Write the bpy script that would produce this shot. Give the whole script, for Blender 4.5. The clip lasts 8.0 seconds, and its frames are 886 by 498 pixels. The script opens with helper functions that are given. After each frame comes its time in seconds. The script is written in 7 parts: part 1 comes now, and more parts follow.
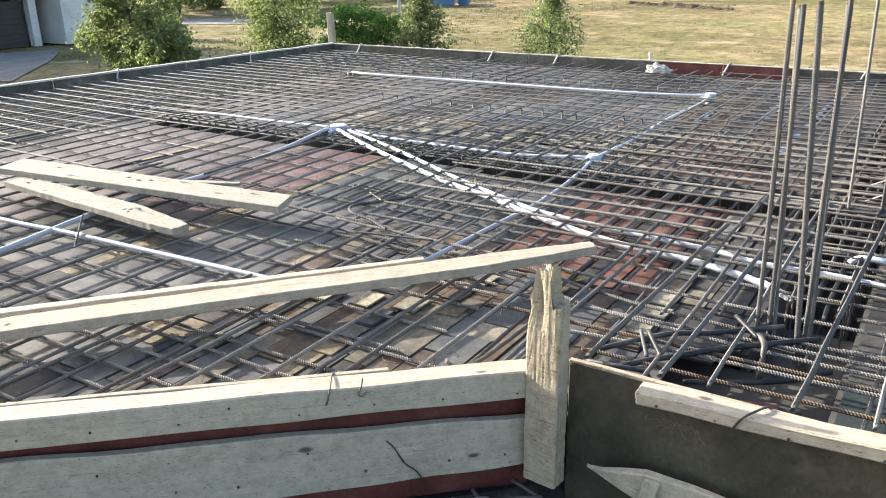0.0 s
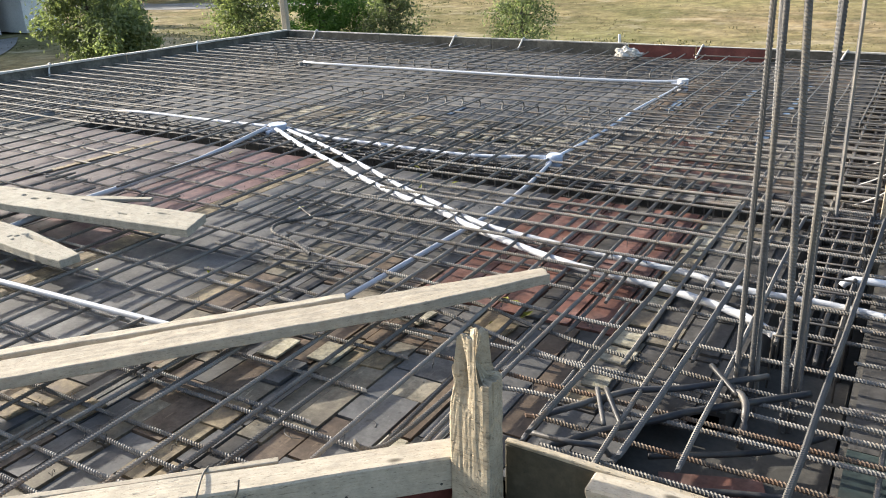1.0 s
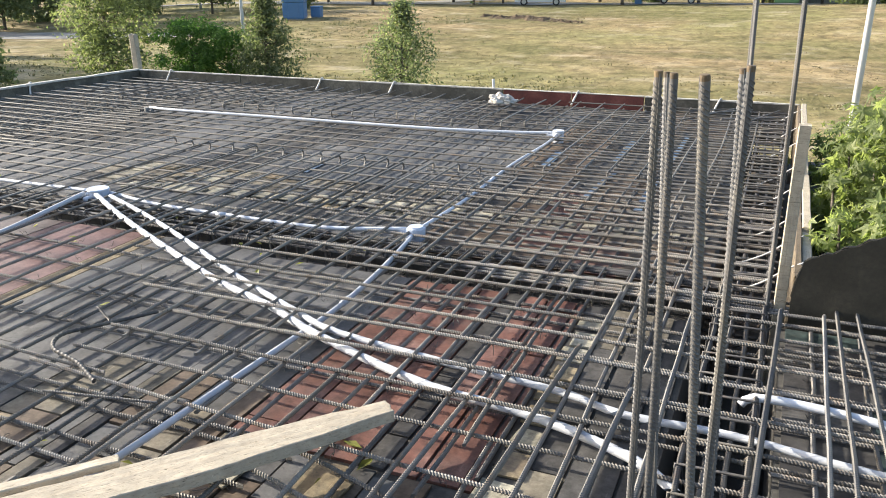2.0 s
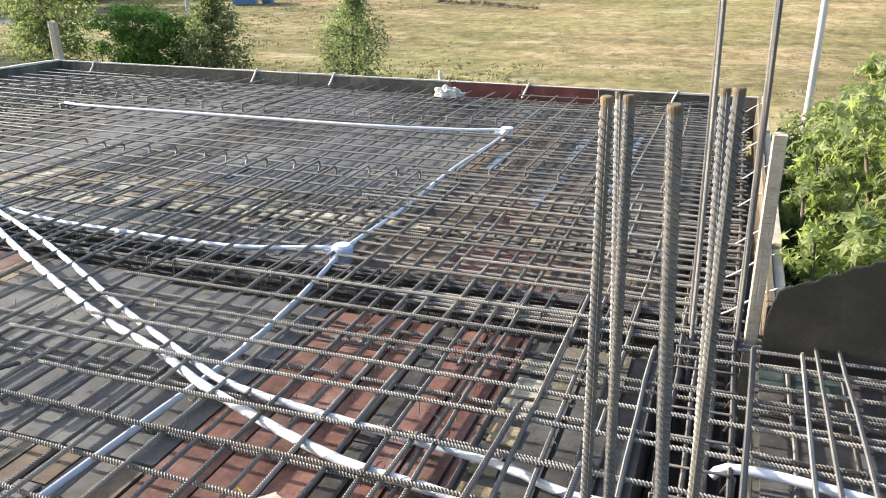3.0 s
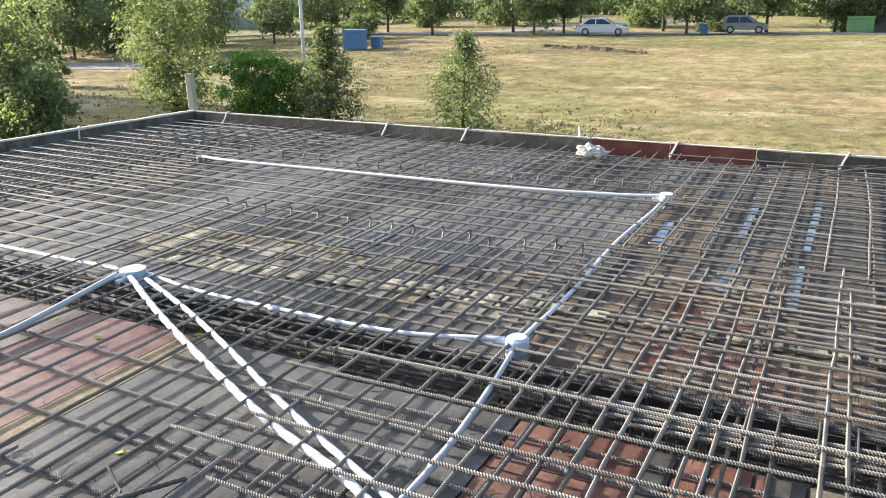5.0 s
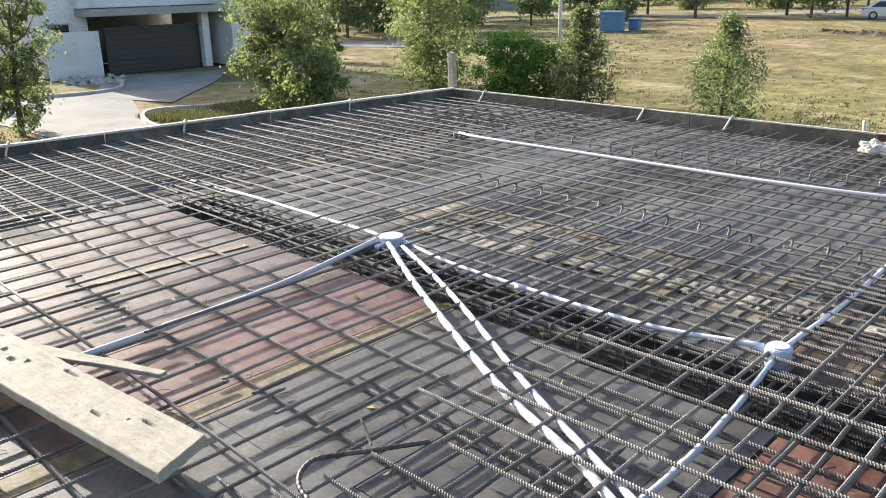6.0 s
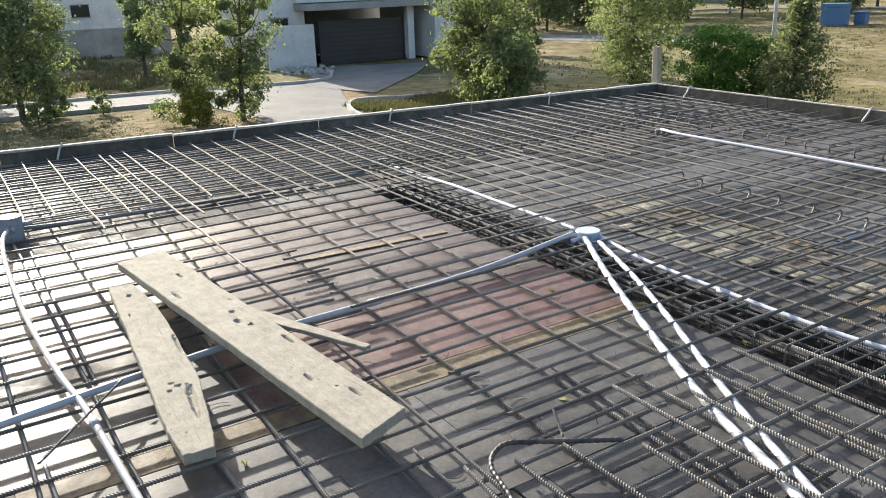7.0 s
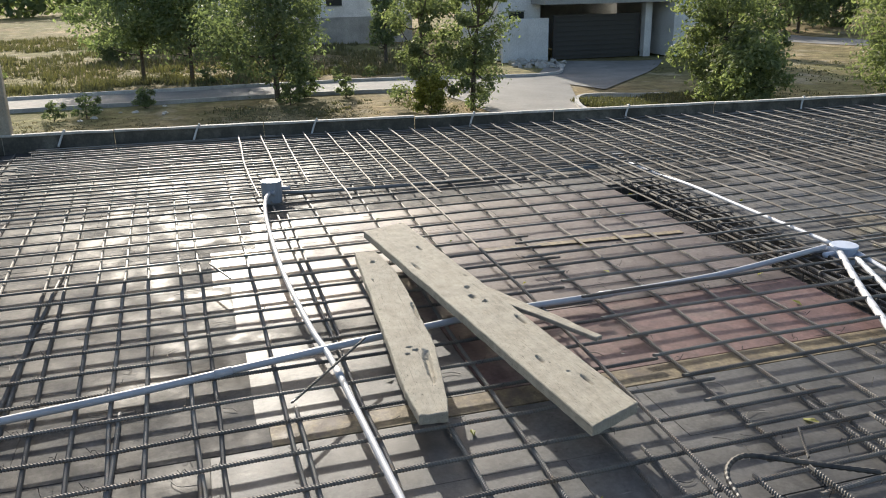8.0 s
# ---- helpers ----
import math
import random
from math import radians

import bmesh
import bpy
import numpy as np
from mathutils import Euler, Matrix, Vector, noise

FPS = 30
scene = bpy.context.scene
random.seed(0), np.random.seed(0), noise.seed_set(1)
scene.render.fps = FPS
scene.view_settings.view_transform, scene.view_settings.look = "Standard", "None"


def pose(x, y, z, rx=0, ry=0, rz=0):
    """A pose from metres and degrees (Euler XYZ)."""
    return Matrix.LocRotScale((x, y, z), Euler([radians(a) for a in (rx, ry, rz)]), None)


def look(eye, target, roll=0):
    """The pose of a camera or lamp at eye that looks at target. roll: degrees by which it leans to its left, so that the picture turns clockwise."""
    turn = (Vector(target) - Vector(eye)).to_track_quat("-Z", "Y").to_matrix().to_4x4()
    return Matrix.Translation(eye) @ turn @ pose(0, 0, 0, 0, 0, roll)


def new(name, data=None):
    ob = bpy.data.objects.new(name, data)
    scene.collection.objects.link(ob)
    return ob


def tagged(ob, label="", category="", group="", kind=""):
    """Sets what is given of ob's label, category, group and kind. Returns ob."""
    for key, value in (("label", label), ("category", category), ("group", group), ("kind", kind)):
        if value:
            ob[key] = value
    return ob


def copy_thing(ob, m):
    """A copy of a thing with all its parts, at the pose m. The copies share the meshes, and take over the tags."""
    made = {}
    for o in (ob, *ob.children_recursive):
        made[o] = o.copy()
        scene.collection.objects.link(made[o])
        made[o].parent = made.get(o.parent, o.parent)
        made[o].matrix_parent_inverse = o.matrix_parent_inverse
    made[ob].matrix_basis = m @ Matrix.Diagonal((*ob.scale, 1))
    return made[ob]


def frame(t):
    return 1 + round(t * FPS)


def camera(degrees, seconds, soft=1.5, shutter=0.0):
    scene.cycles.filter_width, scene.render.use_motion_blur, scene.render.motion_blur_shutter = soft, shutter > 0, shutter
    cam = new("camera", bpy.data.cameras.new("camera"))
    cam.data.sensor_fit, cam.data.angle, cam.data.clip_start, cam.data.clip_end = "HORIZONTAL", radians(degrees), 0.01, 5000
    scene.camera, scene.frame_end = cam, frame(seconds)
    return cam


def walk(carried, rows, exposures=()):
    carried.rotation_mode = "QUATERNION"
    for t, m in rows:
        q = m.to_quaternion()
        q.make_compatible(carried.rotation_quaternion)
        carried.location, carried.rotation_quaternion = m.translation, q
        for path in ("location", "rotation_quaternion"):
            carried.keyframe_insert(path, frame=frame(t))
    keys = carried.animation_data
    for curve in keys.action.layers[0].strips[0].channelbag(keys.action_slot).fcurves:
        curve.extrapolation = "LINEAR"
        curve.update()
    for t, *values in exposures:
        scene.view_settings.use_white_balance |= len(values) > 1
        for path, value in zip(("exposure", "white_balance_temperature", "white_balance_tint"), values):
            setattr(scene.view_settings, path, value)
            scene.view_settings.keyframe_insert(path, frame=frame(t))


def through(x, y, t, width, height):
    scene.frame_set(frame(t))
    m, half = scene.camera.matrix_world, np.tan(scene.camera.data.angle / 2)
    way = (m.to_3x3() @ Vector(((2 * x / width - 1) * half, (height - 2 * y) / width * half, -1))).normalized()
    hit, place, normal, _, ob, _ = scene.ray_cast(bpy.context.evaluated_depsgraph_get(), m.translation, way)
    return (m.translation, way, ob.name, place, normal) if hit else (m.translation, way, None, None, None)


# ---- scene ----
cam = camera(57.5, 8.0, 1.0)
PATH = [
    (0, (0.068, 0.077, 1.404), (-0.942, 1.660, 0.716), -1.0),
    (0.5, (-0.055, 0.298, 1.413), (-1.042, 1.892, 0.717), -1.8),
    (1, (-0.066, 0.714, 1.394), (-1.028, 2.308, 0.662), -1.9),
    (1.5, (-0.106, 1.129, 1.442), (-1.042, 2.736, 0.705), -2.0),
    (2, (-0.225, 1.491, 1.440), (-0.956, 3.229, 0.772), -0.4),
    (2.2, (-0.258, 1.585, 1.433), (-0.914, 3.348, 0.756), -0.4),
    (3.3, (-0.323, 2.205, 1.422), (-0.953, 3.966, 0.714), -0.1),
    (3.5, (-0.359, 2.261, 1.420), (-0.972, 4.026, 0.708), -0.1),
    (4, (-0.566, 2.318, 1.462), (-1.027, 4.152, 0.812), -0.6),
    (4.5, (-0.748, 2.332, 1.510), (-1.223, 4.181, 0.915), -0.5),
    (5, (-0.862, 2.352, 1.502), (-1.721, 4.054, 0.898), -0.7),
    (5.2, (-0.895, 2.360, 1.499), (-1.891, 3.984, 0.890), -0.6),
    (6.3, (-0.950, 2.334, 1.487), (-2.354, 3.605, 0.844), -1.4),
    (6.5, (-0.952, 2.323, 1.488), (-2.407, 3.534, 0.843), -1.6),
    (7, (-0.965, 2.276, 1.487), (-2.573, 3.279, 0.848), -1.8),
    (7.5, (-0.976, 2.228, 1.468), (-2.706, 3.010, 0.839), -1.3),
    (8, (-1.002, 2.155, 1.453), (-2.821, 2.688, 0.815), -1.0),
]
EXPOSURES = [(0, 1.84), (1.0, 1.47), (2.0, 1.57), (3.5, 1.8), (4.2, 1.77), (5.0, 1.75), (6.5, 1.45), (7.2, 1.17), (8.0, 0.85)]
walk(cam, [(t, look(eye, target, roll)) for t, eye, target, roll in PATH], EXPOSURES)

# ---- world, sun, exposure ----
SUN_AZ, SUN_EL = radians(0.0), radians(21.0)   # azimuth counted from -x towards +y
sun_dir = Vector((-math.cos(SUN_AZ) * math.cos(SUN_EL), math.sin(SUN_AZ) * math.cos(SUN_EL), math.sin(SUN_EL)))
world = bpy.data.worlds.new("sky_world")
scene.world = world
world.use_nodes = True
wn = world.node_tree.nodes
sky = wn.new("ShaderNodeTexSky")
sky.sky_type = "NISHITA"
sky.sun_disc = False
sky.sun_elevation = SUN_EL
sky.sun_rotation = math.atan2(sun_dir.x, sun_dir.y)
sky.air_density, sky.dust_density, sky.ozone_density = 1.0, 3.0, 1.0
wn["Background"].inputs["Strength"].default_value = 0.125
world.node_tree.links.new(sky.outputs[0], wn["Background"].inputs["Color"])
sun = new("sun", bpy.data.lights.new("sun", "SUN"))
sun.data.energy, sun.data.angle, sun.data.color = 3.75, radians(0.6), (1.0, 0.94, 0.835)
sun.matrix_world = look((0, 0, 30), Vector((0, 0, 30)) - sun_dir)


# ---- materials ----
def nodes_of(name):
    m = bpy.data.materials.new(name)
    m.use_nodes = True
    nt = m.node_tree
    return m, nt, nt.nodes["Principled BSDF"]


def add(nt, kind, **values):
    n = nt.nodes.new(kind)
    for k, v in values.items():
        n.inputs[k.replace("_", " ")].default_value = v
    return n


def ramp(nt, fac, *stops):
    r = nt.nodes.new("ShaderNodeValToRGB")
    e = r.color_ramp.elements
    while len(e) < len(stops):
        e.new(0.5)
    for i, (p, c) in enumerate(stops):
        e[i].position = p
        e[i].color = (*c, 1) if len(c) == 3 else c
    nt.links.new(fac, r.inputs["Fac"])
    return r.outputs["Color"]


def grey(v):
    return (v, v, v)


def mix(nt, a, b, fac, mode="MIX"):
    n = nt.nodes.new("ShaderNodeMix")
    n.data_type, n.blend_type = "RGBA", mode
    for socket, v in (("Factor", fac), ("A", a), ("B", b)):
        target = [i for i in n.inputs if i.name == socket and i.type == ("VALUE" if socket == "Factor" else "RGBA")][0]
        if isinstance(v, (int, float)):
            target.default_value = v
        elif isinstance(v, tuple):
            target.default_value = (*v, 1)
        else:
            nt.links.new(v, target)
    return [o for o in n.outputs if o.type == "RGBA"][0]


def coords(nt, scale=(1, 1, 1), which="Object"):
    c = nt.nodes.new("ShaderNodeTexCoord")
    m = nt.nodes.new("ShaderNodeMapping")
    m.inputs["Scale"].default_value = scale
    nt.links.new(c.outputs[which], m.inputs["Vector"])
    return m.outputs["Vector"]


def world_coords(nt, scale=(1, 1, 1)):
    c = nt.nodes.new("ShaderNodeNewGeometry")
    m = nt.nodes.new("ShaderNodeMapping")
    m.inputs["Scale"].default_value = scale
    nt.links.new(c.outputs["Position"], m.inputs["Vector"])
    return m.outputs["Vector"]


def noise_of(nt, vec, scale, detail=4.0, rough=0.6, out="Fac"):
    n = add(nt, "ShaderNodeTexNoise", Scale=scale, Detail=detail, Roughness=rough)
    nt.links.new(vec, n.inputs["Vector"])
    return n.outputs[out]


def bump(nt, bsdf, height, strength, distance=0.01):
    b = add(nt, "ShaderNodeBump", Strength=strength, Distance=distance)
    nt.links.new(height, b.inputs["Height"])
    nt.links.new(b.outputs["Normal"], bsdf.inputs["Normal"])


def piece_random(nt):
    return nt.nodes.new("ShaderNodeObjectInfo").outputs["Random"]


def rough_mat(name, dark, mid, light, scale=6.0, rough=(0.6, 0.9), metal=0.0, fine=60.0, relief=0.3, vary=0.25, stretch=(1, 1, 1), stain=None, spec=0.5, grime=0.0):
    """Mottled surface: three tones over a coarse noise, a fine grain, a change from piece to piece."""
    m, nt, b = nodes_of(name)
    v = world_coords(nt, stretch)
    coarse = noise_of(nt, v, scale, 6.0, 0.65)
    grain = noise_of(nt, v, fine, 4.0, 0.6)
    col = ramp(nt, coarse, (0.3, dark), (0.5, mid), (0.72, light))
    col = mix(nt, col, ramp(nt, grain, (0.3, grey(0.55)), (0.7, grey(1.15))), 0.55, "MULTIPLY")
    if grime:
        blot = noise_of(nt, v, scale * 3.5 + 3.0, 7.0, 0.75)
        col = mix(nt, col, ramp(nt, blot, (0.36, grey(0.5)), (0.5, grey(0.95)), (0.66, grey(1.35))), grime, "MULTIPLY")
        scrape = noise_of(nt, world_coords(nt, (6, 1.2, 1)), 7.0, 5.0, 0.7)
        col = mix(nt, col, tuple(c * 1.7 for c in light), ramp(nt, scrape, (0.62, grey(0)), (0.72, grey(0.55 * grime))))
        spots = noise_of(nt, v, 38.0, 3.0, 0.6)
        col = mix(nt, col, tuple(c * 0.35 for c in dark), ramp(nt, spots, (0.66, grey(0)), (0.73, grey(0.8 * grime))))
    if stain:
        col = mix(nt, col, stain, ramp(nt, noise_of(nt, v, scale * 0.45, 5.0, 0.7), (0.55, grey(0)), (0.68, grey(0.8))))
    if vary:
        col = mix(nt, col, ramp(nt, piece_random(nt), (0.0, grey(1.0 - vary)), (1.0, grey(1.0 + vary))), 1.0, "MULTIPLY")
    nt.links.new(col, b.inputs["Base Color"])
    nt.links.new(ramp(nt, coarse, (0.3, grey(rough[0])), (0.7, grey(rough[1]))), b.inputs["Roughness"])
    b.inputs["Metallic"].default_value = metal
    b.inputs["Specular IOR Level"].default_value = spec
    bump(nt, b, grain, relief, 0.004)
    return m


def wood_mat(name, dark, mid, light, rough=0.85, relief=0.5, vary=0.15):
    """Sawn wood: grain along the piece's own x, knots, grey weathering and cement dust."""
    m, nt, b = nodes_of(name)
    v = coords(nt, (1.2, 16, 16))
    v2 = coords(nt, (1, 1, 1))
    fibre = noise_of(nt, v, 5.0, 6.0, 0.7)
    blotch = noise_of(nt, v2, 5.0, 5.0, 0.65)
    col = ramp(nt, fibre, (0.2, dark), (0.36, mid), (0.62, light))
    col = mix(nt, col, light, ramp(nt, blotch, (0.35, grey(0.15)), (0.62, grey(0.85))))
    vo = nt.nodes.new("ShaderNodeTexVoronoi")
    vo.inputs["Scale"].default_value = 3.2
    nt.links.new(coords(nt, (1.0, 2.2, 2.2)), vo.inputs["Vector"])
    col = mix(nt, col, tuple(c * 0.25 for c in dark), ramp(nt, vo.outputs["Distance"], (0.05, grey(0.85)), (0.1, grey(0.0))))
    pores = noise_of(nt, coords(nt, (6, 40, 40)), 9.0, 3.0, 0.6)
    col = mix(nt, col, tuple(c * 0.4 for c in dark), ramp(nt, pores, (0.6, grey(0)), (0.7, grey(0.7))))
    flecks = noise_of(nt, coords(nt, (9, 26, 26)), 5.0, 2.0, 0.5)
    col = mix(nt, col, tuple(c * 0.3 for c in dark), ramp(nt, flecks, (0.7, grey(0)), (0.76, grey(0.7))))
    cracks = noise_of(nt, coords(nt, (0.9, 34, 34)), 3.0, 5.0, 0.75)
    col = mix(nt, col, tuple(c * 0.35 for c in dark), ramp(nt, cracks, (0.62, grey(0)), (0.66, grey(0.65)), (0.7, grey(0.0))))
    dust = noise_of(nt, v2, 22.0, 5.0, 0.7)
    col = mix(nt, col, ramp(nt, dust, (0.3, grey(0.72)), (0.7, grey(1.15))), 0.8, "MULTIPLY")
    if vary:
        col = mix(nt, col, ramp(nt, piece_random(nt), (0.0, grey(1 - vary)), (1.0, grey(1 + vary))), 1.0, "MULTIPLY")
    nt.links.new(col, b.inputs["Base Color"])
    b.inputs["Roughness"].default_value = rough
    b.inputs["Specular IOR Level"].default_value = 0.25
    bump(nt, b, mix(nt, fibre, ramp(nt, flecks, (0.62, grey(1)), (0.7, grey(0))), 0.5), relief, 0.008)
    return m


def rebar_mat(name, base, rust, rust_from, rough=(0.35, 0.6)):
    m, nt, b = nodes_of(name)
    v = world_coords(nt)
    n1 = noise_of(nt, v, 9.0, 5.0, 0.7)
    n2 = noise_of(nt, v, 120.0, 3.0, 0.6)
    col = mix(nt, tuple(c * 0.6 for c in base), base, n2)
    film = noise_of(nt, v, 3.5, 4.0, 0.65)
    col = mix(nt, col, tuple(c * 0.5 + d for c, d in zip(base, (0.12, 0.106, 0.082))), ramp(nt, film, (0.46, grey(0)), (0.6, grey(0.7))))
    col = mix(nt, col, rust, ramp(nt, n1, (rust_from, grey(0)), (rust_from + 0.16, grey(0.85))))
    col = mix(nt, col, ramp(nt, piece_random(nt), (0.0, grey(0.7)), (1.0, grey(1.35))), 1.0, "MULTIPLY")
    nt.links.new(col, b.inputs["Base Color"])
    nt.links.new(ramp(nt, n1, (0.35, grey(rough[0])), (0.65, grey(rough[1]))), b.inputs["Roughness"])
    nt.links.new(ramp(nt, n1, (rust_from, grey(0.22)), (rust_from + 0.16, grey(0.05))), b.inputs["Metallic"])
    b.inputs["Specular IOR Level"].default_value = 0.35
    bump(nt, b, n2, 0.25, 0.001)
    return m


def plain_mat(name, colour, rough=0.5, metal=0.0, grain=40.0, amount=0.25, relief=0.05, spec=0.5):
    m, nt, b = nodes_of(name)
    v = world_coords(nt)
    g = noise_of(nt, v, grain, 4.0, 0.6)
    c = noise_of(nt, v, grain * 0.12, 4.0, 0.6)
    col = mix(nt, tuple(x * (1 - amount) for x in colour), colour, g)
    col = mix(nt, col, tuple(x * (1 - amount) for x in colour), ramp(nt, c, (0.5, grey(0)), (0.75, grey(1))))
    nt.links.new(col, b.inputs["Base Color"])
    b.inputs["Roughness"].default_value, b.inputs["Metallic"].default_value = rough, metal
    b.inputs["Specular IOR Level"].default_value = spec
    bump(nt, b, g, relief, 0.003)
    return m


def leaf_mat(name, dark, mid, light, through=0.35):
    m, nt, b = nodes_of(name)
    g = nt.nodes.new("ShaderNodeNewGeometry").outputs["Random Per Island"]
    col = ramp(nt, g, (0.0, dark), (0.55, mid), (1.0, light))
    col = mix(nt, col, ramp(nt, piece_random(nt), (0.0, grey(0.8)), (1.0, grey(1.15))), 1.0, "MULTIPLY")
    nt.links.new(col, b.inputs["Base Color"])
    b.inputs["Roughness"].default_value = 0.5
    b.inputs["Specular IOR Level"].default_value = 0.4
    t = nt.nodes.new("ShaderNodeBsdfTranslucent")
    nt.links.new(mix(nt, col, (1.15, 1.22, 0.72), 1.0, "MULTIPLY"), t.inputs["Color"])
    s = nt.nodes.new("ShaderNodeMixShader")
    s.inputs[0].default_value = through
    nt.links.new(b.outputs[0], s.inputs[1])
    nt.links.new(t.outputs[0], s.inputs[2])
    nt.links.new(s.outputs[0], nt.nodes["Material Output"].inputs["Surface"])
    return m


M_PLATE = rough_mat("oiled_plate", (0.0658, 0.0641, 0.063), (0.1024, 0.0999, 0.0973), (0.158, 0.154, 0.1473), 1.4, (0.5, 0.75), 0.0, 60.0, 0.25, 0.06, stain=(0.041, 0.038, 0.035), spec=0.35, grime=0.7)
M_PLATE_DUST = rough_mat("cement_dusted_plate", (0.0562, 0.0533, 0.0504), (0.0878, 0.0842, 0.0794), (0.1334, 0.1287, 0.1221), 4.5, (0.42, 0.9), 0.0, 60.0, 0.25, 0.07, stain=(0.0527, 0.0495, 0.0448), spec=0.08, grime=0.6)
M_PLATE_MATT = rough_mat("dry_dusty_ply", (0.0697, 0.0663, 0.062), (0.1141, 0.109, 0.102), (0.1774, 0.169, 0.159), 3.5, (0.75, 0.95), 0.0, 60.0, 0.3, 0.1, stain=(0.0439, 0.041, 0.0371), spec=0.06, grime=0.7)
M_PLATE_RED = rough_mat("red_oxide_plate", (0.0957, 0.0409, 0.0296), (0.1462, 0.0661, 0.0487), (0.2044, 0.1261, 0.1087), 3.2, (0.55, 0.75), 0.0, 50.0, 0.25, 0.2, stain=(0.1218, 0.087, 0.074), spec=0.3, grime=0.85)
M_PLATE_PINK = rough_mat("pinkish_dusted_plate", (0.0731, 0.06, 0.0572), (0.118, 0.094, 0.09), (0.1755, 0.155, 0.1505), 2.4, (0.4, 0.7), 0.0, 60.0, 0.2, 0.08, stain=(0.0585, 0.05, 0.0477), spec=0.25, grime=0.6)
M_PLATE_ROSE = rough_mat("dull_rose_plate", (0.105, 0.057, 0.051), (0.16, 0.092, 0.084), (0.22, 0.15, 0.14), 2.6, (0.42, 0.68), 0.0, 55.0, 0.22, 0.12, stain=(0.1, 0.08, 0.07), spec=0.3, grime=0.7)
M_PLATE_BROWN = rough_mat("brown_stained_board", (0.075, 0.053, 0.038), (0.12, 0.088, 0.063), (0.19, 0.145, 0.105), 3.0, (0.55, 0.75), 0.0, 50.0, 0.2, 0.15, spec=0.25, grime=0.8)
# Darker plate tone, chosen by position in plate_material.
M_PLATE_DARK = rough_mat("dark_grey_plate", (0.0439, 0.0405, 0.0382), (0.0687, 0.0645, 0.0604), (0.117, 0.111, 0.1034), 2.2, (0.6, 0.8), 0.0, 50.0, 0.25, 0.1, stain=(0.0273, 0.025, 0.0223), spec=0.22, grime=0.8)
M_PLATE_TAN = rough_mat("tan_ply_plate", (0.0938, 0.08, 0.06), (0.156, 0.135, 0.1), (0.25, 0.22, 0.163), 3.0, (0.6, 0.8), 0.0, 60.0, 0.3, 0.2, stain=(0.08, 0.068, 0.052), spec=0.35, grime=0.9)
# Tone halved: shade over the strip beyond the column put into the colour.
M_PLATE_GREEN = rough_mat("green_grey_plate", (0.025, 0.036, 0.034), (0.04, 0.058, 0.054), (0.07, 0.098, 0.09), 3.0, (0.55, 0.75), 0.0, 50.0, 0.25, 0.2, stain=(0.05, 0.045, 0.04), spec=0.35, grime=0.9)
M_YELLOW = rough_mat("yellow_timber", (0.1716, 0.1501, 0.1012), (0.312, 0.2844, 0.2068), (0.4212, 0.395, 0.3256), 9.0, (0.6, 0.85), 0.0, 70.0, 0.3, 0.3, stain=(0.078, 0.0632, 0.0528), grime=0.9)
M_OCHRE = rough_mat("ochre_timber", (0.102, 0.0731, 0.0427), (0.204, 0.1548, 0.0855), (0.289, 0.2322, 0.1425), 7.0, (0.6, 0.85), 0.0, 70.0, 0.3, 0.2, stain=(0.085, 0.0645, 0.057), grime=0.9)
M_BLUE = rough_mat("blue_sheet", (0.07, 0.11, 0.18), (0.13, 0.2, 0.3), (0.28, 0.34, 0.41), 8.0, (0.4, 0.6), 0.0, 60.0, 0.2, 0.2)
# Dark tone: shade in joints and deep troughs is put into the colour.
M_UNDER = rough_mat("shuttering_shade", (0.04, 0.038, 0.033), (0.07, 0.065, 0.056), (0.11, 0.1, 0.085), 5.0, (0.8, 0.95), vary=0)
M_FORM = rough_mat("stained_plywood", (0.039, 0.036, 0.0286), (0.0829, 0.077, 0.0615), (0.1658, 0.155, 0.1272), 4.5, (0.55, 0.85), 0.0, 70.0, 0.35, 0.25, stain=(0.195, 0.18, 0.1484), grime=0.6)
M_OPEN_FORM = rough_mat("olive_stained_ply", (0.03, 0.026, 0.016), (0.058, 0.05, 0.031), (0.1, 0.088, 0.056), 3.2, (0.6, 0.85), 0.0, 60.0, 0.35, 0.1, stain=(0.13, 0.115, 0.08), grime=0.5)
# Darker copy of the stained plywood: the sheet's unlit face put into its colour.
M_SHEET = rough_mat("unlit_stained_sheet", (0.02, 0.017, 0.011), (0.035, 0.03, 0.02), (0.065, 0.056, 0.04), 4.5, (0.6, 0.85), 0.0, 70.0, 0.35, 0.1)
M_FORM_RED = rough_mat("red_steel_form", (0.07, 0.018, 0.014), (0.13, 0.032, 0.026), (0.19, 0.07, 0.055), 5.0, (0.45, 0.7), 0.0, 50.0, 0.2, 0.1)
M_LIP = rough_mat("cement_crust", (0.34, 0.32, 0.28), (0.52, 0.49, 0.44), (0.68, 0.65, 0.6), 18.0, (0.8, 0.95), 0.0, 90.0, 0.6, 0.1)
M_WOOD = wood_mat("weathered_pine", (0.1494, 0.1258, 0.0903), (0.2573, 0.2321, 0.1823), (0.3362, 0.3102, 0.2537), relief=0.45)
M_WOOD_BROWN = wood_mat("brown_form_board", (0.0558, 0.0384, 0.0236), (0.112, 0.0837, 0.0558), (0.174, 0.14, 0.0992), relief=0.7)
M_WOOD_PALE = wood_mat("cement_bleached_board", (0.21, 0.1737, 0.1254), (0.3675, 0.3151, 0.2394), (0.4725, 0.4141, 0.323), relief=0.4)
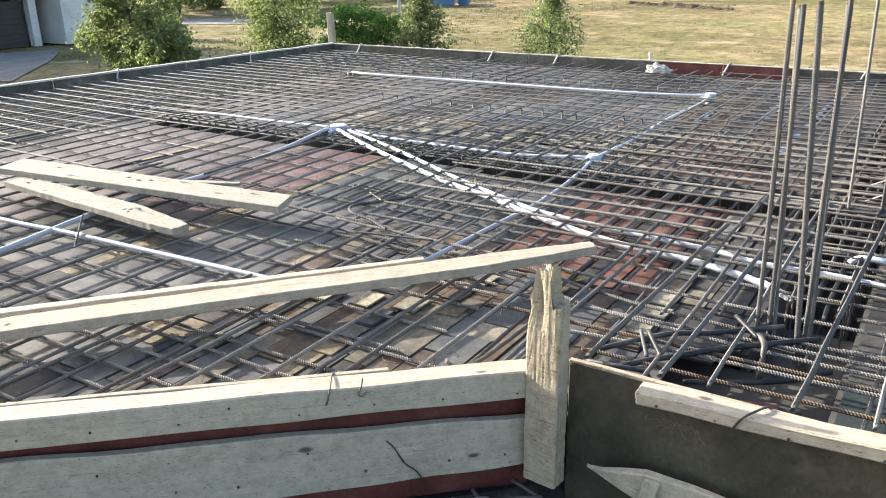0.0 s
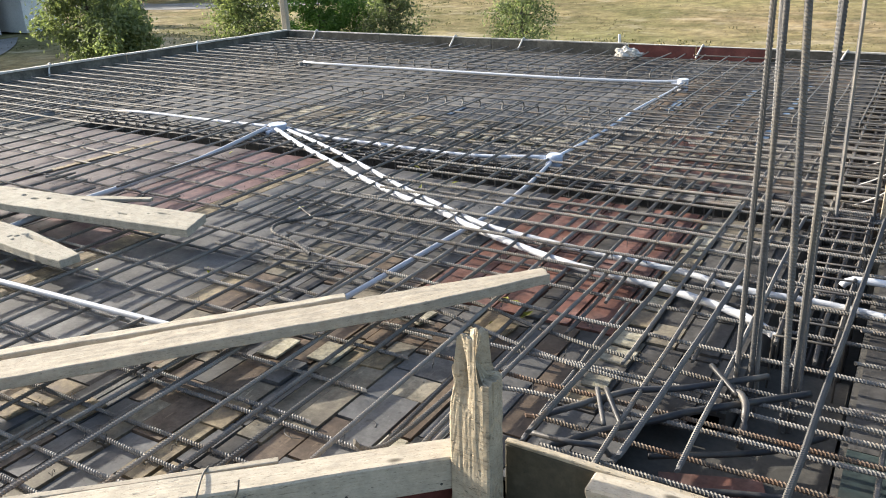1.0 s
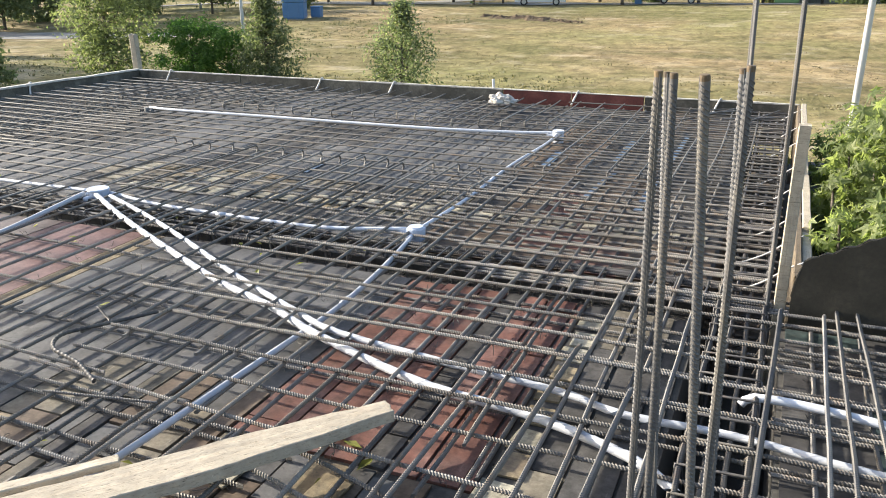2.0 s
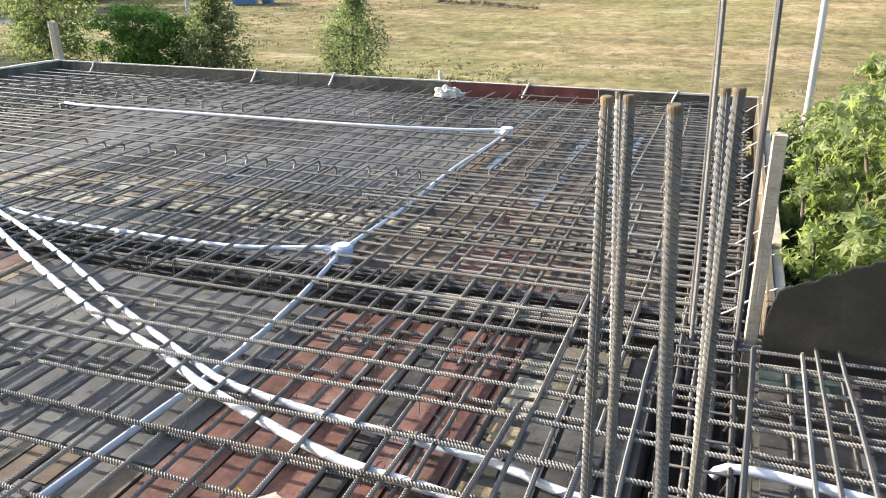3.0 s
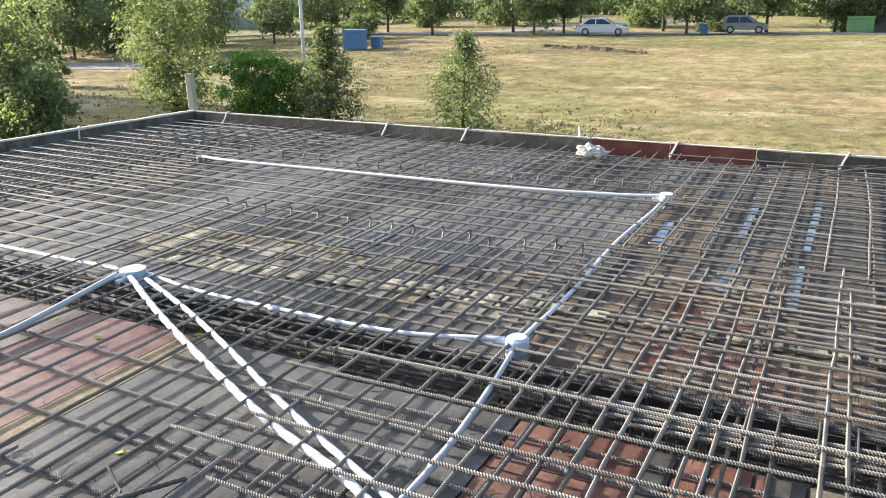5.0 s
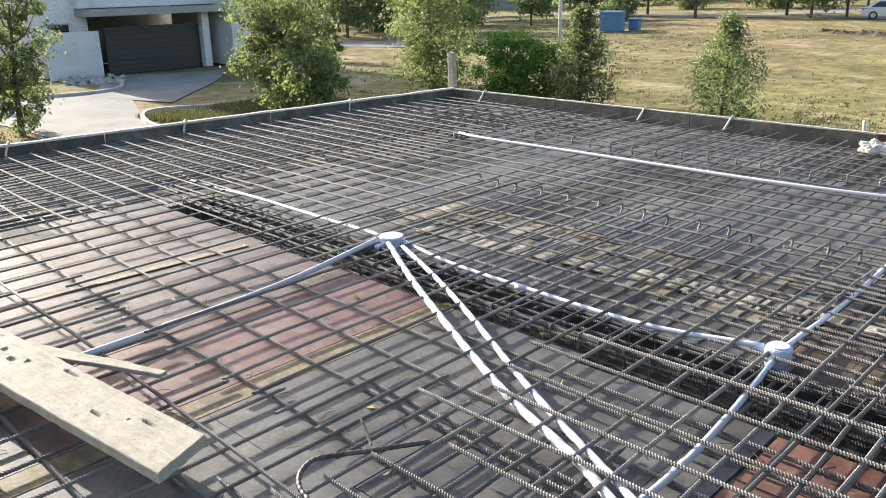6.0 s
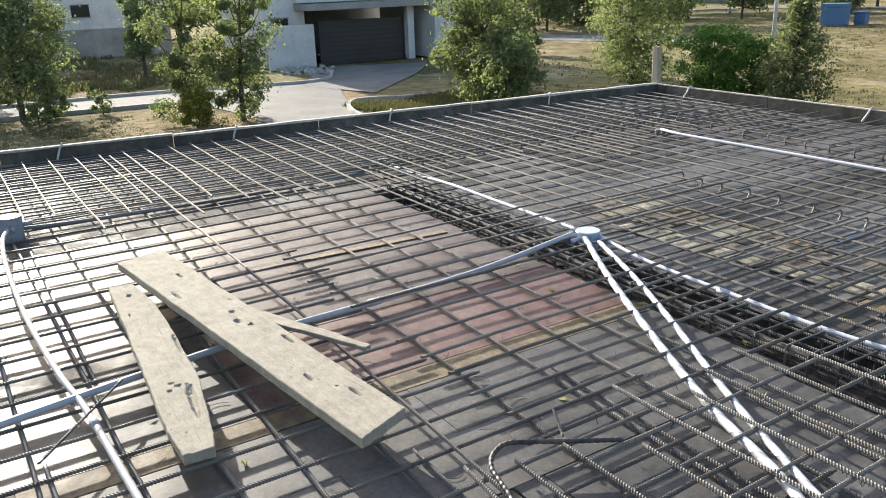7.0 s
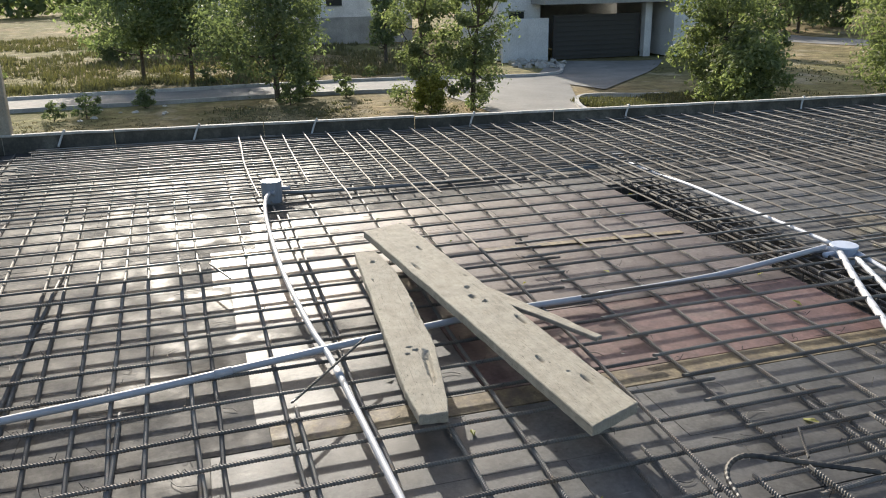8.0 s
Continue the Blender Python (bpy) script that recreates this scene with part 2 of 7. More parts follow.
M_WOOD_TAN = wood_mat("split_tan_post", (0.18, 0.125, 0.07), (0.38, 0.305, 0.2), (0.53, 0.45, 0.33), relief=0.9)
M_BAR = rebar_mat("mill_steel_bar", (0.178, 0.168, 0.156), (0.165, 0.12, 0.08), 0.54, (0.5, 0.7))
M_BAR_DARK = rebar_mat("dark_bent_bar", (0.04, 0.041, 0.046), (0.07, 0.052, 0.04), 0.64, (0.4, 0.55))
M_BAR_COL = rebar_mat("column_bar", (0.1462, 0.144, 0.1442), (0.1658, 0.11, 0.0742), 0.64, (0.45, 0.65))
M_BAR_CUT = rebar_mat("rusty_cut_end", (0.12, 0.088, 0.058), (0.15, 0.105, 0.055), 0.5, (0.6, 0.8))
# Darker tone than M_BAR: the troughs' shade is put into the colour.
M_BAR_CAGE = rebar_mat("cage_bar", (0.0975, 0.092, 0.0901), (0.1462, 0.095, 0.0636), 0.58, (0.42, 0.6))
M_BAR_RUST = rebar_mat("rusty_starter_bar", (0.13, 0.1, 0.075), (0.15, 0.085, 0.05), 0.45, (0.5, 0.75))
M_WIRE = rebar_mat("binding_wire", (0.06, 0.06, 0.06), (0.1, 0.06, 0.04), 0.6)
M_PVC = plain_mat("white_conduit", (0.62, 0.64, 0.69), 0.4, 0.0, 30.0, 0.15)
M_PVC_GREY = plain_mat("dusty_grey_conduit", (0.46, 0.475, 0.51), 0.45, 0.0, 25.0, 0.25)
M_PVC_DUSTY = plain_mat("cement_dusted_conduit", (0.19, 0.19, 0.19), 0.6, 0.0, 25.0, 0.3)
M_TAPE = plain_mat("white_tape_wrap", (0.57, 0.58, 0.595), 0.5, 0.0, 50.0, 0.15)
# Grey core between white turns: the wrap's diagonal shadows put into the colour.
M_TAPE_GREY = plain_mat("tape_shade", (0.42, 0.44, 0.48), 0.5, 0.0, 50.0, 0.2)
M_BOX = plain_mat("blue_white_box", (0.5, 0.56, 0.68), 0.45, 0.0, 30.0, 0.25)
M_BOX_GREY = plain_mat("grey_box", (0.32, 0.345, 0.385), 0.45, 0.0, 30.0, 0.3)
M_BAG = plain_mat("white_plastic_bag", (0.62, 0.58, 0.52), 0.45, 0.0, 20.0, 0.35)
M_STAKE = plain_mat("white_stake", (0.65, 0.63, 0.6), 0.6, 0.0, 40.0, 0.3)
M_LEAF = leaf_mat("tree_leaf", (0.11, 0.138, 0.065), (0.18, 0.213, 0.108), (0.275, 0.307, 0.17), 0.62)
M_LEAF_SHRUB = leaf_mat("shrub_leaf", (0.108, 0.138, 0.072), (0.18, 0.2136, 0.1176), (0.282, 0.3144, 0.186), 0.6)
M_LEAF_DARK = leaf_mat("dense_leaf", (0.0715, 0.143, 0.033), (0.1155, 0.22, 0.055), (0.176, 0.297, 0.088), 0.6)
# Tone raised towards the pale veil of glare and haze, mixed into the colour.
M_LEAF_FAR = leaf_mat("far_leaf", (0.112, 0.1456, 0.084), (0.1736, 0.2128, 0.1176), (0.2464, 0.2856, 0.168), 0.6)
M_LEAF_CASTOR = leaf_mat("broad_leaf", (0.14, 0.175, 0.065), (0.225, 0.27, 0.115), (0.33, 0.365, 0.18), 0.65)
M_LEAF_YELLOW = leaf_mat("yellow_bush_leaf", (0.12, 0.13, 0.02), (0.22, 0.23, 0.04), (0.33, 0.33, 0.08), 0.4)
M_BARK = rough_mat("bark", (0.05, 0.04, 0.03), (0.1, 0.08, 0.06), (0.18, 0.15, 0.12), 12.0, (0.8, 0.95), 0.0, 60.0, 0.6, 0.1)
M_STRAW = leaf_mat("dry_grass", (0.15, 0.122, 0.066), (0.185, 0.152, 0.084), (0.22, 0.183, 0.105), 0.25)
M_STRAW_GREEN = leaf_mat("green_grass", (0.1, 0.098, 0.047), (0.135, 0.128, 0.064), (0.18, 0.166, 0.088), 0.3)
M_ROAD = rough_mat("pale_asphalt", (0.16, 0.15, 0.14), (0.23, 0.22, 0.2), (0.33, 0.31, 0.28), 0.5, (0.8, 0.95), 0.0, 12.0, 0.2, 0.0, stain=(0.13, 0.125, 0.12))
M_KERB = rough_mat("concrete_kerb", (0.3, 0.29, 0.27), (0.45, 0.43, 0.4), (0.58, 0.56, 0.52), 2.0, (0.8, 0.95), 0.0, 30.0, 0.3, 0.15)
M_WALL = rough_mat("white_render", (0.55, 0.55, 0.54), (0.68, 0.68, 0.67), (0.76, 0.76, 0.75), 0.8, (0.8, 0.95), 0.0, 15.0, 0.15, 0.0)
M_WALL_GREY = rough_mat("bare_cement_render", (0.22, 0.22, 0.21), (0.32, 0.32, 0.3), (0.42, 0.41, 0.39), 0.8, (0.8, 0.95), 0.0, 15.0, 0.2, 0.0)
M_DARKGLASS = plain_mat("dark_window_glass", (0.03, 0.035, 0.04), 0.12, 0.0, 4.0, 0.2)
M_GATE = plain_mat("dark_gate_steel", (0.06, 0.058, 0.055), 0.55, 0.3, 4.0, 0.3)
M_CAR = plain_mat("silver_paint", (0.6, 0.64, 0.7), 0.25, 0.4, 6.0, 0.08)
M_CAR_GREY = plain_mat("grey_paint", (0.24, 0.25, 0.28), 0.28, 0.4, 6.0, 0.1)
M_TYRE = plain_mat("black_rubber", (0.025, 0.025, 0.025), 0.85, 0.0, 30.0, 0.2)
M_RIM = plain_mat("alloy_rim", (0.5, 0.5, 0.5), 0.35, 0.8, 20.0, 0.1)
M_LAMP_GLASS = plain_mat("lamp_lens", (0.7, 0.7, 0.72), 0.15, 0.0, 20.0, 0.1)
M_CONT = plain_mat("container_blue", (0.15, 0.195, 0.31), 0.5, 0.0, 1.5, 0.25)
M_LETTER = plain_mat("white_lettering", (0.8, 0.8, 0.8), 0.5, 0.0, 10.0, 0.05)
M_RED_MARK = plain_mat("red_mark", (0.45, 0.05, 0.05), 0.5, 0.0, 10.0, 0.05)
M_BLUE_TANK = plain_mat("blue_plastic", (0.08, 0.19, 0.37), 0.4, 0.0, 3.0, 0.2)
M_GREEN_BIN = plain_mat("green_paint", (0.17, 0.33, 0.13), 0.55, 0.0, 3.0, 0.25)
M_POLE = plain_mat("galvanised_pole", (0.55, 0.56, 0.57), 0.4, 0.5, 8.0, 0.15)
M_DIRT = rough_mat("brown_earth", (0.075, 0.052, 0.034), (0.13, 0.095, 0.062), (0.2, 0.155, 0.105), 1.5, (0.9, 0.98), 0.0, 9.0, 0.8, 0.0, spec=0.1)
M_RUBBLE = rough_mat("rubble", (0.25, 0.23, 0.2), (0.4, 0.38, 0.34), (0.6, 0.58, 0.54), 4.0, (0.85, 0.95))


def ground_mat():
    m, nt, b = nodes_of("dry_field")
    v = world_coords(nt)
    big = noise_of(nt, v, 0.045, 4.0, 0.6)
    med = noise_of(nt, v, 0.35, 6.0, 0.7)
    streak = noise_of(nt, world_coords(nt, (0.7, 1.0, 1)), 0.55, 6.0, 0.65)
    fine = noise_of(nt, v, 7.0, 5.0, 0.7)
    col = ramp(nt, med, (0.32, (0.2, 0.155, 0.082)), (0.5, (0.325, 0.245, 0.128)), (0.68, (0.41, 0.325, 0.19)))
    col = mix(nt, col, (0.22, 0.22, 0.085), ramp(nt, big, (0.42, grey(0.7)), (0.56, grey(0.0))))
    green = noise_of(nt, world_coords(nt, (0.5, 1.3, 1)), 0.16, 5.0, 0.7)
    col = mix(nt, col, (0.155, 0.14, 0.06), ramp(nt, green, (0.46, grey(0.0)), (0.6, grey(0.8))))
    clump = noise_of(nt, world_coords(nt, (1.1, 0.8, 1)), 1.5, 5.0, 0.7)
    col = mix(nt, col, ramp(nt, clump, (0.35, grey(0.58)), (0.62, grey(1.15))), 1.0, "MULTIPLY")
    col = mix(nt, col, (0.5, 0.43, 0.31), ramp(nt, streak, (0.55, grey(0)), (0.7, grey(0.55))))
    col = mix(nt, col, ramp(nt, fine, (0.3, grey(0.7)), (0.7, grey(1.18))), 0.8, "MULTIPLY")
    nt.links.new(col, b.inputs["Base Color"])
    b.inputs["Roughness"].default_value = 0.95
    b.inputs["Specular IOR Level"].default_value = 0.1
    bump(nt, b, mix(nt, clump, fine, 0.35), 0.8, 0.2)
    return m


M_GROUND = ground_mat()


# ---- mesh helpers ----
def fast_mesh(name, verts, quads, material, parent=None, smooth=False):
    """Mesh from numpy arrays: verts (n, 3), faces (m, 3 or 4)."""
    verts, quads = np.asarray(verts, np.float32), np.asarray(quads, np.int32)
    me = bpy.data.meshes.new(name)
    k = quads.shape[1]
    me.vertices.add(len(verts))
    me.vertices.foreach_set("co", verts.ravel())
    me.loops.add(quads.size)
    me.loops.foreach_set("vertex_index", quads.ravel())
    me.polygons.add(len(quads))
    me.polygons.foreach_set("loop_start", np.arange(0, quads.size, k, dtype=np.int32))
    me.polygons.foreach_set("loop_total", np.full(len(quads), k, np.int32))
    me.polygons.foreach_set("use_smooth", np.full(len(quads), smooth, bool))
    me.materials.append(material)
    me.update(calc_edges=True)
    me.validate()
    ob = new(name, me)
    if parent:
        ob.parent = parent
    return ob


def part(name, bm, material, parent=None, label="", smooth=False, matrix=None):
    me = bpy.data.meshes.new(name)
    bm.to_mesh(me)
    bm.free()
    me.materials.append(material)
    if smooth:
        me.polygons.foreach_set("use_smooth", [True] * len(me.polygons))
    ob = new(name, me)
    if parent:
        ob.parent = parent
    if matrix is not None:
        ob.matrix_basis = matrix
    if label:
        tagged(ob, label)
    return ob


def box_bm(sx, sy, sz, at=(0, 0, 0), bevel=0.0, bm=None):
    """A box of that size; at is the middle of its base."""
    own = bmesh.new()
    bmesh.ops.create_cube(own, size=1.0)
    bmesh.ops.scale(own, vec=(sx, sy, sz), verts=own.verts)
    bmesh.ops.translate(own, vec=(at[0], at[1], at[2] + sz / 2), verts=own.verts)
    if bevel:
        bmesh.ops.bevel(own, geom=own.edges[:], offset=bevel, segments=2, affect="EDGES", profile=0.6)
    if bm is None:
        return own
    me = bpy.data.meshes.new("tmp")
    own.to_mesh(me)
    own.free()
    bm.from_mesh(me)
    bpy.data.meshes.remove(me)
    return bm


def empty(name, at=(0, 0, 0), rz=0.0):
    ob = new(name)
    ob.matrix_basis = pose(*at, 0, 0, rz)
    return ob


def smooth_line(points, step):
    """Points resampled along a Catmull-Rom curve, about step apart."""
    p = np.array(points, float)
    if len(p) == 2:
        n = max(2, int(np.linalg.norm(p[1] - p[0]) / step) + 1)
        return p[0] + (p[1] - p[0]) * np.linspace(0, 1, n)[:, None]
    q = np.vstack([2 * p[0] - p[1], p, 2 * p[-1] - p[-2]])
    out = []
    for i in range(1, len(q) - 2):
        a, b, c, d = q[i - 1:i + 3]
        n = max(2, int(np.linalg.norm(c - b) / step))
        for t in np.linspace(0, 1, n, endpoint=False):
            out.append(0.5 * (2 * b + (c - a) * t + (2 * a - 5 * b + 4 * c - d) * t * t + (3 * b - a - 3 * c + d) * t ** 3))
    out.append(p[-1])
    return np.array(out)


def tube_data(line, radius, sides=8, tilt=0.0, caps=True):
    """Verts and quads of a tube along a line. radius: one number or one a ring; tilt shears the rings along the line."""
    line = np.asarray(line, float)
    n = len(line)
    tan = np.gradient(line, axis=0)
    tan /= np.linalg.norm(tan, axis=1)[:, None] + 1e-9
    ref = np.where(np.abs(tan[:, 2:3]) > 0.8, np.array([[1.0, 0, 0]]), np.array([[0, 0, 1.0]]))
    side = np.cross(tan, ref)
    side /= np.linalg.norm(side, axis=1)[:, None] + 1e-9
    up = np.cross(side, tan)
    r = np.broadcast_to(np.asarray(radius, float), (n,))
    ang = np.arange(sides) * 2 * math.pi / sides
    ca, sa = np.cos(ang), np.sin(ang)
    v = line[:, None, :] + r[:, None, None] * (side[:, None, :] * ca[None, :, None] + up[:, None, :] * sa[None, :, None]) + tan[:, None, :] * (tilt * r[:, None, None] * ca[None, :, None])
    i, j = np.meshgrid(np.arange(n - 1), np.arange(sides), indexing="ij")
    a, b = i * sides + j, i * sides + (j + 1) % sides
    f = np.stack([a, b, b + sides, a + sides], -1).reshape(-1, 4)
    v = v.reshape(-1, 3)
    if caps:
        ends = np.vstack([line[0], line[-1]])
        k = len(v)
        v = np.vstack([v, ends])
        e = np.arange(sides)
        first = np.stack([np.full(sides, k), (e + 1) % sides, e, e], -1)
        last = np.stack([np.full(sides, k + 1), (n - 1) * sides + e, (n - 1) * sides + (e + 1) % sides, (n - 1) * sides + (e + 1) % sides], -1)
        return v, f, np.vstack([first, last])[:, :3]
    return v, f, np.zeros((0, 3), int)


def tube(name, line, radius, material, parent=None, sides=8, tilt=0.0, smooth=True):
    v, f, c = tube_data(line, radius, sides, tilt)
    return link_tube(name, [(v, f, c)], material, parent, smooth)


def link_tube(name, pieces, material, parent=None, smooth=True):
    """One mesh of several tubes; the quads are split into triangles with the caps."""
    vs, fs, k = [], [], 0
    for v, f, c in pieces:
        vs.append(v)
        fs += [f[:, [0, 1, 2]] + k, f[:, [0, 2, 3]] + k]
        if len(c):
            fs.append(c + k)
        k += len(v)
    return fast_mesh(name, np.vstack(vs), np.vstack(fs), material, parent, smooth)


rng = np.random.default_rng(7)


def rebar_data(points, radius, ribbed, pitch=0.0112, wob=0.004, sides=6, shape=(0.92, 0.92, 1.26), tilt=0.75):
    """A deformed bar through points. ribbed: the stretches (in metres from its start) that carry raised slanting ribs."""
    coarse = smooth_line(points, 0.25)
    if wob:
        coarse = coarse + np.column_stack([rng.normal(0, wob, len(coarse)), rng.normal(0, wob, len(coarse)), rng.normal(0, wob * 0.35, len(coarse))])
    length = np.concatenate([[0], np.cumsum(np.linalg.norm(np.diff(coarse, axis=0), axis=1))])
    total = length[-1]
    stops = [np.linspace(0, total, max(3, int(total / 0.2)))]
    radii = [np.full(len(stops[0]), radius)]
    for a, b in ribbed:
        a, b = max(0.02, a), min(total - 0.02, b)
        if b - a < 0.1:
            continue
        s = np.arange(a, b, pitch / len(shape))
        keep = (stops[0] < a - 0.001) | (stops[0] > s[-1] + 0.001)
        stops[0], radii[0] = stops[0][keep], radii[0][keep]
        r = np.tile([radius * k for k in shape], len(s) // len(shape) + 1)[:len(s)]
        stops.append(s)
        radii.append(r)
    s, r = np.concatenate(stops), np.concatenate(radii)
    order = np.argsort(s)
    s, r = s[order], r[order]
    line = np.column_stack([np.interp(s, length, coarse[:, k]) for k in range(3)])
    return tube_data(line, r, sides, tilt)


# ---- the place ----
DECK, GROUND = -0.088, -3.3


def left_x(y):
    """Inner face of the slanting edge form."""
    return -8.5 - 0.1 * (10.36 - y)


def near_y(x):
    """Edge of the slab towards the stair opening."""
    if x > -1.0:
        return 2.47
    if x > -3.15:
        return 2.47 + (x + 1.0)
    return 0.3


def ground_z(x, y):
    d = math.hypot(x + 4, y - 5)
    f = min(1.0, max(0.0, (d - 12) / 20))
    h = GROUND + f * (0.28 * noise.noise((x * 0.05, y * 0.05, 0)) + 0.1 * noise.noise((x * 0.25, y * 0.25, 3)))
    h += 0.75 * math.exp(-(((x - 10) / 16) ** 2 + ((y - 66) / 12) ** 2))
    s = min(1.0, max(0.0, (y - 27) / 46)) * min(1.0, max(0.0, (x + 75) / 25))
    h += 1.05 * s * s * (3 - 2 * s)
    if x < -24 and y < 27:
        h = GROUND + (h - GROUND) * 0.25
    return h


def build_ground():
    u = np.sinh(np.linspace(-5.2, 5.2, 191)) / math.sinh(5.2)
    xs, ys = -10 + u * 2500, 30 + u * 2500
    v = [(x, y, ground_z(x, y)) for y in ys for x in xs]
    n = len(xs)
    i, j = np.meshgrid(np.arange(n - 1), np.arange(n - 1), indexing="ij")
    a = i * n + j
    f = np.stack([a, a + 1, a + n + 1, a + n], -1).reshape(-1, 4)
    ob = fast_mesh("ground", v, f, M_GROUND, smooth=True)
    tagged(ob, "dry straw-coloured grass field with bare sandy patches", "ground", kind="structure")


def strip(name, left, right, material, lift, label, category="road", parent=None):
    """A paved band between two edge lines, laid just over the ground."""
    a, b = smooth_line([(*p, 0) for p in left], 1.5), smooth_line([(*p, 0) for p in right], 1.5)
    n = 60
    ta, tb = np.linspace(0, 1, len(a)), np.linspace(0, 1, len(b))
    t = np.linspace(0, 1, n)
    A = np.column_stack([np.interp(t, ta, a[:, k]) for k in range(2)])
    B = np.column_stack([np.interp(t, tb, b[:, k]) for k in range(2)])
    cols = 6
    v = []
    for p, q in zip(A, B):
        for c in range(cols):
            w = p + (q - p) * c / (cols - 1)
            v.append((w[0], w[1], ground_z(*w) + lift))
    f = [(i * cols + c, i * cols + c + 1, (i + 1) * cols + c + 1, (i + 1) * cols + c) for i in range(n - 1) for c in range(cols - 1)]
    ob = fast_mesh(name, v, f, material, parent)
    return tagged(ob, label, category, kind="structure")


def kerb_line(points, label, w=0.16, h=0.16):
    line = smooth_line([(*p, 0) for p in points], 0.8)
    v, f = [], []
    tan = np.gradient(line, axis=0)
    for p, t in zip(line, tan):
        s = Vector((-t[1], t[0], 0)).normalized() * w / 2
        z = ground_z(p[0], p[1])
        for k, zz in ((-1, -0.1), (-1, h), (1, h), (1, -0.1)):
            v.append((p[0] + k * s.x, p[1] + k * s.y, z + zz))
    for i in range(len(line) - 1):
        for k in range(3):
            f.append((i * 4 + k, i * 4 + k + 1, i * 4 + k + 5, i * 4 + k + 4))
    ob = fast_mesh("kerb", v, f, M_KERB)
    return tagged(ob, label, "kerb", kind="structure")


build_ground()
strip("road", [(-36.2, -60), (-36.3, -5), (-36.4, 6), (-36.0, 11.5), (-31.0, 12.2), (-20, 12.4)], [(-40.0, -60), (-40.0, -5), (-40.0, 6), (-39.5, 14), (-38.2, 18.6), (-38.0, 19.0)], M_ROAD, 0.03, "pale dusty asphalt lane beside the verge")
strip("road", [(-22, 12.4), (-29, 12.5), (-37.5, 12.5)], [(-22, 15.2), (-28.4, 15.9), (-37.7, 19.3)], M_ROAD, 0.035, "pale asphalt junction in front of the white house")
strip("road", [(-37.5, 17.5), (-41, 19.5), (-45, 21.6)], [(-33.0, 19.0), (-38.5, 24.5), (-42.6, 27.6)], M_ROAD, 0.045, "shaded driveway leading up to a garage gate")
kerb_line([(-26.8, 15.4), (-28.6, 15.7), (-30.4, 16.4), (-31.3, 17.2), (-31.2, 18.2), (-30.6, 19.2), (-30.4, 20.5)], "curved concrete kerb of a grass island")
kerb_line([(-40.2, -50), (-40.2, -5), (-40.2, 6), (-39.8, 13), (-38.6, 18.4), (-40.5, 20.4), (-45.5, 22)], "pale concrete kerb beside the lane")
kerb_line([(-36.0, -50), (-36.1, -5), (-36.2, 5), (-35.8, 10.8)], "low concrete kerb beside the verge")
strip("road", [(-75, 71), (-40, 72.5), (-10, 77), (30, 79)], [(-75, 76), (-40, 77.5), (-10, 82), (30, 84)], M_ROAD, 0.04, "pale distant road behind the field")
strip("road", [(-38, 74), (-31, 90), (-22, 120)], [(-34, 74), (-27, 90), (-18, 120)], M_ROAD, 0.05, "pale side road rising between trees")
strip("road", [(-62, 40), (-48, 41.5), (-36, 44)], [(-62, 43.5), (-48, 45), (-36, 47.5)], M_ROAD, 0.04, "pale lane between trees")


# ---- slab edge forms ----
def board(name, length, height, thick, material, matrix, parent=None, label="", wavy=0.0, cells=(14, 3), bevel=0.004, taper=None, seed=0):
    """A sawn board, x along it, base at z 0, with worn uneven edges."""
    bm = bmesh.new()
    nx, nz = cells
    grid = {}
    rs = random.Random(seed or hash(name + str(length)) % 9999)
    off = rs.uniform(0, 50)
    for side in (0, 1):
        for i in range(nx + 1):
            for k in range(nz + 1):
                fx, fz = i / nx, k / nz
                x = (fx - 0.5) * length
                z = fz * height
                edge = 1.0 if k in (0, nz) else 0.0
                dz = wavy * edge * noise.noise((x * 3 + off, k * 7.3, off))
                dy = wavy * 0.6 * noise.noise((x * 4 + off, z * 9 + off, side * 11.0))
                s = taper(fx) if taper else 1.0
                zz = (z - height / 2) * s + height / 2 + dz
                endw = wavy * 1.2 * noise.noise((z * 30 + off, side * 3.0, fx * 5)) if i in (0, nx) else 0.0
                grid[side, i, k] = bm.verts.new((x + endw, (side - 0.5) * thick * min(1.0, s + 0.3) + dy, zz))
    for i in range(nx):
        for k in range(nz):
            bm.faces.new((grid[0, i, k], grid[0, i + 1, k], grid[0, i + 1, k + 1], grid[0, i, k + 1]))
            bm.faces.new((grid[1, i, k], grid[1, i, k + 1], grid[1, i + 1, k + 1], grid[1, i + 1, k]))
        for k in (0, nz):
            q = (grid[0, i, k], grid[1, i, k], grid[1, i + 1, k], grid[0, i + 1, k])
            bm.faces.new(q if k == 0 else q[::-1])
    for k in range(nz):
        for i in (0, nx):
            q = (grid[0, i, k], grid[0, i, k + 1], grid[1, i, k + 1], grid[1, i, k])
            bm.faces.new(q if i == 0 else q[::-1])
    bm.normal_update()
    if bevel:
        sharp = [e for e in bm.edges if len(e.link_faces) == 2 and e.calc_face_angle() > 1.0]
        bmesh.ops.bevel(bm, geom=sharp, offset=bevel, segments=1, affect="EDGES")
    return part(name, bm, material, parent, label, matrix=matrix)


def run_matrix(a, b, z):
    """x runs from a to b, thickness outwards, base at z."""
    mid = ((a[0] + b[0]) / 2, (a[1] + b[1]) / 2)
    ang = math.degrees(math.atan2(b[1] - a[1], b[0] - a[0]))
    return pose(mid[0], mid[1], z, 0, 0, ang), math.hypot(b[0] - a[0], b[1] - a[1])


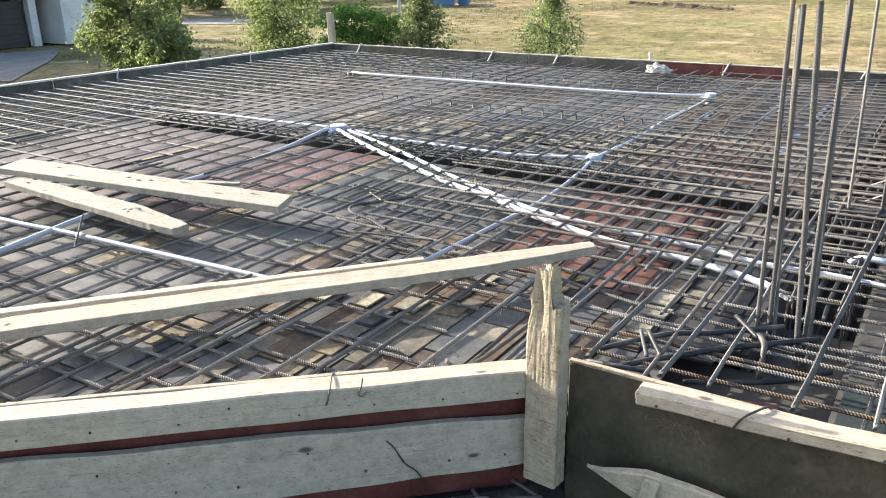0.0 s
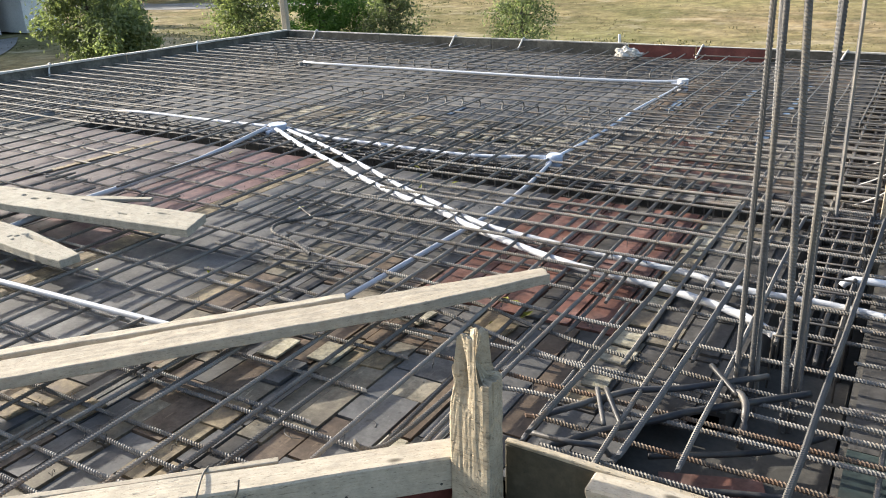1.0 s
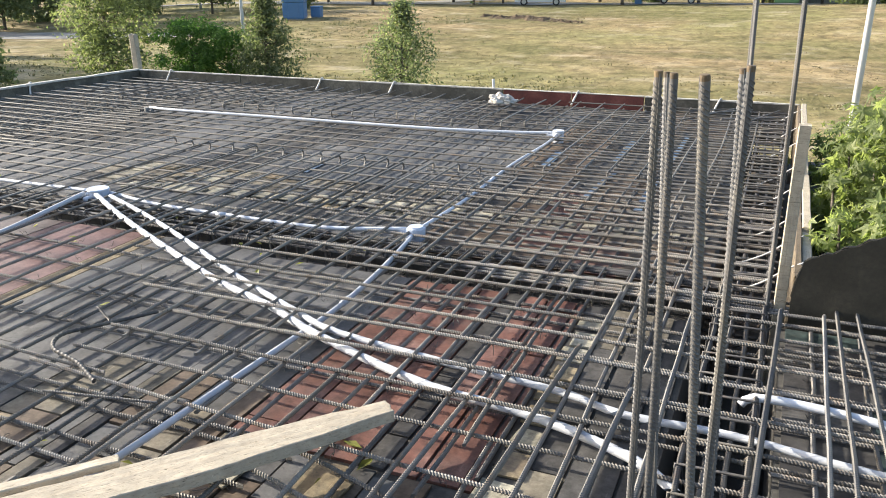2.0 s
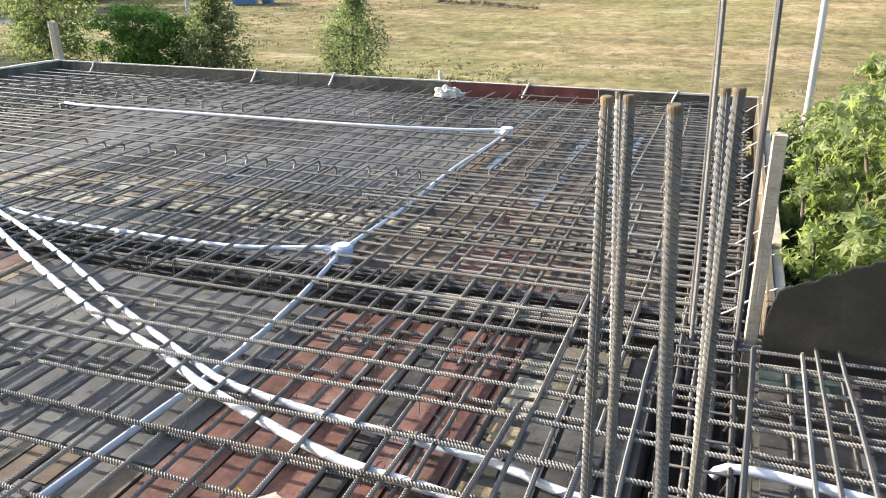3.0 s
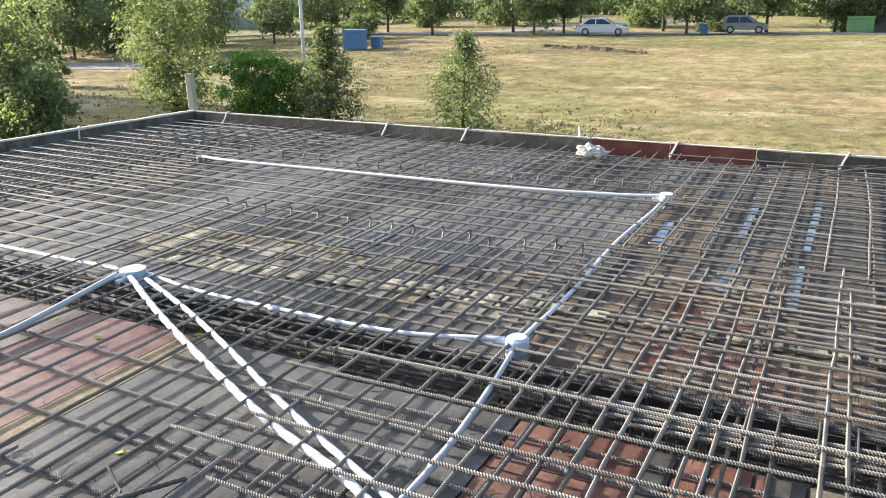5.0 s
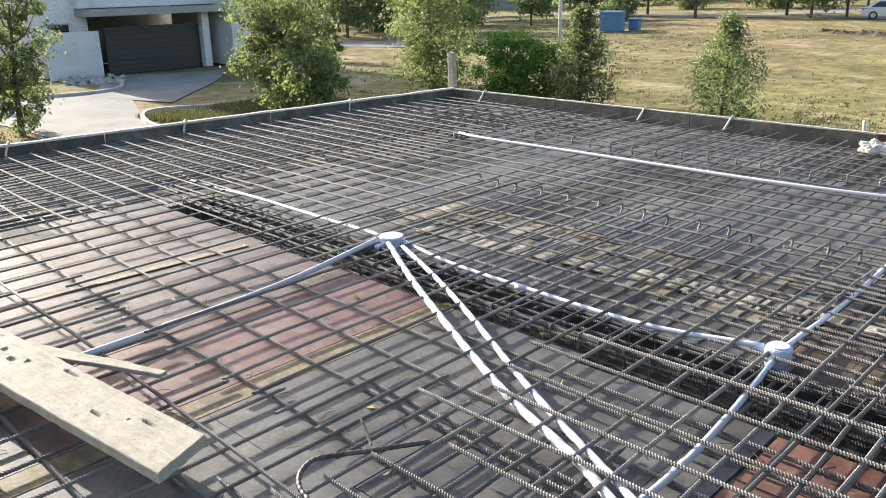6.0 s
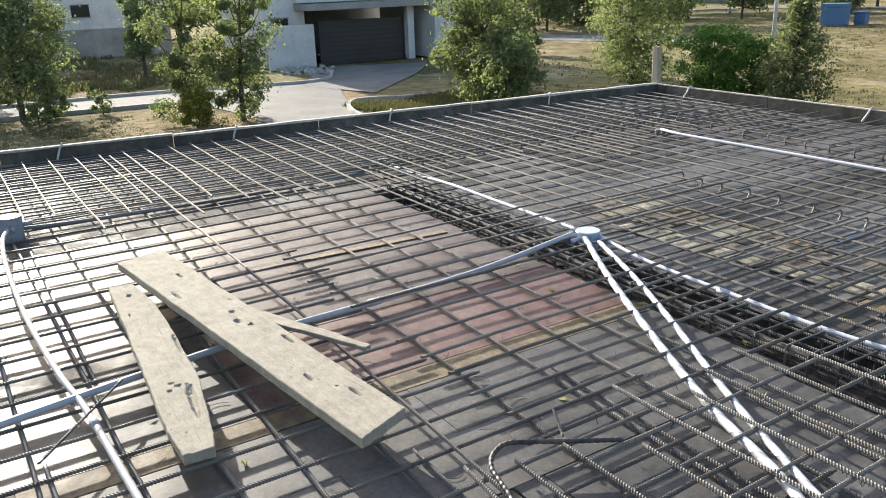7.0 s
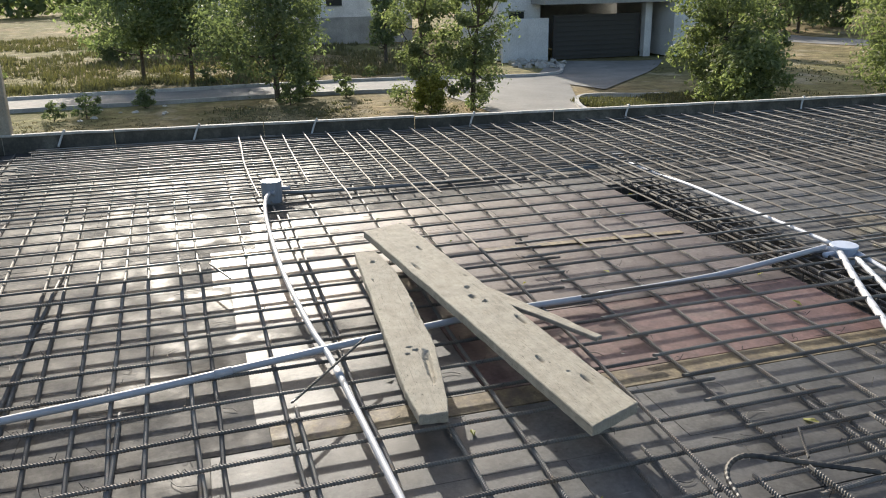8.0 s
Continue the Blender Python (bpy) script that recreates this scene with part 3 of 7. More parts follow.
def form_run(label, a, b, z0, z1, thick, material, lip=0.02, wavy=0.003, straps=(), top=None):
    """One edge form: a face board with a crusted top edge and tying straps."""
    m, length = run_matrix(a, b, 0)
    root = new("edge_form")
    root.matrix_basis = m
    nrm = Vector((-(b[1] - a[1]), b[0] - a[0], 0)).normalized()
    tagged(root, label, "formwork board", group="slab edge forms")
    board("face_board", length - 0.004, z1 - z0 - (lip if lip else 0), thick, material, pose(0, thick / 2, z0), root, wavy=wavy, cells=(max(6, int(length / 0.12)), 2))
    if lip:
        board("top_crust", length - 0.006, lip, thick * (2.4 if lip > 0.015 else 1.4), M_LIP, pose(0, thick / 2, z1 - lip), root, "pale cement-crusted top edge", wavy=0.006, cells=(max(8, int(length / 0.06)), 1), bevel=0.002)
    for s in straps:
        line = [(s, thick * 1.3, z1 + 0.002), (s, -0.006, z1 + 0.012), (s - 0.03, -0.012, z1 - 0.05), (s - 0.06, -0.05, z1 - 0.13)]
        v, f, c = tube_data(smooth_line(line, 0.012), 0.011, 6)
        link_tube("tie_strap", [(v, f, c)], M_STAKE, root)
    return root


# far edge, from the corner post to the opposite corner
far_runs = [(-8.53, -6.82, M_FORM, "dark stained plywood slab edge form with pale crusted top", [-7.95]),
            (-6.815, -5.05, M_FORM, "dark stained plywood slab edge form with tie straps", [-5.59]),
            (-5.045, -3.2, M_FORM, "dark stained plywood slab edge form with tie straps", [-4.58]),
            (-3.195, -2.4, M_FORM_RED, "dark red painted steel slab edge form", []),
            (-2.395, -1.6, M_FORM_RED, "dark red painted steel slab edge form with strap", [-2.32]),
            (-1.595, -0.06, M_FORM, "mottled dark plywood slab edge form by the corner", [-0.82])]
for x0, x1, mat, label, st in far_runs:
    form_run(label, (x0, 10.36), (x1, 10.36), -0.35, 0.078, 0.025, mat, 0.014 if mat is M_FORM else 0.01, 0.002, [s - (x0 + x1) / 2 for s in st])
# slanting edge
left_cuts = [10.36, 7.6, 5.75, 4.25, 2.72, 1.3, 0.2]
left_straps = [[8.7], [6.6], [4.88], [3.25], [2.1], [0.85]]
for (ya, yb), st in zip(zip(left_cuts[:-1], left_cuts[1:]), left_straps):
    a, b = (left_x(yb) - 0.004, yb + 0.003), (left_x(ya) - 0.004, ya)
    m, length = run_matrix(a, b, 0)
    form_run("black oily plywood slab edge form against the light", a, b, -0.35, 0.1 if ya < 4.5 else 0.09, 0.025, M_FORM, 0.022, 0.003, [(s - (ya + yb) / 2) * 1.012 for s in st])
form_run("dark oily edge form closing the slab corner", (-9.52, 0.2), (-3.2, 0.2), -0.35, 0.09, -0.025, M_FORM, 0.012)


def split_post(name, at, w, d, z0, z1, material, label, ragged=0.0, rz=0.0, lean=(0, 0)):
    """A sawn post; ragged: how deep its top is broken away on one side, in splinters."""
    bm = bmesh.new()
    rings, seg = (70, 64) if ragged > 0.05 else (30, 40)
    ring = []
    for i in range(rings + 1):
        row = []
        t = i / rings
        for k in range(seg):
            a = 2 * math.pi * (k + 0.5) / seg
            ca, sa = math.cos(a), math.sin(a)
            q = max(abs(ca), abs(sa))
            x, y = ca / q * w / 2, sa / q * d / 2
            u = x / w + 0.5
            fibre = noise.noise((x * 60 + at[0], y * 60, 1.0))
            drop = 0.0
            if ragged > 0.05:
                drop = ragged * (0.04 + 0.62 * max(0.0, min(1.0, (u - 0.68) * 14)) + 0.5 * max(0.0, min(1.0, (0.22 - u) * 9))) + ragged * 0.12 * fibre
            else:
                drop = ragged * (0.5 + 0.5 * fibre)
            top = z1 - max(0.0, drop)
            z = z0 + (top - z0) * t
            n = noise.noise((x * 14 + 3 * at[1], y * 14, z * 2.2))
            crack = max(0.0, noise.noise((k * 0.9 + at[0] * 7, 4.0, z * 1.3)) - 0.25)
            waist = 0.0
            if ragged > 0.05:
                waist = 0.3 * math.exp(-((z - (z1 - ragged * 0.75)) / 0.06) ** 2) * max(0.0, -ca) + 0.12 * max(0.0, (z - (z1 - ragged * 0.6)) / (ragged * 0.6)) * (1 - 0.5 * u)
            split = 0.0
            if ragged > 0.05:
                split = 0.07 * max(0.0, 1 - abs((k + 1.6 * noise.noise((z * 3, 2.0, 0))) % 8 - 4) / 1.1) * max(0.0, min(1.0, 0.6 + 1.6 * noise.noise((z * 4.0, k // 8 * 3.1, 7))))
                split += 0.55 * math.exp(-((z - (z1 - ragged * 0.6)) / 0.08) ** 2) * math.exp(-((u - 0.42 + 0.8 * (z - z1 + ragged)) / 0.12) ** 2) * max(0.0, -sa) + 0.05 * abs(noise.noise((x * 90, y * 90, z * 22)))
            g = 1 - 0.05 * abs(n) - 0.16 * crack - waist - split
            row.append(bm.verts.new((x * g + lean[0] * t, y * g + lean[1] * t, z)))
        ring.append(row)
    for i in range(rings):
        for k in range(seg):
            bm.faces.new((ring[i][k], ring[i][(k + 1) % seg], ring[i + 1][(k + 1) % seg], ring[i + 1][k]))
    inner = [bm.verts.new((v.co.x * 0.5 + lean[0] * 0.5, v.co.y * 0.5 + lean[1] * 0.5, v.co.z - ragged * 0.12 * abs(noise.noise(v.co * 30)))) for v in ring[-1]]
    for k in range(seg):
        bm.faces.new((ring[-1][k], ring[-1][(k + 1) % seg], inner[(k + 1) % seg], inner[k]))
    c = bm.verts.new((lean[0], lean[1], sum(v.co.z for v in inner) / seg))
    for k in range(seg):
        bm.faces.new((inner[k], inner[(k + 1) % seg], c))
    bm.faces.new(ring[0][::-1])
    ob = part(name, bm, material, matrix=pose(at[0], at[1], 0, 0, 0, rz))
    return tagged(ob, label, "post")


split_post("corner_post", (-8.56, 10.42), 0.1, 0.08, -0.6, 0.56, M_WOOD, "weathered timber post at the slab corner", 0.04, 0, (-0.03, 0))
split_post("corner_post", (-9.57, 0.33), 0.12, 0.1, -0.6, 0.8, M_WOOD, "dark weathered timber post at the slab corner", 0.0)
split_post("broken_post", (-0.958, 2.333), 0.132, 0.075, -0.385, 0.442, M_WOOD_TAN, "splintered tan timber post with a broken top", 0.2, -6)
split_post("side_post", (-0.125, 5.16), 0.05, 0.065, -0.5, 0.8, M_WOOD_PALE, "pale cement-stained timber post beside the edge form", 0.01, 0)
joist = board("support_joist", 0.42, 0.1, 0.09, M_FORM, pose(0.1, 8.8, -0.345, 0, -1, 3), wavy=0.004, cells=(8, 3), seed=81)
tagged(joist, "grey timber joist end sticking out under the slab edge", "timber joist")
stake = tube("marker_stake", smooth_line([(-3.31, 10.4, -0.05), (-3.33, 10.4, 0.175)], 0.05), 0.016, M_STAKE, sides=6)
tagged(stake, "small white stake nailed to the edge form", "stake")


# side edge form in pale boards
def side_form():
    ys = [(10.36, 8.75, 0.08), (8.74, 7.2, 0.09), (7.19, 5.97, 0.1), (5.96, 5.2, 0.11)]
    for i, (ya, yb, top) in enumerate(ys):
        m, length = run_matrix((-0.085, yb), (-0.085, ya), 0)
        root = new("edge_form")
        root.matrix_basis = m
        tagged(root, "pale timber slab edge form crusted with old cement", "formwork board", group="slab edge forms")
        board("face_board", length, top + 0.4, 0.03, M_WOOD_BROWN, pose(0, -0.02, -0.4), root, "splintered inner face board", wavy=0.01, cells=(int(length / 0.05), 4), seed=40 + i)
        board("outer_board", length - 0.02, 0.28, 0.045, M_WOOD_PALE, pose(0.0, -0.062, top - 0.27 - 0.03 * (i % 2)), root, "pale bleached outer board", wavy=0.006, cells=(int(length / 0.08), 2), seed=50 + i)
        for k in range(2):
            x = length * (k - 0.5) * 0.55
            v, f, c = tube_data(smooth_line([(x, -0.05, top + 0.01), (x, 0.02, top - 0.03), (x - 0.03, 0.12, top - 0.1), (x - 0.05, 0.24, top - 0.16)], 0.02), 0.0045, 5)
            link_tube("tie_wire", [(v, f, c)], M_STAKE, root)


side_form()


def ragged_sheet():
    """Stained plywood sheet on edge, with a gnawed rising top."""
    bm = bmesh.new()
    n = 40
    top = lambda x: 0.05 + 0.17 * min(1, max(0, x) / 0.03) ** 0.7 + 0.5 * min(0.3, max(0, x - 0.03)) + 0.012 * noise.noise((x * 25, 1, 2)) + 0.2 * max(0, x - 0.33)
    rows = []
    for i in range(n + 1):
        x = 1.6 * (i / n) ** 1.3
        col = []
        for y in (0.0, 0.02):
            for z in (-0.5, top(x) * 0.5, top(x)):
                col.append(bm.verts.new((x, y + 0.004 * noise.noise((x * 6, z * 6, 0)), z)))
        rows.append(col)
    for a, b in zip(rows[:-1], rows[1:]):
        for k in (0, 1):
            bm.faces.new((a[k], b[k], b[k + 1], a[k + 1]))
            bm.faces.new((a[k + 3], a[k + 4], b[k + 4], b[k + 3]))
        bm.faces.new((a[2], b[2], b[5], a[5]))
    for col, flip in ((rows[0], 0), (rows[-1], 1)):
        q = [col[0], col[1], col[2], col[5], col[4], col[3]]
        bm.faces.new(q if flip else q[::-1])
    ob = part("ragged_sheet", bm, M_SHEET, matrix=pose(-0.085, 5.08, 0))
    tagged(ob, "dark stained plywood sheet with a gnawed curved top edge", "plywood sheet")
    line = [(x, 0.01, top(x) + 0.002) for x in [1.59 * (i / 60) ** 1.3 for i in range(61)]]
    link_tube("frayed_edge", [tube_data(np.array(line), 0.0045 + 0.0025 * np.sin(np.arange(61) * 1.7), 6)], M_FORM, ob)


ragged_sheet()


# forms round the stair opening
def opening_forms():
    root = new("opening_form")
    tagged(root, "dark brown plywood form along the stair opening", "formwork board", group="opening forms")
    board("face_sheet", 3.3, 0.563, 0.02, M_OPEN_FORM, pose(0.74, 2.42, -0.5), root, wavy=0.002, cells=(30, 2))
    board("top_edge", 3.3, 0.011, 0.022, M_WOOD_TAN, pose(0.74, 2.42, 0.064), root, "pale raw plywood top edge", wavy=0.003, cells=(60, 1), bevel=0.002)
    b = board("edge_batten", 1.45, 0.047, 0.085, M_WOOD_PALE, pose(0.08, 2.3715, 0.048, 0, -2.3, 0), wavy=0.007, cells=(70, 3), bevel=0.006, seed=71)
    tagged(b, "chunky cement-whitened batten with rounded worn edges", "batten")
    t = tube("tie_wire", smooth_line([(-0.335, 2.324, 0.03), (-0.32, 2.325, 0.06), (-0.3, 2.33, 0.085), (-0.255, 2.41, 0.088), (-0.25, 2.44, 0.05)], 0.01), 0.004, M_WIRE, sides=5)
    tagged(t, "dark wire tied round the batten", "wire")
    d = Vector((-1, -1, 0)).normalized()
    a0 = Vector((-1.03, 2.37, 0))
    a1 = a0 + d * 2.9
    m, length = run_matrix((a1.x, a1.y), (a0.x, a0.y), 0)
    top = board("opening_rail", length, 0.107, 0.095, M_WOOD_PALE, m @ pose(0, 0.0025, -0.0137, 0, 2.07, 0), wavy=0.005, cells=(90, 4), bevel=0.005, seed=72)
    tagged(top, "pale cement-bleached timber rail along the opening", "timber rail", group="opening forms")
    back = board("red_form", length, 0.4, 0.012, M_FORM_RED, m @ pose(0, 0.03, -0.42, 0, 2.07, 0), wavy=0.0, cells=(20, 2), seed=73)
    tagged(back, "dark red painted steel form behind timber rails", "formwork board", group="opening forms")
    low = board("opening_rail", length, 0.3, 0.035, M_WOOD_PALE, m @ pose(-0.03, -0.005, -0.352, 0, 2.07, 0), wavy=0.012, cells=(90, 4), bevel=0.004, taper=lambda q: 1 - 0.324 * q, seed=74)
    lath = board("lath", 2.3, 0.01, 0.022, M_WOOD_PALE, m @ pose(-0.2, 0.06, 0.09, 0, 2.07, 0.3), wavy=0.004, cells=(60, 1), bevel=0.002, seed=78)
    tagged(lath, "thin pale lath lying along the back of the rail", "lath")
    tagged(low, "wide grey weathered board with a wavy top edge", "timber rail", group="opening forms")
    for rail, zs, depth, seed in ((top, (0.03, 0.08), 0.045, 5), (low, (0.1, 0.2), 0.0175, 6), (b, (0.015, 0.035), 0.0425, 7)):
        rn = random.Random(seed)
        span = 1.35 if rail is b else length
        for k in range(7 if rail is b else 13):
            x = (k / (6 if rail is b else 12) - 0.5) * span * 0.94 + rn.uniform(-0.05, 0.05)
            bm = bmesh.new()
            bmesh.ops.create_cone(bm, cap_ends=True, segments=8, radius1=0.0045, radius2=0.004, depth=0.006)
            part("nail", bm, M_WIRE, rail, matrix=pose(x, -depth - 0.0015, rn.choice(zs) + rn.uniform(-0.008, 0.008), 90))
    for s, z in ((0.72, 0.0), (-0.35, 0.0)):
        p = m @ Vector((s, -0.05, 0))
        q = m @ Vector((s + 0.03, 0.03, 0))
        w = tube("tie_wire", smooth_line([(p.x, p.y, 0.015), (p.x + 0.005, p.y + 0.002, 0.05 - 0.036 * s), (p.x + 0.012, p.y + 0.012, 0.098 - 0.036 * s), (q.x, q.y, 0.1 - 0.036 * s), (q.x - 0.03, q.y + 0.05, 0.06)], 0.01), 0.003, M_WIRE, sides=5)
        tagged(w, "twisted dark wire tying the timber rail", "wire")
    b = board("broken_board", 0.8, 0.14, 0.03, M_WOOD_PALE, pose(-0.4, 2.35, -0.37, 8, 4, 0), wavy=0.02, cells=(24, 4), taper=lambda f: min(1.0, 0.08 + f * 3.6), seed=75)
    tagged(b, "broken pale board with a pointed end", "board")
    b = board("broken_board", 0.16, 0.05, 0.03, M_WOOD_PALE, pose(-0.55, 2.325, -0.32, 8, -80, -4), wavy=0.006, cells=(8, 2), seed=76)
    tagged(b, "short pale offcut nailed across a board", "board")
    for p in ([(-1.5, 1.9, -0.46), (-0.95, 2.3, -0.44)], [(-1.25, 2.28, -0.47), (-0.85, 1.95, -0.43)], [(-1.1, 2.35, -0.45), (-0.6, 2.2, -0.46)], [(-1.7, 1.7, -0.47), (-1.0, 2.0, -0.45)]):
        v = tube("loose_bar", smooth_line(p, 0.1), 0.008, M_BAR, sides=7)
        tagged(v, "short dark steel bar lying below the rails", "reinforcement bar", group="loose offcuts")
    bm = bmesh.new()
    bmesh.ops.create_grid(bm, x_segments=16, y_segments=12, size=0.5)
    for v in bm.verts:
        v.co = Vector((v.co.x * 0.5, v.co.y * 0.36, 0.03 * noise.noise(v.co * 5) + 0.015 * noise.noise(v.co * 13)))
    geo = bmesh.ops.extrude_face_region(bm, geom=bm.faces[:])["geom"]
    bmesh.ops.translate(bm, vec=(0, 0, 0.004), verts=[v for v in geo if isinstance(v, bmesh.types.BMVert)])
    ob = part("plastic_sheet", bm, M_BAG, smooth=True, matrix=pose(-0.92, 2.1, -0.475, 4, 6, 30))
    tagged(ob, "crumpled white plastic sheet below the rails", "sheet")
    for p in ([(-1.42, 1.905, 0.1), (-1.423, 1.9, 0.07), (-1.432, 1.893, 0.04), (-1.418, 1.9, 0.035), (-1.41, 1.908, 0.05)], [(-1.385, 1.975, -0.17), (-1.365, 1.99, -0.2), (-1.345, 2.015, -0.265), (-1.312, 2.045, -0.31), (-1.29, 2.07, -0.38)]):
        w = tube("tie_wire", smooth_line(p, 0.01), 0.0028, M_WIRE, sides=5)
        tagged(w, "twisted dark wire hanging on the timber rail", "wire")
    rs = random.Random(91)
    pieces = []
    for _ in range(16):
        x, a = -0.5 + rs.gauss(0, 0.035), rs.uniform(-0.6, 3.7)
        line = [(x + rs.gauss(0, 0.012), 2.333 + rs.gauss(0, 0.008), -0.012 + rs.gauss(0, 0.006)) for _ in range(2)]
        line += [(x + 0.05 * math.cos(a), 2.32, -0.02 + 0.03 * math.sin(a)), (x + rs.uniform(0.05, 0.075) * math.cos(a), 2.315, -0.03 + rs.uniform(0.02, 0.05) * math.sin(a))]
        pieces.append(tube_data(smooth_line(line, 0.012), 0.0006, 3, 0, False))
    tuft = link_tube("fibre_tuft", pieces, M_STRAW)
    tagged(tuft, "frayed straw-coloured fibres caught under the batten", "fibres", kind="stuff")
    ledge = board("ledge_board", 1.3, 0.03, 0.5, M_FORM, pose(-1.32, 1.78, -0.52, 0, 0, 45), wavy=0.003, cells=(16, 1), seed=77)
    tagged(ledge, "dark plywood ledge below the opening rails", "board")


opening_forms()


def under_structure():
    """Shuttering under the plates, coloured dark for its shade, beam troughs and the storey below."""
    under = new("shuttering")
    tagged(under, "timber shuttering and beam troughs beneath the steel, coloured dark for shade", "shuttering", kind="structure")

    def panel(name, x0, x1, y0, y1, z0, z1):
        bm = bmesh.new()
        prism(clip_slab([(x0, y0), (x1, y0), (x1, y1), (x0, y1)]), z0, z1, bm)
        part(name, bm, M_UNDER, under)
    # Unseen sheets under the plates, added to stop light leaking through joints.
    for r in ((-9.7, -6.42, 5.072, 5.433), (-10.0, -2.752, 0.2, 5.07), (-2.75, -0.722, 0.2, 4.995), (-0.72, -0.45, 3.1, 4.995), (-9.6, -2.102, 5.435, 10.38), (-2.1, -0.45, 5.395, 10.38), (-0.11, 2.4, 2.44, 5.08)):
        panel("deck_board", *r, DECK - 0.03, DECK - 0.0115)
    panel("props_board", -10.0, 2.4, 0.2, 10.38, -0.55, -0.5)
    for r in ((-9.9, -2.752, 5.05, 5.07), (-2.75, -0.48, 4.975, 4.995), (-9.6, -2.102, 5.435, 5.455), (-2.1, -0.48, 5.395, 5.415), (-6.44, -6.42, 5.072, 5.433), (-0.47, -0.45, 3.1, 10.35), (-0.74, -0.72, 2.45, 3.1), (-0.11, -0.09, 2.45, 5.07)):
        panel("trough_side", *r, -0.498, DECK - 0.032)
    panel("trough_bottom", -0.715, -0.12, 2.45, 3.1, -0.22, -0.17)
    panel("trough_bottom", -0.44, -0.125, 3.102, 3.7, -0.26, -0.22)
    panel("trough_bottom", -0.44, -0.125, 3.702, 10.3, -0.49, -0.46)
    panel("trough_bottom", -6.415, -2.105, 5.075, 5.43, -0.29, -0.235)
    panel("trough_bottom", -2.095, -0.485, 5.0, 5.39, -0.29, -0.235)
    loose = box_bm(0.3, 0.2, 0.012, (0, 0, 0), 0.002)
    tagged(part("loose_plate", loose, M_PLATE_RED, matrix=pose(-0.4, 2.74, -0.168, 0, 0, 20)), "loose red shuttering plate lying in the column trough", "plate")
    walls = bmesh.new()
    box_bm(8.6, 0.23, 2.74, (-4.5, 10.2, GROUND), 0, walls)
    box_bm(0.23, 7.0, 2.74, (-0.2, 6.4, GROUND), 0, walls)
    box_bm(0.23, 9.6, 2.74, (-8.6, 5.3, GROUND), 0, walls)
    box_bm(9.0, 0.23, 2.74, (-4.9, 0.5, GROUND), 0, walls)
    w = part("wall_below", walls, M_WALL_GREY)
    tagged(w, "bare cement walls of the storey below", "wall", kind="structure")
    land = bmesh.new()
    box_bm(3.4, 2.9, 0.15, (0.6, 1.0, -0.95), 0.01, land)
    l = part("floor", land, M_WALL_GREY)
    tagged(l, "bare concrete stair landing below the opening", "stair landing", kind="structure")
    legs = bmesh.new()
    box_bm(3.3, 0.23, 2.35, (0.6, -0.3, GROUND), 0, legs)
    box_bm(0.23, 2.6, 2.35, (2.1, 1.0, GROUND), 0, legs)
    w = part("wall_below", legs, M_WALL_GREY)
    tagged(w, "bare cement walls under the stair landing", "wall", kind="structure")


def clip_half(poly, nx, ny, c):
    """Part of a polygon where nx * x + ny * y <= c."""
    out = []
    for (ax, ay), (bx, by) in zip(poly, poly[1:] + poly[:1]):
        da, db = nx * ax + ny * ay - c, nx * bx + ny * by - c
        if da <= 0:
            out.append((ax, ay))
        if da * db < 0:
            t = da / (da - db)
            out.append((ax + (bx - ax) * t, ay + (by - ay) * t))
    return out


def clip_slab(poly):
    """Keep what lies on the slab: off the slanting edge, and off the stair opening (piecewise)."""
    poly = clip_half(poly, -1, 0.1, 8.5 + 0.1 * 10.36)
    if poly and min(p[0] for p in poly) < -1.0 and min(y for _, y in poly) < 2.47 and max(p[0] for p in poly) <= -0.2:
        poly = clip_half(poly, 1, -1, -3.47)
    return poly


def prism(poly, z0, z1, bm, inset=0.0):
    if len(poly) < 3:
        return
    lo = [bm.verts.new((x, y, z0)) for x, y in poly]
    hi = [bm.verts.new((x, y, z1)) for x, y in poly]
    bm.faces.new(lo[::-1])
    bm.faces.new(hi)
    for i in range(len(poly)):
        j = (i + 1) % len(poly)
        bm.faces.new((lo[i], lo[j], hi[j], hi[i]))


under_structure()


# ---- reinforcement ----
R_MAT = 0.0074
mat_root = new("bottom_rebar_mat")
tagged(mat_root, "bottom mat of dark ribbed steel bars tied with wire", "reinforcement mat")
top_root = new("top_rebar_layer")
tagged(top_root, "top layer of ribbed steel bars over the beams", "reinforcement bars")
EYE_AREA = Vector((-0.8, 2.2))


def rib_spans(points, reach=4.6):
    """Stretches of a straight bar that pass close by the walking line."""
    a, b = Vector(points[0][:2]), Vector(points[-1][:2])
    d = b - a
    n = d.length
    if n < 0.05:
        return []
    u = d / n
    s0 = (EYE_AREA - a).dot(u)
    off = (EYE_AREA - a - u * s0).length
    if off >= reach:
        return []
    h = math.sqrt(reach * reach - off * off)
    a, b = max(0, s0 - h), min(n, s0 + h)
    return [(a, b)] if b - a > 0.15 else []


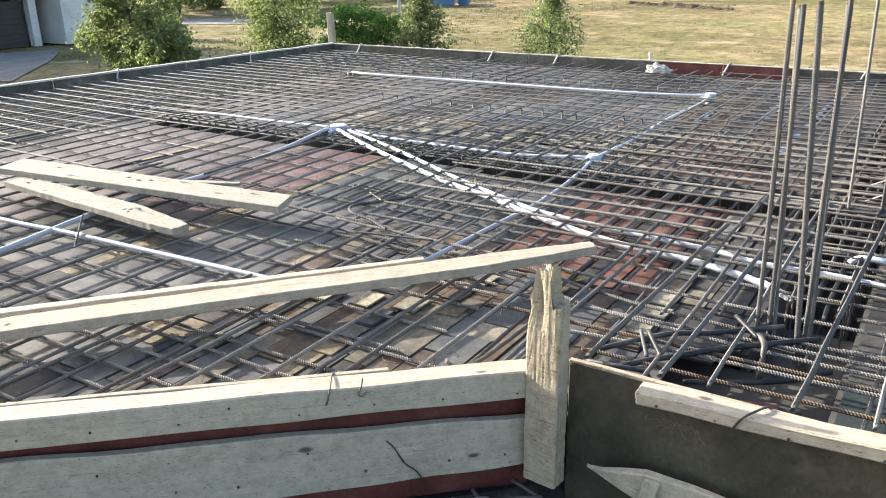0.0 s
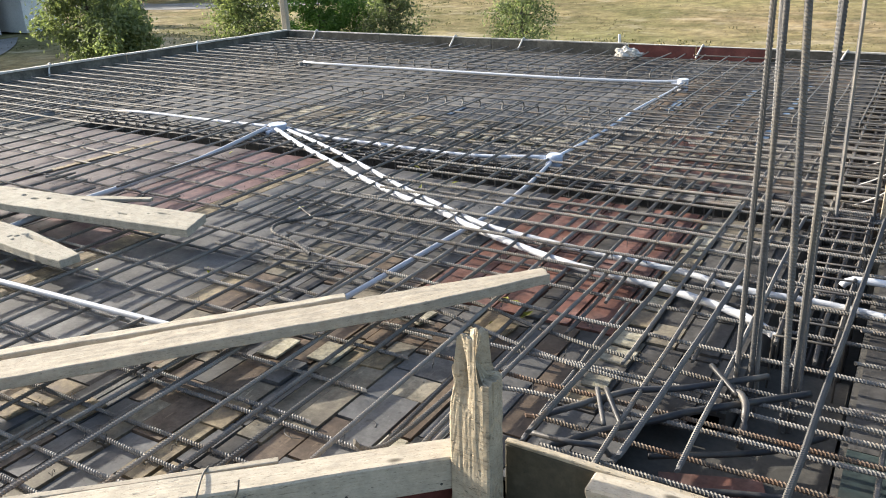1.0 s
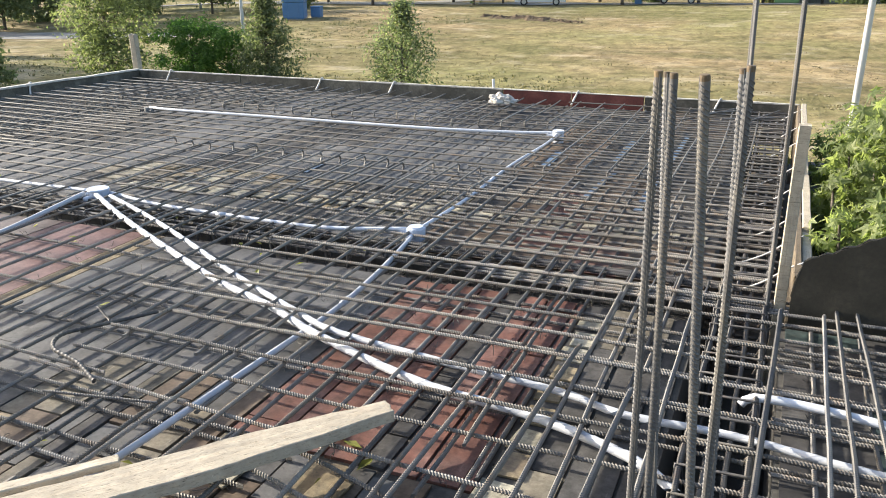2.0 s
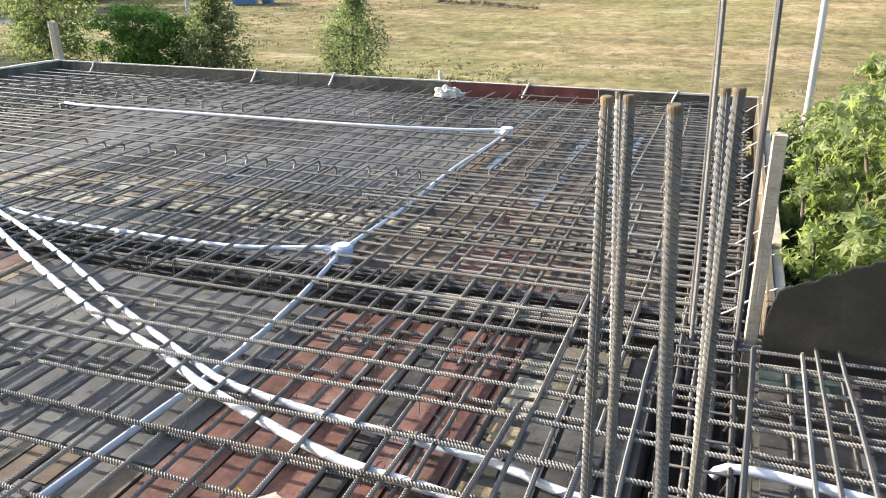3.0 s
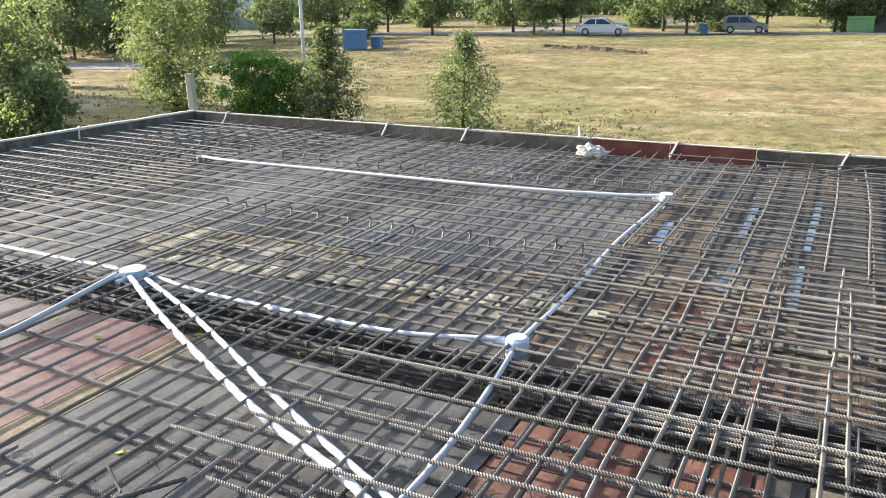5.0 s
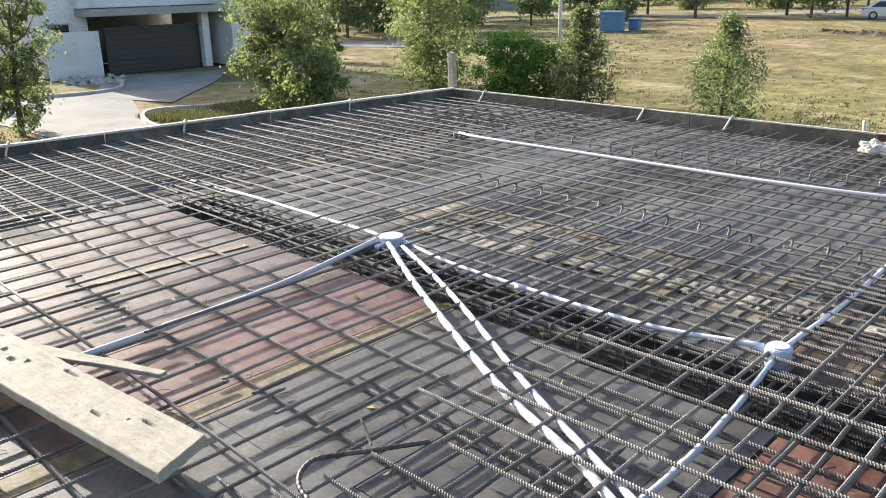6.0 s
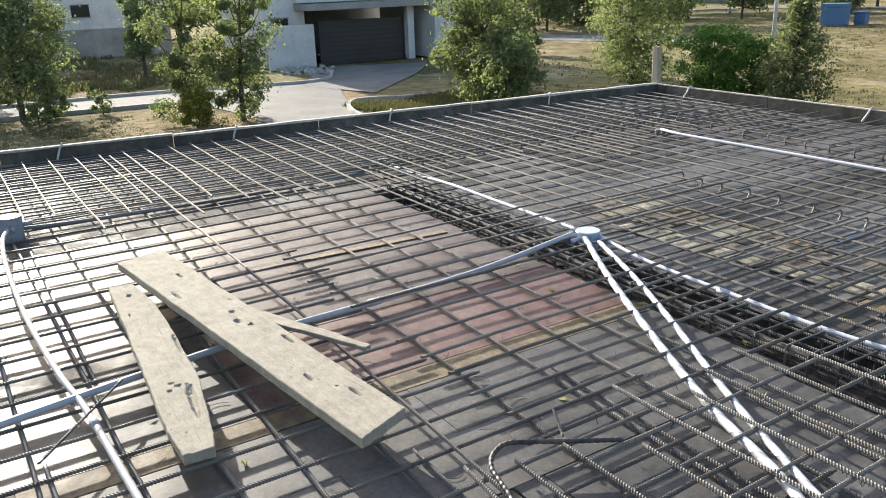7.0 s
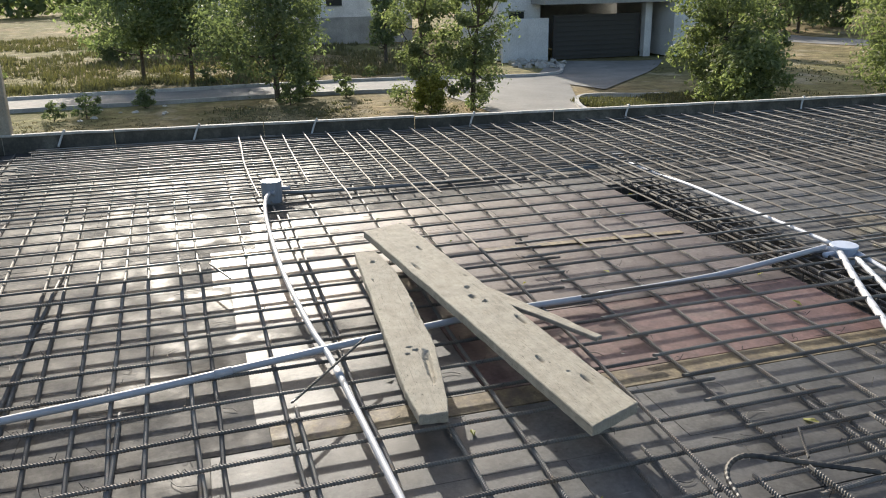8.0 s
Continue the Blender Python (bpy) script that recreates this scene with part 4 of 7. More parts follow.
def lay_bar(points, root, material=M_BAR, radius=R_MAT, wob=0.0026, name="bar", reach=4.6, hook=0.0):
    """A bar of the mat. hook: the depth of a rounded hook bent down at its last point, along its course."""
    pieces = [rebar_data(points, radius, rib_spans(points, reach), wob=wob)]
    if hook:
        p, q = Vector(points[-2]), Vector(points[-1])
        u = (q - p)
        u.z = 0
        u.normalize()
        bend = [q - u * 0.04] + [q + u * (0.032 * math.sin(a)) + Vector((0, 0, 0.032 * (math.cos(a) - 1))) for a in (0.0, 0.5, 1.0, 1.57, 2.0)] + [q + u * 0.02 - Vector((0, 0, 0.06)), q + u * 0.012 - Vector((0, 0, hook))]
        hl = smooth_line([tuple(v) for v in bend], 0.006)
        pieces.append(tube_data(hl, np.tile([radius * 0.95, radius * 1.15], len(hl))[:len(hl)], 7, 0.5))
    ob = link_tube(name, pieces, material, root, smooth=False)
    return ob


rb = random.Random(11)
crossings_x, crossings_y = [], []
# bottom mat: bars across (along x) under bars lengthwise (along y)
Z_ACROSS, Z_LONG = -0.071, -0.0565
across = [(0.42, 0.04), (0.6, 0.04), (0.76, 0.04), (0.92, 0.05), (1.08, 0.05), (1.3, 0.055), (1.397, 0.047), (1.546, 0.042), (1.679, 0.03), (1.809, 0.044), (1.971, 0.036), (2.068, 0.036), (2.32, 0.015), (2.6, 0.02), (2.86, 0.02), (3.13, -0.03), (3.4, -0.02), (3.92, -0.012), (4.23, -0.03), (4.5, -0.03), (4.72, -0.01)]
across += [(5.36 + 0.2155 * k, 0.0) for k in range(23)]
reaching = (0.42, 1.3, 1.809, 2.068, 2.32)
for yy, lean in across:
    x1 = 2.2 if yy in (3.92, 4.23, 4.5, 4.72) else -0.14 if yy > 5 else -1.55
    x0 = left_x(yy) + rb.uniform(0.03, 0.12)
    if yy < 2.55:
        x1 = -1.06 - (2.5 - yy) if yy in reaching else -3.05 + rb.uniform(-0.2, 0.1)
    z = Z_ACROSS if yy < 5 else Z_LONG + 0.0145
    lay_bar([(x0, yy + lean * (x0 + 4.6), z), (-4.6, yy, z), (x1, yy + lean * (max(x1, -1.5) + 4.6) * 0.6, z)], mat_root)
    crossings_y.append(yy)
# second bars lapped beside them
for x0, x1, yy in ((-3.75, -1.6, 2.37), (-3.9, -2.0, 1.74), (-3.3, -1.9, 1.58), (-3.4, -1.7, 2.02), (-5.9, -4.0, 1.32), (-6.4, -4.3, 2.63), (-3.55, -0.6, 4.83), (-3.3, -1.9, 4.25), (-3.1, -1.7, 3.46), (-2.9, -1.6, 3.19)):
    lay_bar([(x0, yy, Z_ACROSS + 0.001), (x1, yy + rb.uniform(-0.03, 0.03), Z_ACROSS + 0.001)], mat_root)
# near bars from the opening to the beam
near_long = [-2.16, -2.37, -2.575, -2.78, -2.985, -3.19] + [-3.4 - 0.217 * k for k in range(27)]
for xx in near_long:
    y0 = near_y(xx) + rb.uniform(0.02, 0.06)
    y1 = (4.45 if xx > -3.3 else 3.9) + rb.uniform(-0.1, 0.1) if xx > -5.4 else 10.28
    if xx < -8.45:
        y1 = min(y1, 10.36 - (-8.5 - xx) / 0.1 - 0.1)
        if y1 < y0 + 0.3:
            continue
    crossings_x.append(xx)
    lay_bar([(xx + 0.03, y0, Z_LONG), (xx, 1.95, Z_LONG), (xx - 0.03 + rb.uniform(-0.01, 0.01), y1, Z_LONG)] if y0 < 1.5 else [(xx, y0, Z_LONG), (xx - 0.03 + rb.uniform(-0.01, 0.01), y1, Z_LONG)], mat_root)
# middle bars over the beam, and far bars under them
lengthwise = [-2.28 - 0.195 * k for k in range(8)] + [-3.84, -4.05, -4.31, -4.54, -4.76, -4.94, -5.18] + [-5.4 - 0.195 * k for k in range(20)]
right_hand = [-2.09, -1.87, -1.635, -1.42, -1.175, -1.03, -0.7]
for xx in lengthwise[:15]:
    s = rb.uniform(-0.012, 0.012)
    lay_bar([(xx + 0.03, 3.79 + rb.uniform(-0.03, 0.03), -0.017), (xx + 0.02, 4.6, -0.0135), (xx + 0.03 + s, 6.99 + s * 6, 0.004)], top_root, hook=0.08)
    lay_bar([(xx + 0.07, 5.2 + rb.uniform(0, 0.1), Z_LONG), (xx + 0.06, 10.28, Z_LONG)], mat_root)
for xx in right_hand:
    y0, s = (near_y(xx) if xx != -1.03 else 3.55) + rb.uniform(0.02, 0.06), rb.uniform(-0.012, 0.012)
    drift = -0.055 if -1.5 < xx < -1.1 else -0.03
    crossings_x.append(xx)
    lay_bar([(xx, y0, -0.018), (xx + drift * 0.4, max(4.0, y0 + 0.1), -0.0145), (xx + drift + s, 6.8 + rb.uniform(-0.15, 0.15), -0.014)], top_root)
    lay_bar([(xx + 0.08, 3.5 + rb.uniform(-0.3, 0.3), Z_LONG), (xx + 0.075, 10.28, Z_LONG)], mat_root)
lay_bar([(-1.148, 2.4, -0.018), (-1.14, 3.1, -0.017), (-1.12, 4.1, -0.015)], top_root)
for xx, y0, y1 in ((-1.31, 2.25, 3.75), (-0.95, 2.6, 3.7), (-1.78, 1.75, 3.4)):
    lay_bar([(xx, y0, Z_LONG), (xx - 0.03, y1, Z_LONG)], mat_root)
# closer lengthwise bars towards the slanting edge, and extra ones beside the opening
for k in range(22):
    xx = -9.25 + 0.11 * k + rb.uniform(-0.02, 0.02)
    lay_bar([(xx, 0.45 + rb.uniform(0, 0.2), -0.022), (xx + rb.uniform(-0.03, 0.03), min(9.9, 10.2 - max(0.0, (-8.55 - xx) / 0.1)) - rb.uniform(0.0, 0.4), -0.03)], mat_root)
for xx, y1 in ((-2.66, 2.6), (-2.26, 2.9), (-1.27, 2.95)):
    y0 = near_y(xx) + 0.05
    lay_bar([(xx - 0.05, y0 + 0.01, 0.03), (xx - 0.035, y0 + 0.03, 0.0), (xx, y0 + 0.1, -0.02), (xx + 0.02, (y0 + y1) / 2, -0.021), (xx + 0.03, y1, -0.02)], mat_root, wob=0.0)
# lengthwise bars of the part beyond the column
for xx in (0.0, 0.2, 0.4, 0.6, 0.82, 1.03, 1.25, 1.46, 1.68, 1.9, 2.1):
    lay_bar([(xx, 2.55, Z_LONG), (xx + rb.uniform(-0.02, 0.02), 5.02, Z_LONG)], mat_root)
    crossings_x.append(xx)
for yy in (3.2, 3.55, 3.8, 4.16, 4.37, 4.56, 4.68, 4.83, 4.98):
    lay_bar([(-0.12, yy + rb.uniform(-0.015, 0.015), -0.042), (2.15, yy + 0.06, -0.042)], mat_root)
for yy in (5.06, 5.1, 5.14, 5.2):
    lay_bar([(-1.3 - 2.5 * (yy - 5.0), yy - 0.03, -0.03), (0.0, yy, -0.026), (2.0, yy + 0.03, -0.026)], mat_root)
# long light bars beside the column, lengthwise, on top
for xx, y0, y1, dx in ((-0.905, 2.56, 4.32, 0.064), (-0.635, 2.56, 4.05, 0.045), (-0.8, 3.1, 4.96, 0.0), (-0.48, 2.6, 4.9, 0.01), (-0.2, 2.56, 4.98, 0.08), (0.03, 2.6, 5.02, 0.02), (0.12, 2.6, 5.2, -0.02), (0.24, 2.6, 5.16, -0.06), (0.5, 2.6, 5.1, 0.0)):
    thick = xx in (-0.905, -0.635, -0.2)
    z = 0.016 if thick else 0.0
    lay_bar([(xx, y0, z), (xx + dx, y1, z + 0.012)], top_root, M_BAR if xx < -0.7 else M_BAR_COL, radius=0.0088 if thick else 0.0072, wob=0.0015)
# bars across beside the opening, slipped under the lengthwise top bars
for yy, lean, x0 in ((2.58, 0.0, -0.85), (2.7, 0.02, -0.98), (2.82, 0.12, -1.2), (2.91, 0.0, -1.5), (3.07, 0.05, -1.75), (3.11, -0.2, -1.75), (3.26, -0.2, -1.6), (3.42, -0.05, -2.86), (3.66, -0.01, -2.8)):
    lay_bar([(x0, yy + lean * (x0 + 1), -0.033), (-0.6, yy + 0.4 * lean, -0.031), (2.1, yy + 0.4 * lean + 0.03, -0.031)], top_root, M_BAR_RUST if yy in (2.7, 2.91) else M_BAR)
# top bars across, from the side edge inwards
side = [3.83, 4.045, 4.26, 4.45, 4.63, 4.87, 5.09, 5.36] + [5.56 + 0.21 * k for k in range(23)]
starts = {3.83: -2.75, 4.045: -2.6, 4.26: -2.95, 4.45: -2.75, 4.63: -2.85, 4.87: -2.9, 5.09: -2.77}
for k, yy in enumerate(side):
    x1 = 2.1 if yy < 5.0 else -0.16
    x0 = starts.get(yy, -2.3 + 0.45 * (k % 3) + rb.uniform(-0.1, 0.1))
    w = rb.uniform(-0.012, 0.012)
    lay_bar([(x0, yy + w, -0.001), (x0 * 0.5, yy, 0.0015), (x1, yy + w * 0.5 + rb.uniform(-0.012, 0.012), 0.003)], top_root)
for k in range(9):
    yy = 5.46 + 0.21 * k + rb.uniform(-0.03, 0.03)
    lay_bar([(-2.3 - rb.uniform(0, 0.6), yy, -0.022), (-0.17, yy + rb.uniform(-0.02, 0.02), -0.02)], mat_root)
for xx in (-1.76, -1.55, -1.33, -1.14, -0.8, -0.58):
    lay_bar([(xx, 4.3 + rb.uniform(-0.3, 0.3), -0.016), (xx + 0.02, 7.4 + rb.uniform(-0.3, 0.3), -0.014)], top_root)
# top bars at the far edge, hooked down at their inner end
x = -8.0
while x < -0.4:
    xx = x + rb.uniform(-0.015, 0.015)
    y0 = (8.85 if xx < -2.2 else 7.2) + rb.uniform(-0.1, 0.1)
    lay_bar([(xx + rb.uniform(-0.03, 0.03), 10.3, -0.008), (xx + 0.01, (y0 + 10.3) / 2, -0.002), (xx, y0 + 0.3, 0.004), (xx, y0, 0.004)], top_root, wob=0.002, hook=0.07)
    x += 0.23
for a, b in (((-1.1, 9.42), (-0.66, 10.2)), ((-0.98, 9.85), (-0.5, 10.2)), ((-0.55, 9.42), (-0.24, 10.26)), ((-0.75, 9.6), (-0.2, 9.86)), ((-1.5, 9.75), (-0.6, 10.24))):
    lay_bar([(a[0], a[1], 0.014), (b[0], b[1], 0.022)], top_root)
# bars laid close together over the cross beam
for yy, z in ((5.1, -0.045), (5.2, -0.036), (5.3, -0.036), (5.38, -0.04)):
    lay_bar([(-7.6 + rb.uniform(-0.5, 0.8), yy + rb.uniform(-0.02, 0.02), z - 0.012), (-4.0, yy, z), (-0.3, yy + rb.uniform(-0.02, 0.02), z)], mat_root, M_BAR_CAGE)
# top bars from the slanting edge
y = 2.46
while y < 10.1:
    x0 = left_x(y) + 0.12 + rb.uniform(-0.03, 0.05)
    length = 2.1 + rb.choice((0, 0.55, 0.2)) + rb.uniform(-0.1, 0.1)
    lay_bar([(x0, y, 0.004), (x0 + length * 0.6, y + rb.uniform(-0.02, 0.02), -0.012), (x0 + length, y + rb.uniform(-0.02, 0.02), -0.022)], top_root)
    y += 0.212
lay_bar([(-0.93, 2.478, 0.003), (0.3, 2.49, 0.006)], top_root, radius=0.0085)
# long bar reaching from the slanting edge under the planks
lay_bar([(-8.9, 3.6, 0.0), (-6.6, 3.6, -0.02), (-4.85, 3.6, -0.035), (-3.9, 3.585, -0.036), (-2.5, 3.54, -0.036)], top_root)
# a hooked loose bar among the mat
hook = [(-2.66, 4.02, -0.004), (-2.75, 3.87, -0.002), (-2.835, 3.735, 0.0), (-2.856, 3.67, 0.002), (-2.825, 3.602, 0.004), (-2.767, 3.556, 0.004), (-2.69, 3.535, 0.002), (-2.6, 3.51, 0.0), (-2.44, 3.43, -0.004)]
hl = smooth_line(hook, 0.012)
h = link_tube("hooked_bar", [tube_data(hl, np.tile([R_MAT * 1.02, R_MAT * 1.3], len(hl))[:len(hl)], 8, 0.5)], M_BAR_DARK, None, False)
tagged(h, "short ribbed bar with a hooked end", "reinforcement bar")
for p in ([(-2.945, 3.958, 0.0), (-2.8, 3.879, -0.01)], [(-2.55, 3.3, 0.0), (-2.1, 3.38, 0.006)], [(-3.62, 2.35, 0.02), (-4.05, 2.7, 0.03)], [(-5.3, 2.1, 0.01), (-5.02, 2.2, 0.012)]):
    b = lay_bar(p, None, M_BAR_DARK, name="loose_bar", radius=0.005, wob=0)
    tagged(b, "short loose ribbed offcut lying on the mat", "reinforcement bar", group="loose offcuts")


# wire ties at crossings close to the walk
def ties():
    pieces = []
    for xx in crossings_x:
        for yy in crossings_y:
            if (Vector((xx, yy)) - EYE_AREA).length < 4.6 and yy > near_y(xx) + 0.05 and xx < 1.2 and rb.random() < 0.6:
                a = rb.uniform(0, 6.28)
                c, s = math.cos(a) * 0.011, math.sin(a) * 0.011
                z = -0.052
                line = np.array([(xx - c, yy - s, z - 0.004), (xx - c * 0.6, yy - s * 0.6, z + 0.009), (xx + c * 0.6, yy + s * 0.6, z + 0.009), (xx + c, yy + s, z - 0.002), (xx + c * 2.0, yy + s * 2.4, z + 0.016 + rb.uniform(0, 0.012))])
                pieces.append(tube_data(line, 0.0014, 4, 0, False))
    for yy in side:
        for xx in right_hand + [v + 0.03 for v in lengthwise[:4]]:
            if (Vector((xx, yy)) - EYE_AREA).length < 4.4 and yy > max(near_y(xx) + 0.1, 2.7) and rb.random() < 0.55:
                a, z = rb.uniform(0, 6.28), -0.004
                c, s = math.cos(a) * 0.012, math.sin(a) * 0.012
                line = np.array([(xx - c, yy - s, z - 0.012), (xx - c * 0.7, yy - s * 0.7, z + 0.012), (xx + c * 0.7, yy + s * 0.7, z + 0.013), (xx + c, yy + s, z - 0.004), (xx + c * 1.6, yy + s * 2.2, z - 0.02 - rb.uniform(0, 0.02))])
                pieces.append(tube_data(line, 0.0016, 4, 0, False))
                if rb.random() < 0.4:
                    pieces.append(tube_data(line[[2, 3, 4]] * [1, 1, -1] + [rb.uniform(-0.01, 0.01), 0, 0], 0.0013, 4, 0, False))
    ob = link_tube("wire_ties", pieces, M_WIRE)
    tagged(ob, "dark twisted binding wire ties at bar crossings", "wire ties", kind="stuff")


ties()


def wire_scraps():
    rs = random.Random(53)
    pieces = []
    for _ in range(150):
        x, y = rs.uniform(-6.4, -0.9), rs.uniform(0.6, 5.0)
        if y < near_y(x) + 0.1:
            continue
        a, r, turn = rs.uniform(0, 6.28), rs.uniform(0.02, 0.09), rs.uniform(0.6, 3.2)
        line = [(x + r * math.cos(a + turn * t), y + r * math.sin(a + turn * t), DECK + 0.004 + 0.012 * rs.random() * t) for t in (0, 0.25, 0.5, 0.75, 1.0)]
        pieces.append(tube_data(smooth_line(line, 0.01), 0.0013, 4, 0, False))
    ob = link_tube("wire_scraps", pieces, M_WIRE)
    tagged(ob, "curled scraps of dark binding wire on the deck", "wire scraps", kind="stuff")


wire_scraps()


def dry_leaves():
    rs = np.random.default_rng(57)
    n = 45
    c = np.column_stack([rs.uniform(-6.5, -1.2, n), rs.uniform(2.6, 6.2, n), np.full(n, DECK + 0.006)])
    u = rs.normal(0, 1, (n, 3)) * np.array([1, 1, 0.2])
    u /= np.linalg.norm(u, axis=1)[:, None]
    w = np.cross(u, (0, 0, 1.0))
    s = rs.uniform(0.015, 0.045, n)[:, None]
    v = np.stack([c - u * s, c + w * s * 0.4 + [0, 0, 0.006], c + u * s, c - w * s * 0.4 + [0, 0, 0.006]], 1).reshape(-1, 3)
    i = np.arange(n)[:, None] * 4
    ob = fast_mesh("dry_leaves", v, np.concatenate([i + [0, 1, 2], i + [0, 2, 3]], 1).reshape(-1, 3), M_LEAF_YELLOW)
    tagged(ob, "small dry yellow leaves scattered on the deck", "leaves", kind="stuff")


dry_leaves()


# beam cages in the troughs
def cage(label, a, b, w, top, bottom, step):
    root = new("beam_cage")
    tagged(root, label, "reinforcement cage", group="beam cages")
    a, b = Vector((*a, 0)), Vector((*b, 0))
    u = (b - a).normalized()
    s = Vector((-u.y, u.x, 0))
    for k in (-1, -0.35, 0.35, 1):
        for z in ((top - 0.01, bottom + 0.02) if abs(k) == 1 else (top - 0.07 - 0.04 * k, bottom + 0.02)):
            p, q = a + s * (k * w / 2 * 0.8), b + s * (k * w / 2 * 0.8)
            lay_bar([(p.x, p.y, z), (q.x, q.y, z)], root, M_BAR_CAGE, radius=0.008, name="main_bar", reach=3.4)
    n = int((b - a).length / step)
    for i in range(n + 1):
        c = a + u * (i * step + 0.03 + rb.uniform(-0.02, 0.02))
        pts = [c + s * (k * w / 2 * 0.92) + Vector((0, 0, z)) for k, z in ((-1, top), (-1, bottom), (1, bottom), (1, top), (-0.96, top + 0.004), (-0.7, top - 0.06))]
        line = []
        for p, q in zip(pts[:-1], pts[1:]):
            line += [p, p + (q - p) * 0.08, p + (q - p) * 0.92]
        line.append(pts[-1])
        tube("stirrup", np.array([tuple(p) for p in line]), 0.005, M_BAR_CAGE, root, 5)
    return root


cage("steel beam cage with stirrups in the cross trough, coloured dark for shade", (-6.35, 5.26), (-0.2, 5.2), 0.28, -0.02, -0.225, 0.125)
cage("steel beam cage with stirrups in the side trough, coloured dark for shade", (-0.28, 3.5), (-0.28, 10.25), 0.24, 0.0, -0.42, 0.16)


# column starter bars
def crescent_ribs(line, radius, pitch, turn):
    """Slanted crescent ribs on both flanks of a straight bar, and its two long seams."""
    line = np.asarray(line, float)
    step = np.linalg.norm(np.diff(line, axis=0), axis=1)
    length = np.concatenate([[0], np.cumsum(step)])
    axis = (line[-1] - line[0]) / np.linalg.norm(line[-1] - line[0])
    side = np.cross(axis, (0.0, 1.0, 0.0))
    side /= np.linalg.norm(side)
    up = np.cross(side, axis)
    arc = np.linspace(-1.45, 1.45, 8)
    vs, fs, k = [], [], 0
    for flank in (0, 1):
        s0 = pitch * (0.3 + 0.5 * flank)
        while s0 < length[-1] - 0.02:
            for a in arc:
                ang = turn + flank * math.pi + a
                out = side * math.cos(ang) + up * math.sin(ang)
                h = radius * (0.99 + 0.2 * math.cos(a) ** 0.6)
                mid = np.array([np.interp(s0 + a * radius * 0.75, length, line[:, c]) for c in range(3)])
                vs += [mid + out * radius * 0.96 - axis * pitch * 0.2, mid + out * h - axis * pitch * 0.05, mid + out * h + axis * pitch * 0.05, mid + out * radius * 0.96 + axis * pitch * 0.2]
            for m in range(len(arc) - 1):
                for c in range(3):
                    a0 = k + m * 4 + c
                    fs.append((a0, a0 + 4, a0 + 5, a0 + 1))
            k += len(arc) * 4
            s0 += pitch
        ang = turn + math.pi / 2 + flank * math.pi
        for p in line:
            for d, h in ((-0.2, 0.97), (-0.08, 1.12), (0.08, 1.12), (0.2, 0.97)):
                vs.append(p + (side * math.cos(ang + d) + up * math.sin(ang + d)) * radius * h)
        for m in range(len(line) - 1):
            for c in range(3):
                a0 = k + m * 4 + c
                fs.append((a0, a0 + 1, a0 + 5, a0 + 4))
        k += len(line) * 4
    return np.array(vs), np.array(fs), np.zeros((0, 3), int)


def starters(label, bars, turns, material, ties_z, name="column_starter_bars"):
    root = new(name)
    tagged(root, label, "starter bars", group="column starter bars")
    for (foot, head, rad), turn in zip(bars, turns):
        mid = [(foot[k] * 0.5 + head[k] * 0.5 + rb.uniform(-0.003, 0.003)) for k in range(3)]
        line = smooth_line([foot, mid, head], 0.1)
        n = math.dist(foot, head)
        cut = [np.array(head) + (np.array(foot) - np.array(head)) * d / n for d in (0.009, 0.004, 0.0, -0.003, -0.004)]
        link_tube("cut_top", [tube_data(np.array(cut), [rad * 1.0, rad * 1.05, rad * 1.07, rad * 1.03, rad * 0.8], 14)], M_BAR_CUT, root, False)
        link_tube("bar", [tube_data(line, rad * 0.97, 16), crescent_ribs(line, rad, 0.0125 if rad > 0.008 else 0.011, turn)], material, root, smooth=False)
    for z in ties_z:
        pts = [(f[0] + (h[0] - f[0]) * ((z - f[2]) / (h[2] - f[2])), f[1] + (h[1] - f[1]) * ((z - f[2]) / (h[2] - f[2])), z) for f, h, _ in bars]
        cx, cy = sum(p[0] for p in pts) / len(pts), sum(p[1] for p in pts) / len(pts)
        pts.sort(key=lambda p: math.atan2(p[1] - cy, p[0] - cx))
        pts = [(cx + (p[0] - cx) * 1.15, cy + (p[1] - cy) * 1.15, p[2]) for p in pts]
        tube("tie_ring", smooth_line(pts + pts[:1], 0.03), 0.005, M_BAR_CAGE, root, 5)
    return root


near_bars = [((-0.459, 3.302, -0.4), (-0.462, 3.181, 1.23), 0.0085), ((-0.379, 3.3, -0.4), (-0.478, 3.429, 1.197), 0.0074), ((-0.414, 3.317, -0.4), (-0.451, 3.337, 1.207), 0.0086),
             ((-0.283, 3.279, -0.4), (-0.369, 3.142, 1.231), 0.0098), ((-0.253, 3.3, -0.4), (-0.312, 3.402, 1.215), 0.0082), ((-0.27, 3.28, -0.4), (-0.292, 3.281, 1.235), 0.0088)]
starters("six upright ribbed column bars with rusty cut tops", near_bars, (2.7, 2.9, 4.4, 4.5, 2.8, 3.3), M_BAR_COL, (-0.3, -0.12))
far_bars = [((-0.35, 5.19, -0.4), (-0.382, 5.222, 1.397), 0.0078), ((-0.338, 5.06, -0.4), (-0.37, 5.09, 1.392), 0.0078), ((-0.176, 5.26, -0.4), (-0.194, 5.24, 1.399), 0.0078), ((-0.172, 5.095, -0.4), (-0.19, 5.074, 1.399), 0.0078)]
starters("four tall ribbed column bars standing at the corners of a column", far_bars, (3.0, 0.2, 3.1, 0.3), M_BAR_COL, (-0.3, -0.12))


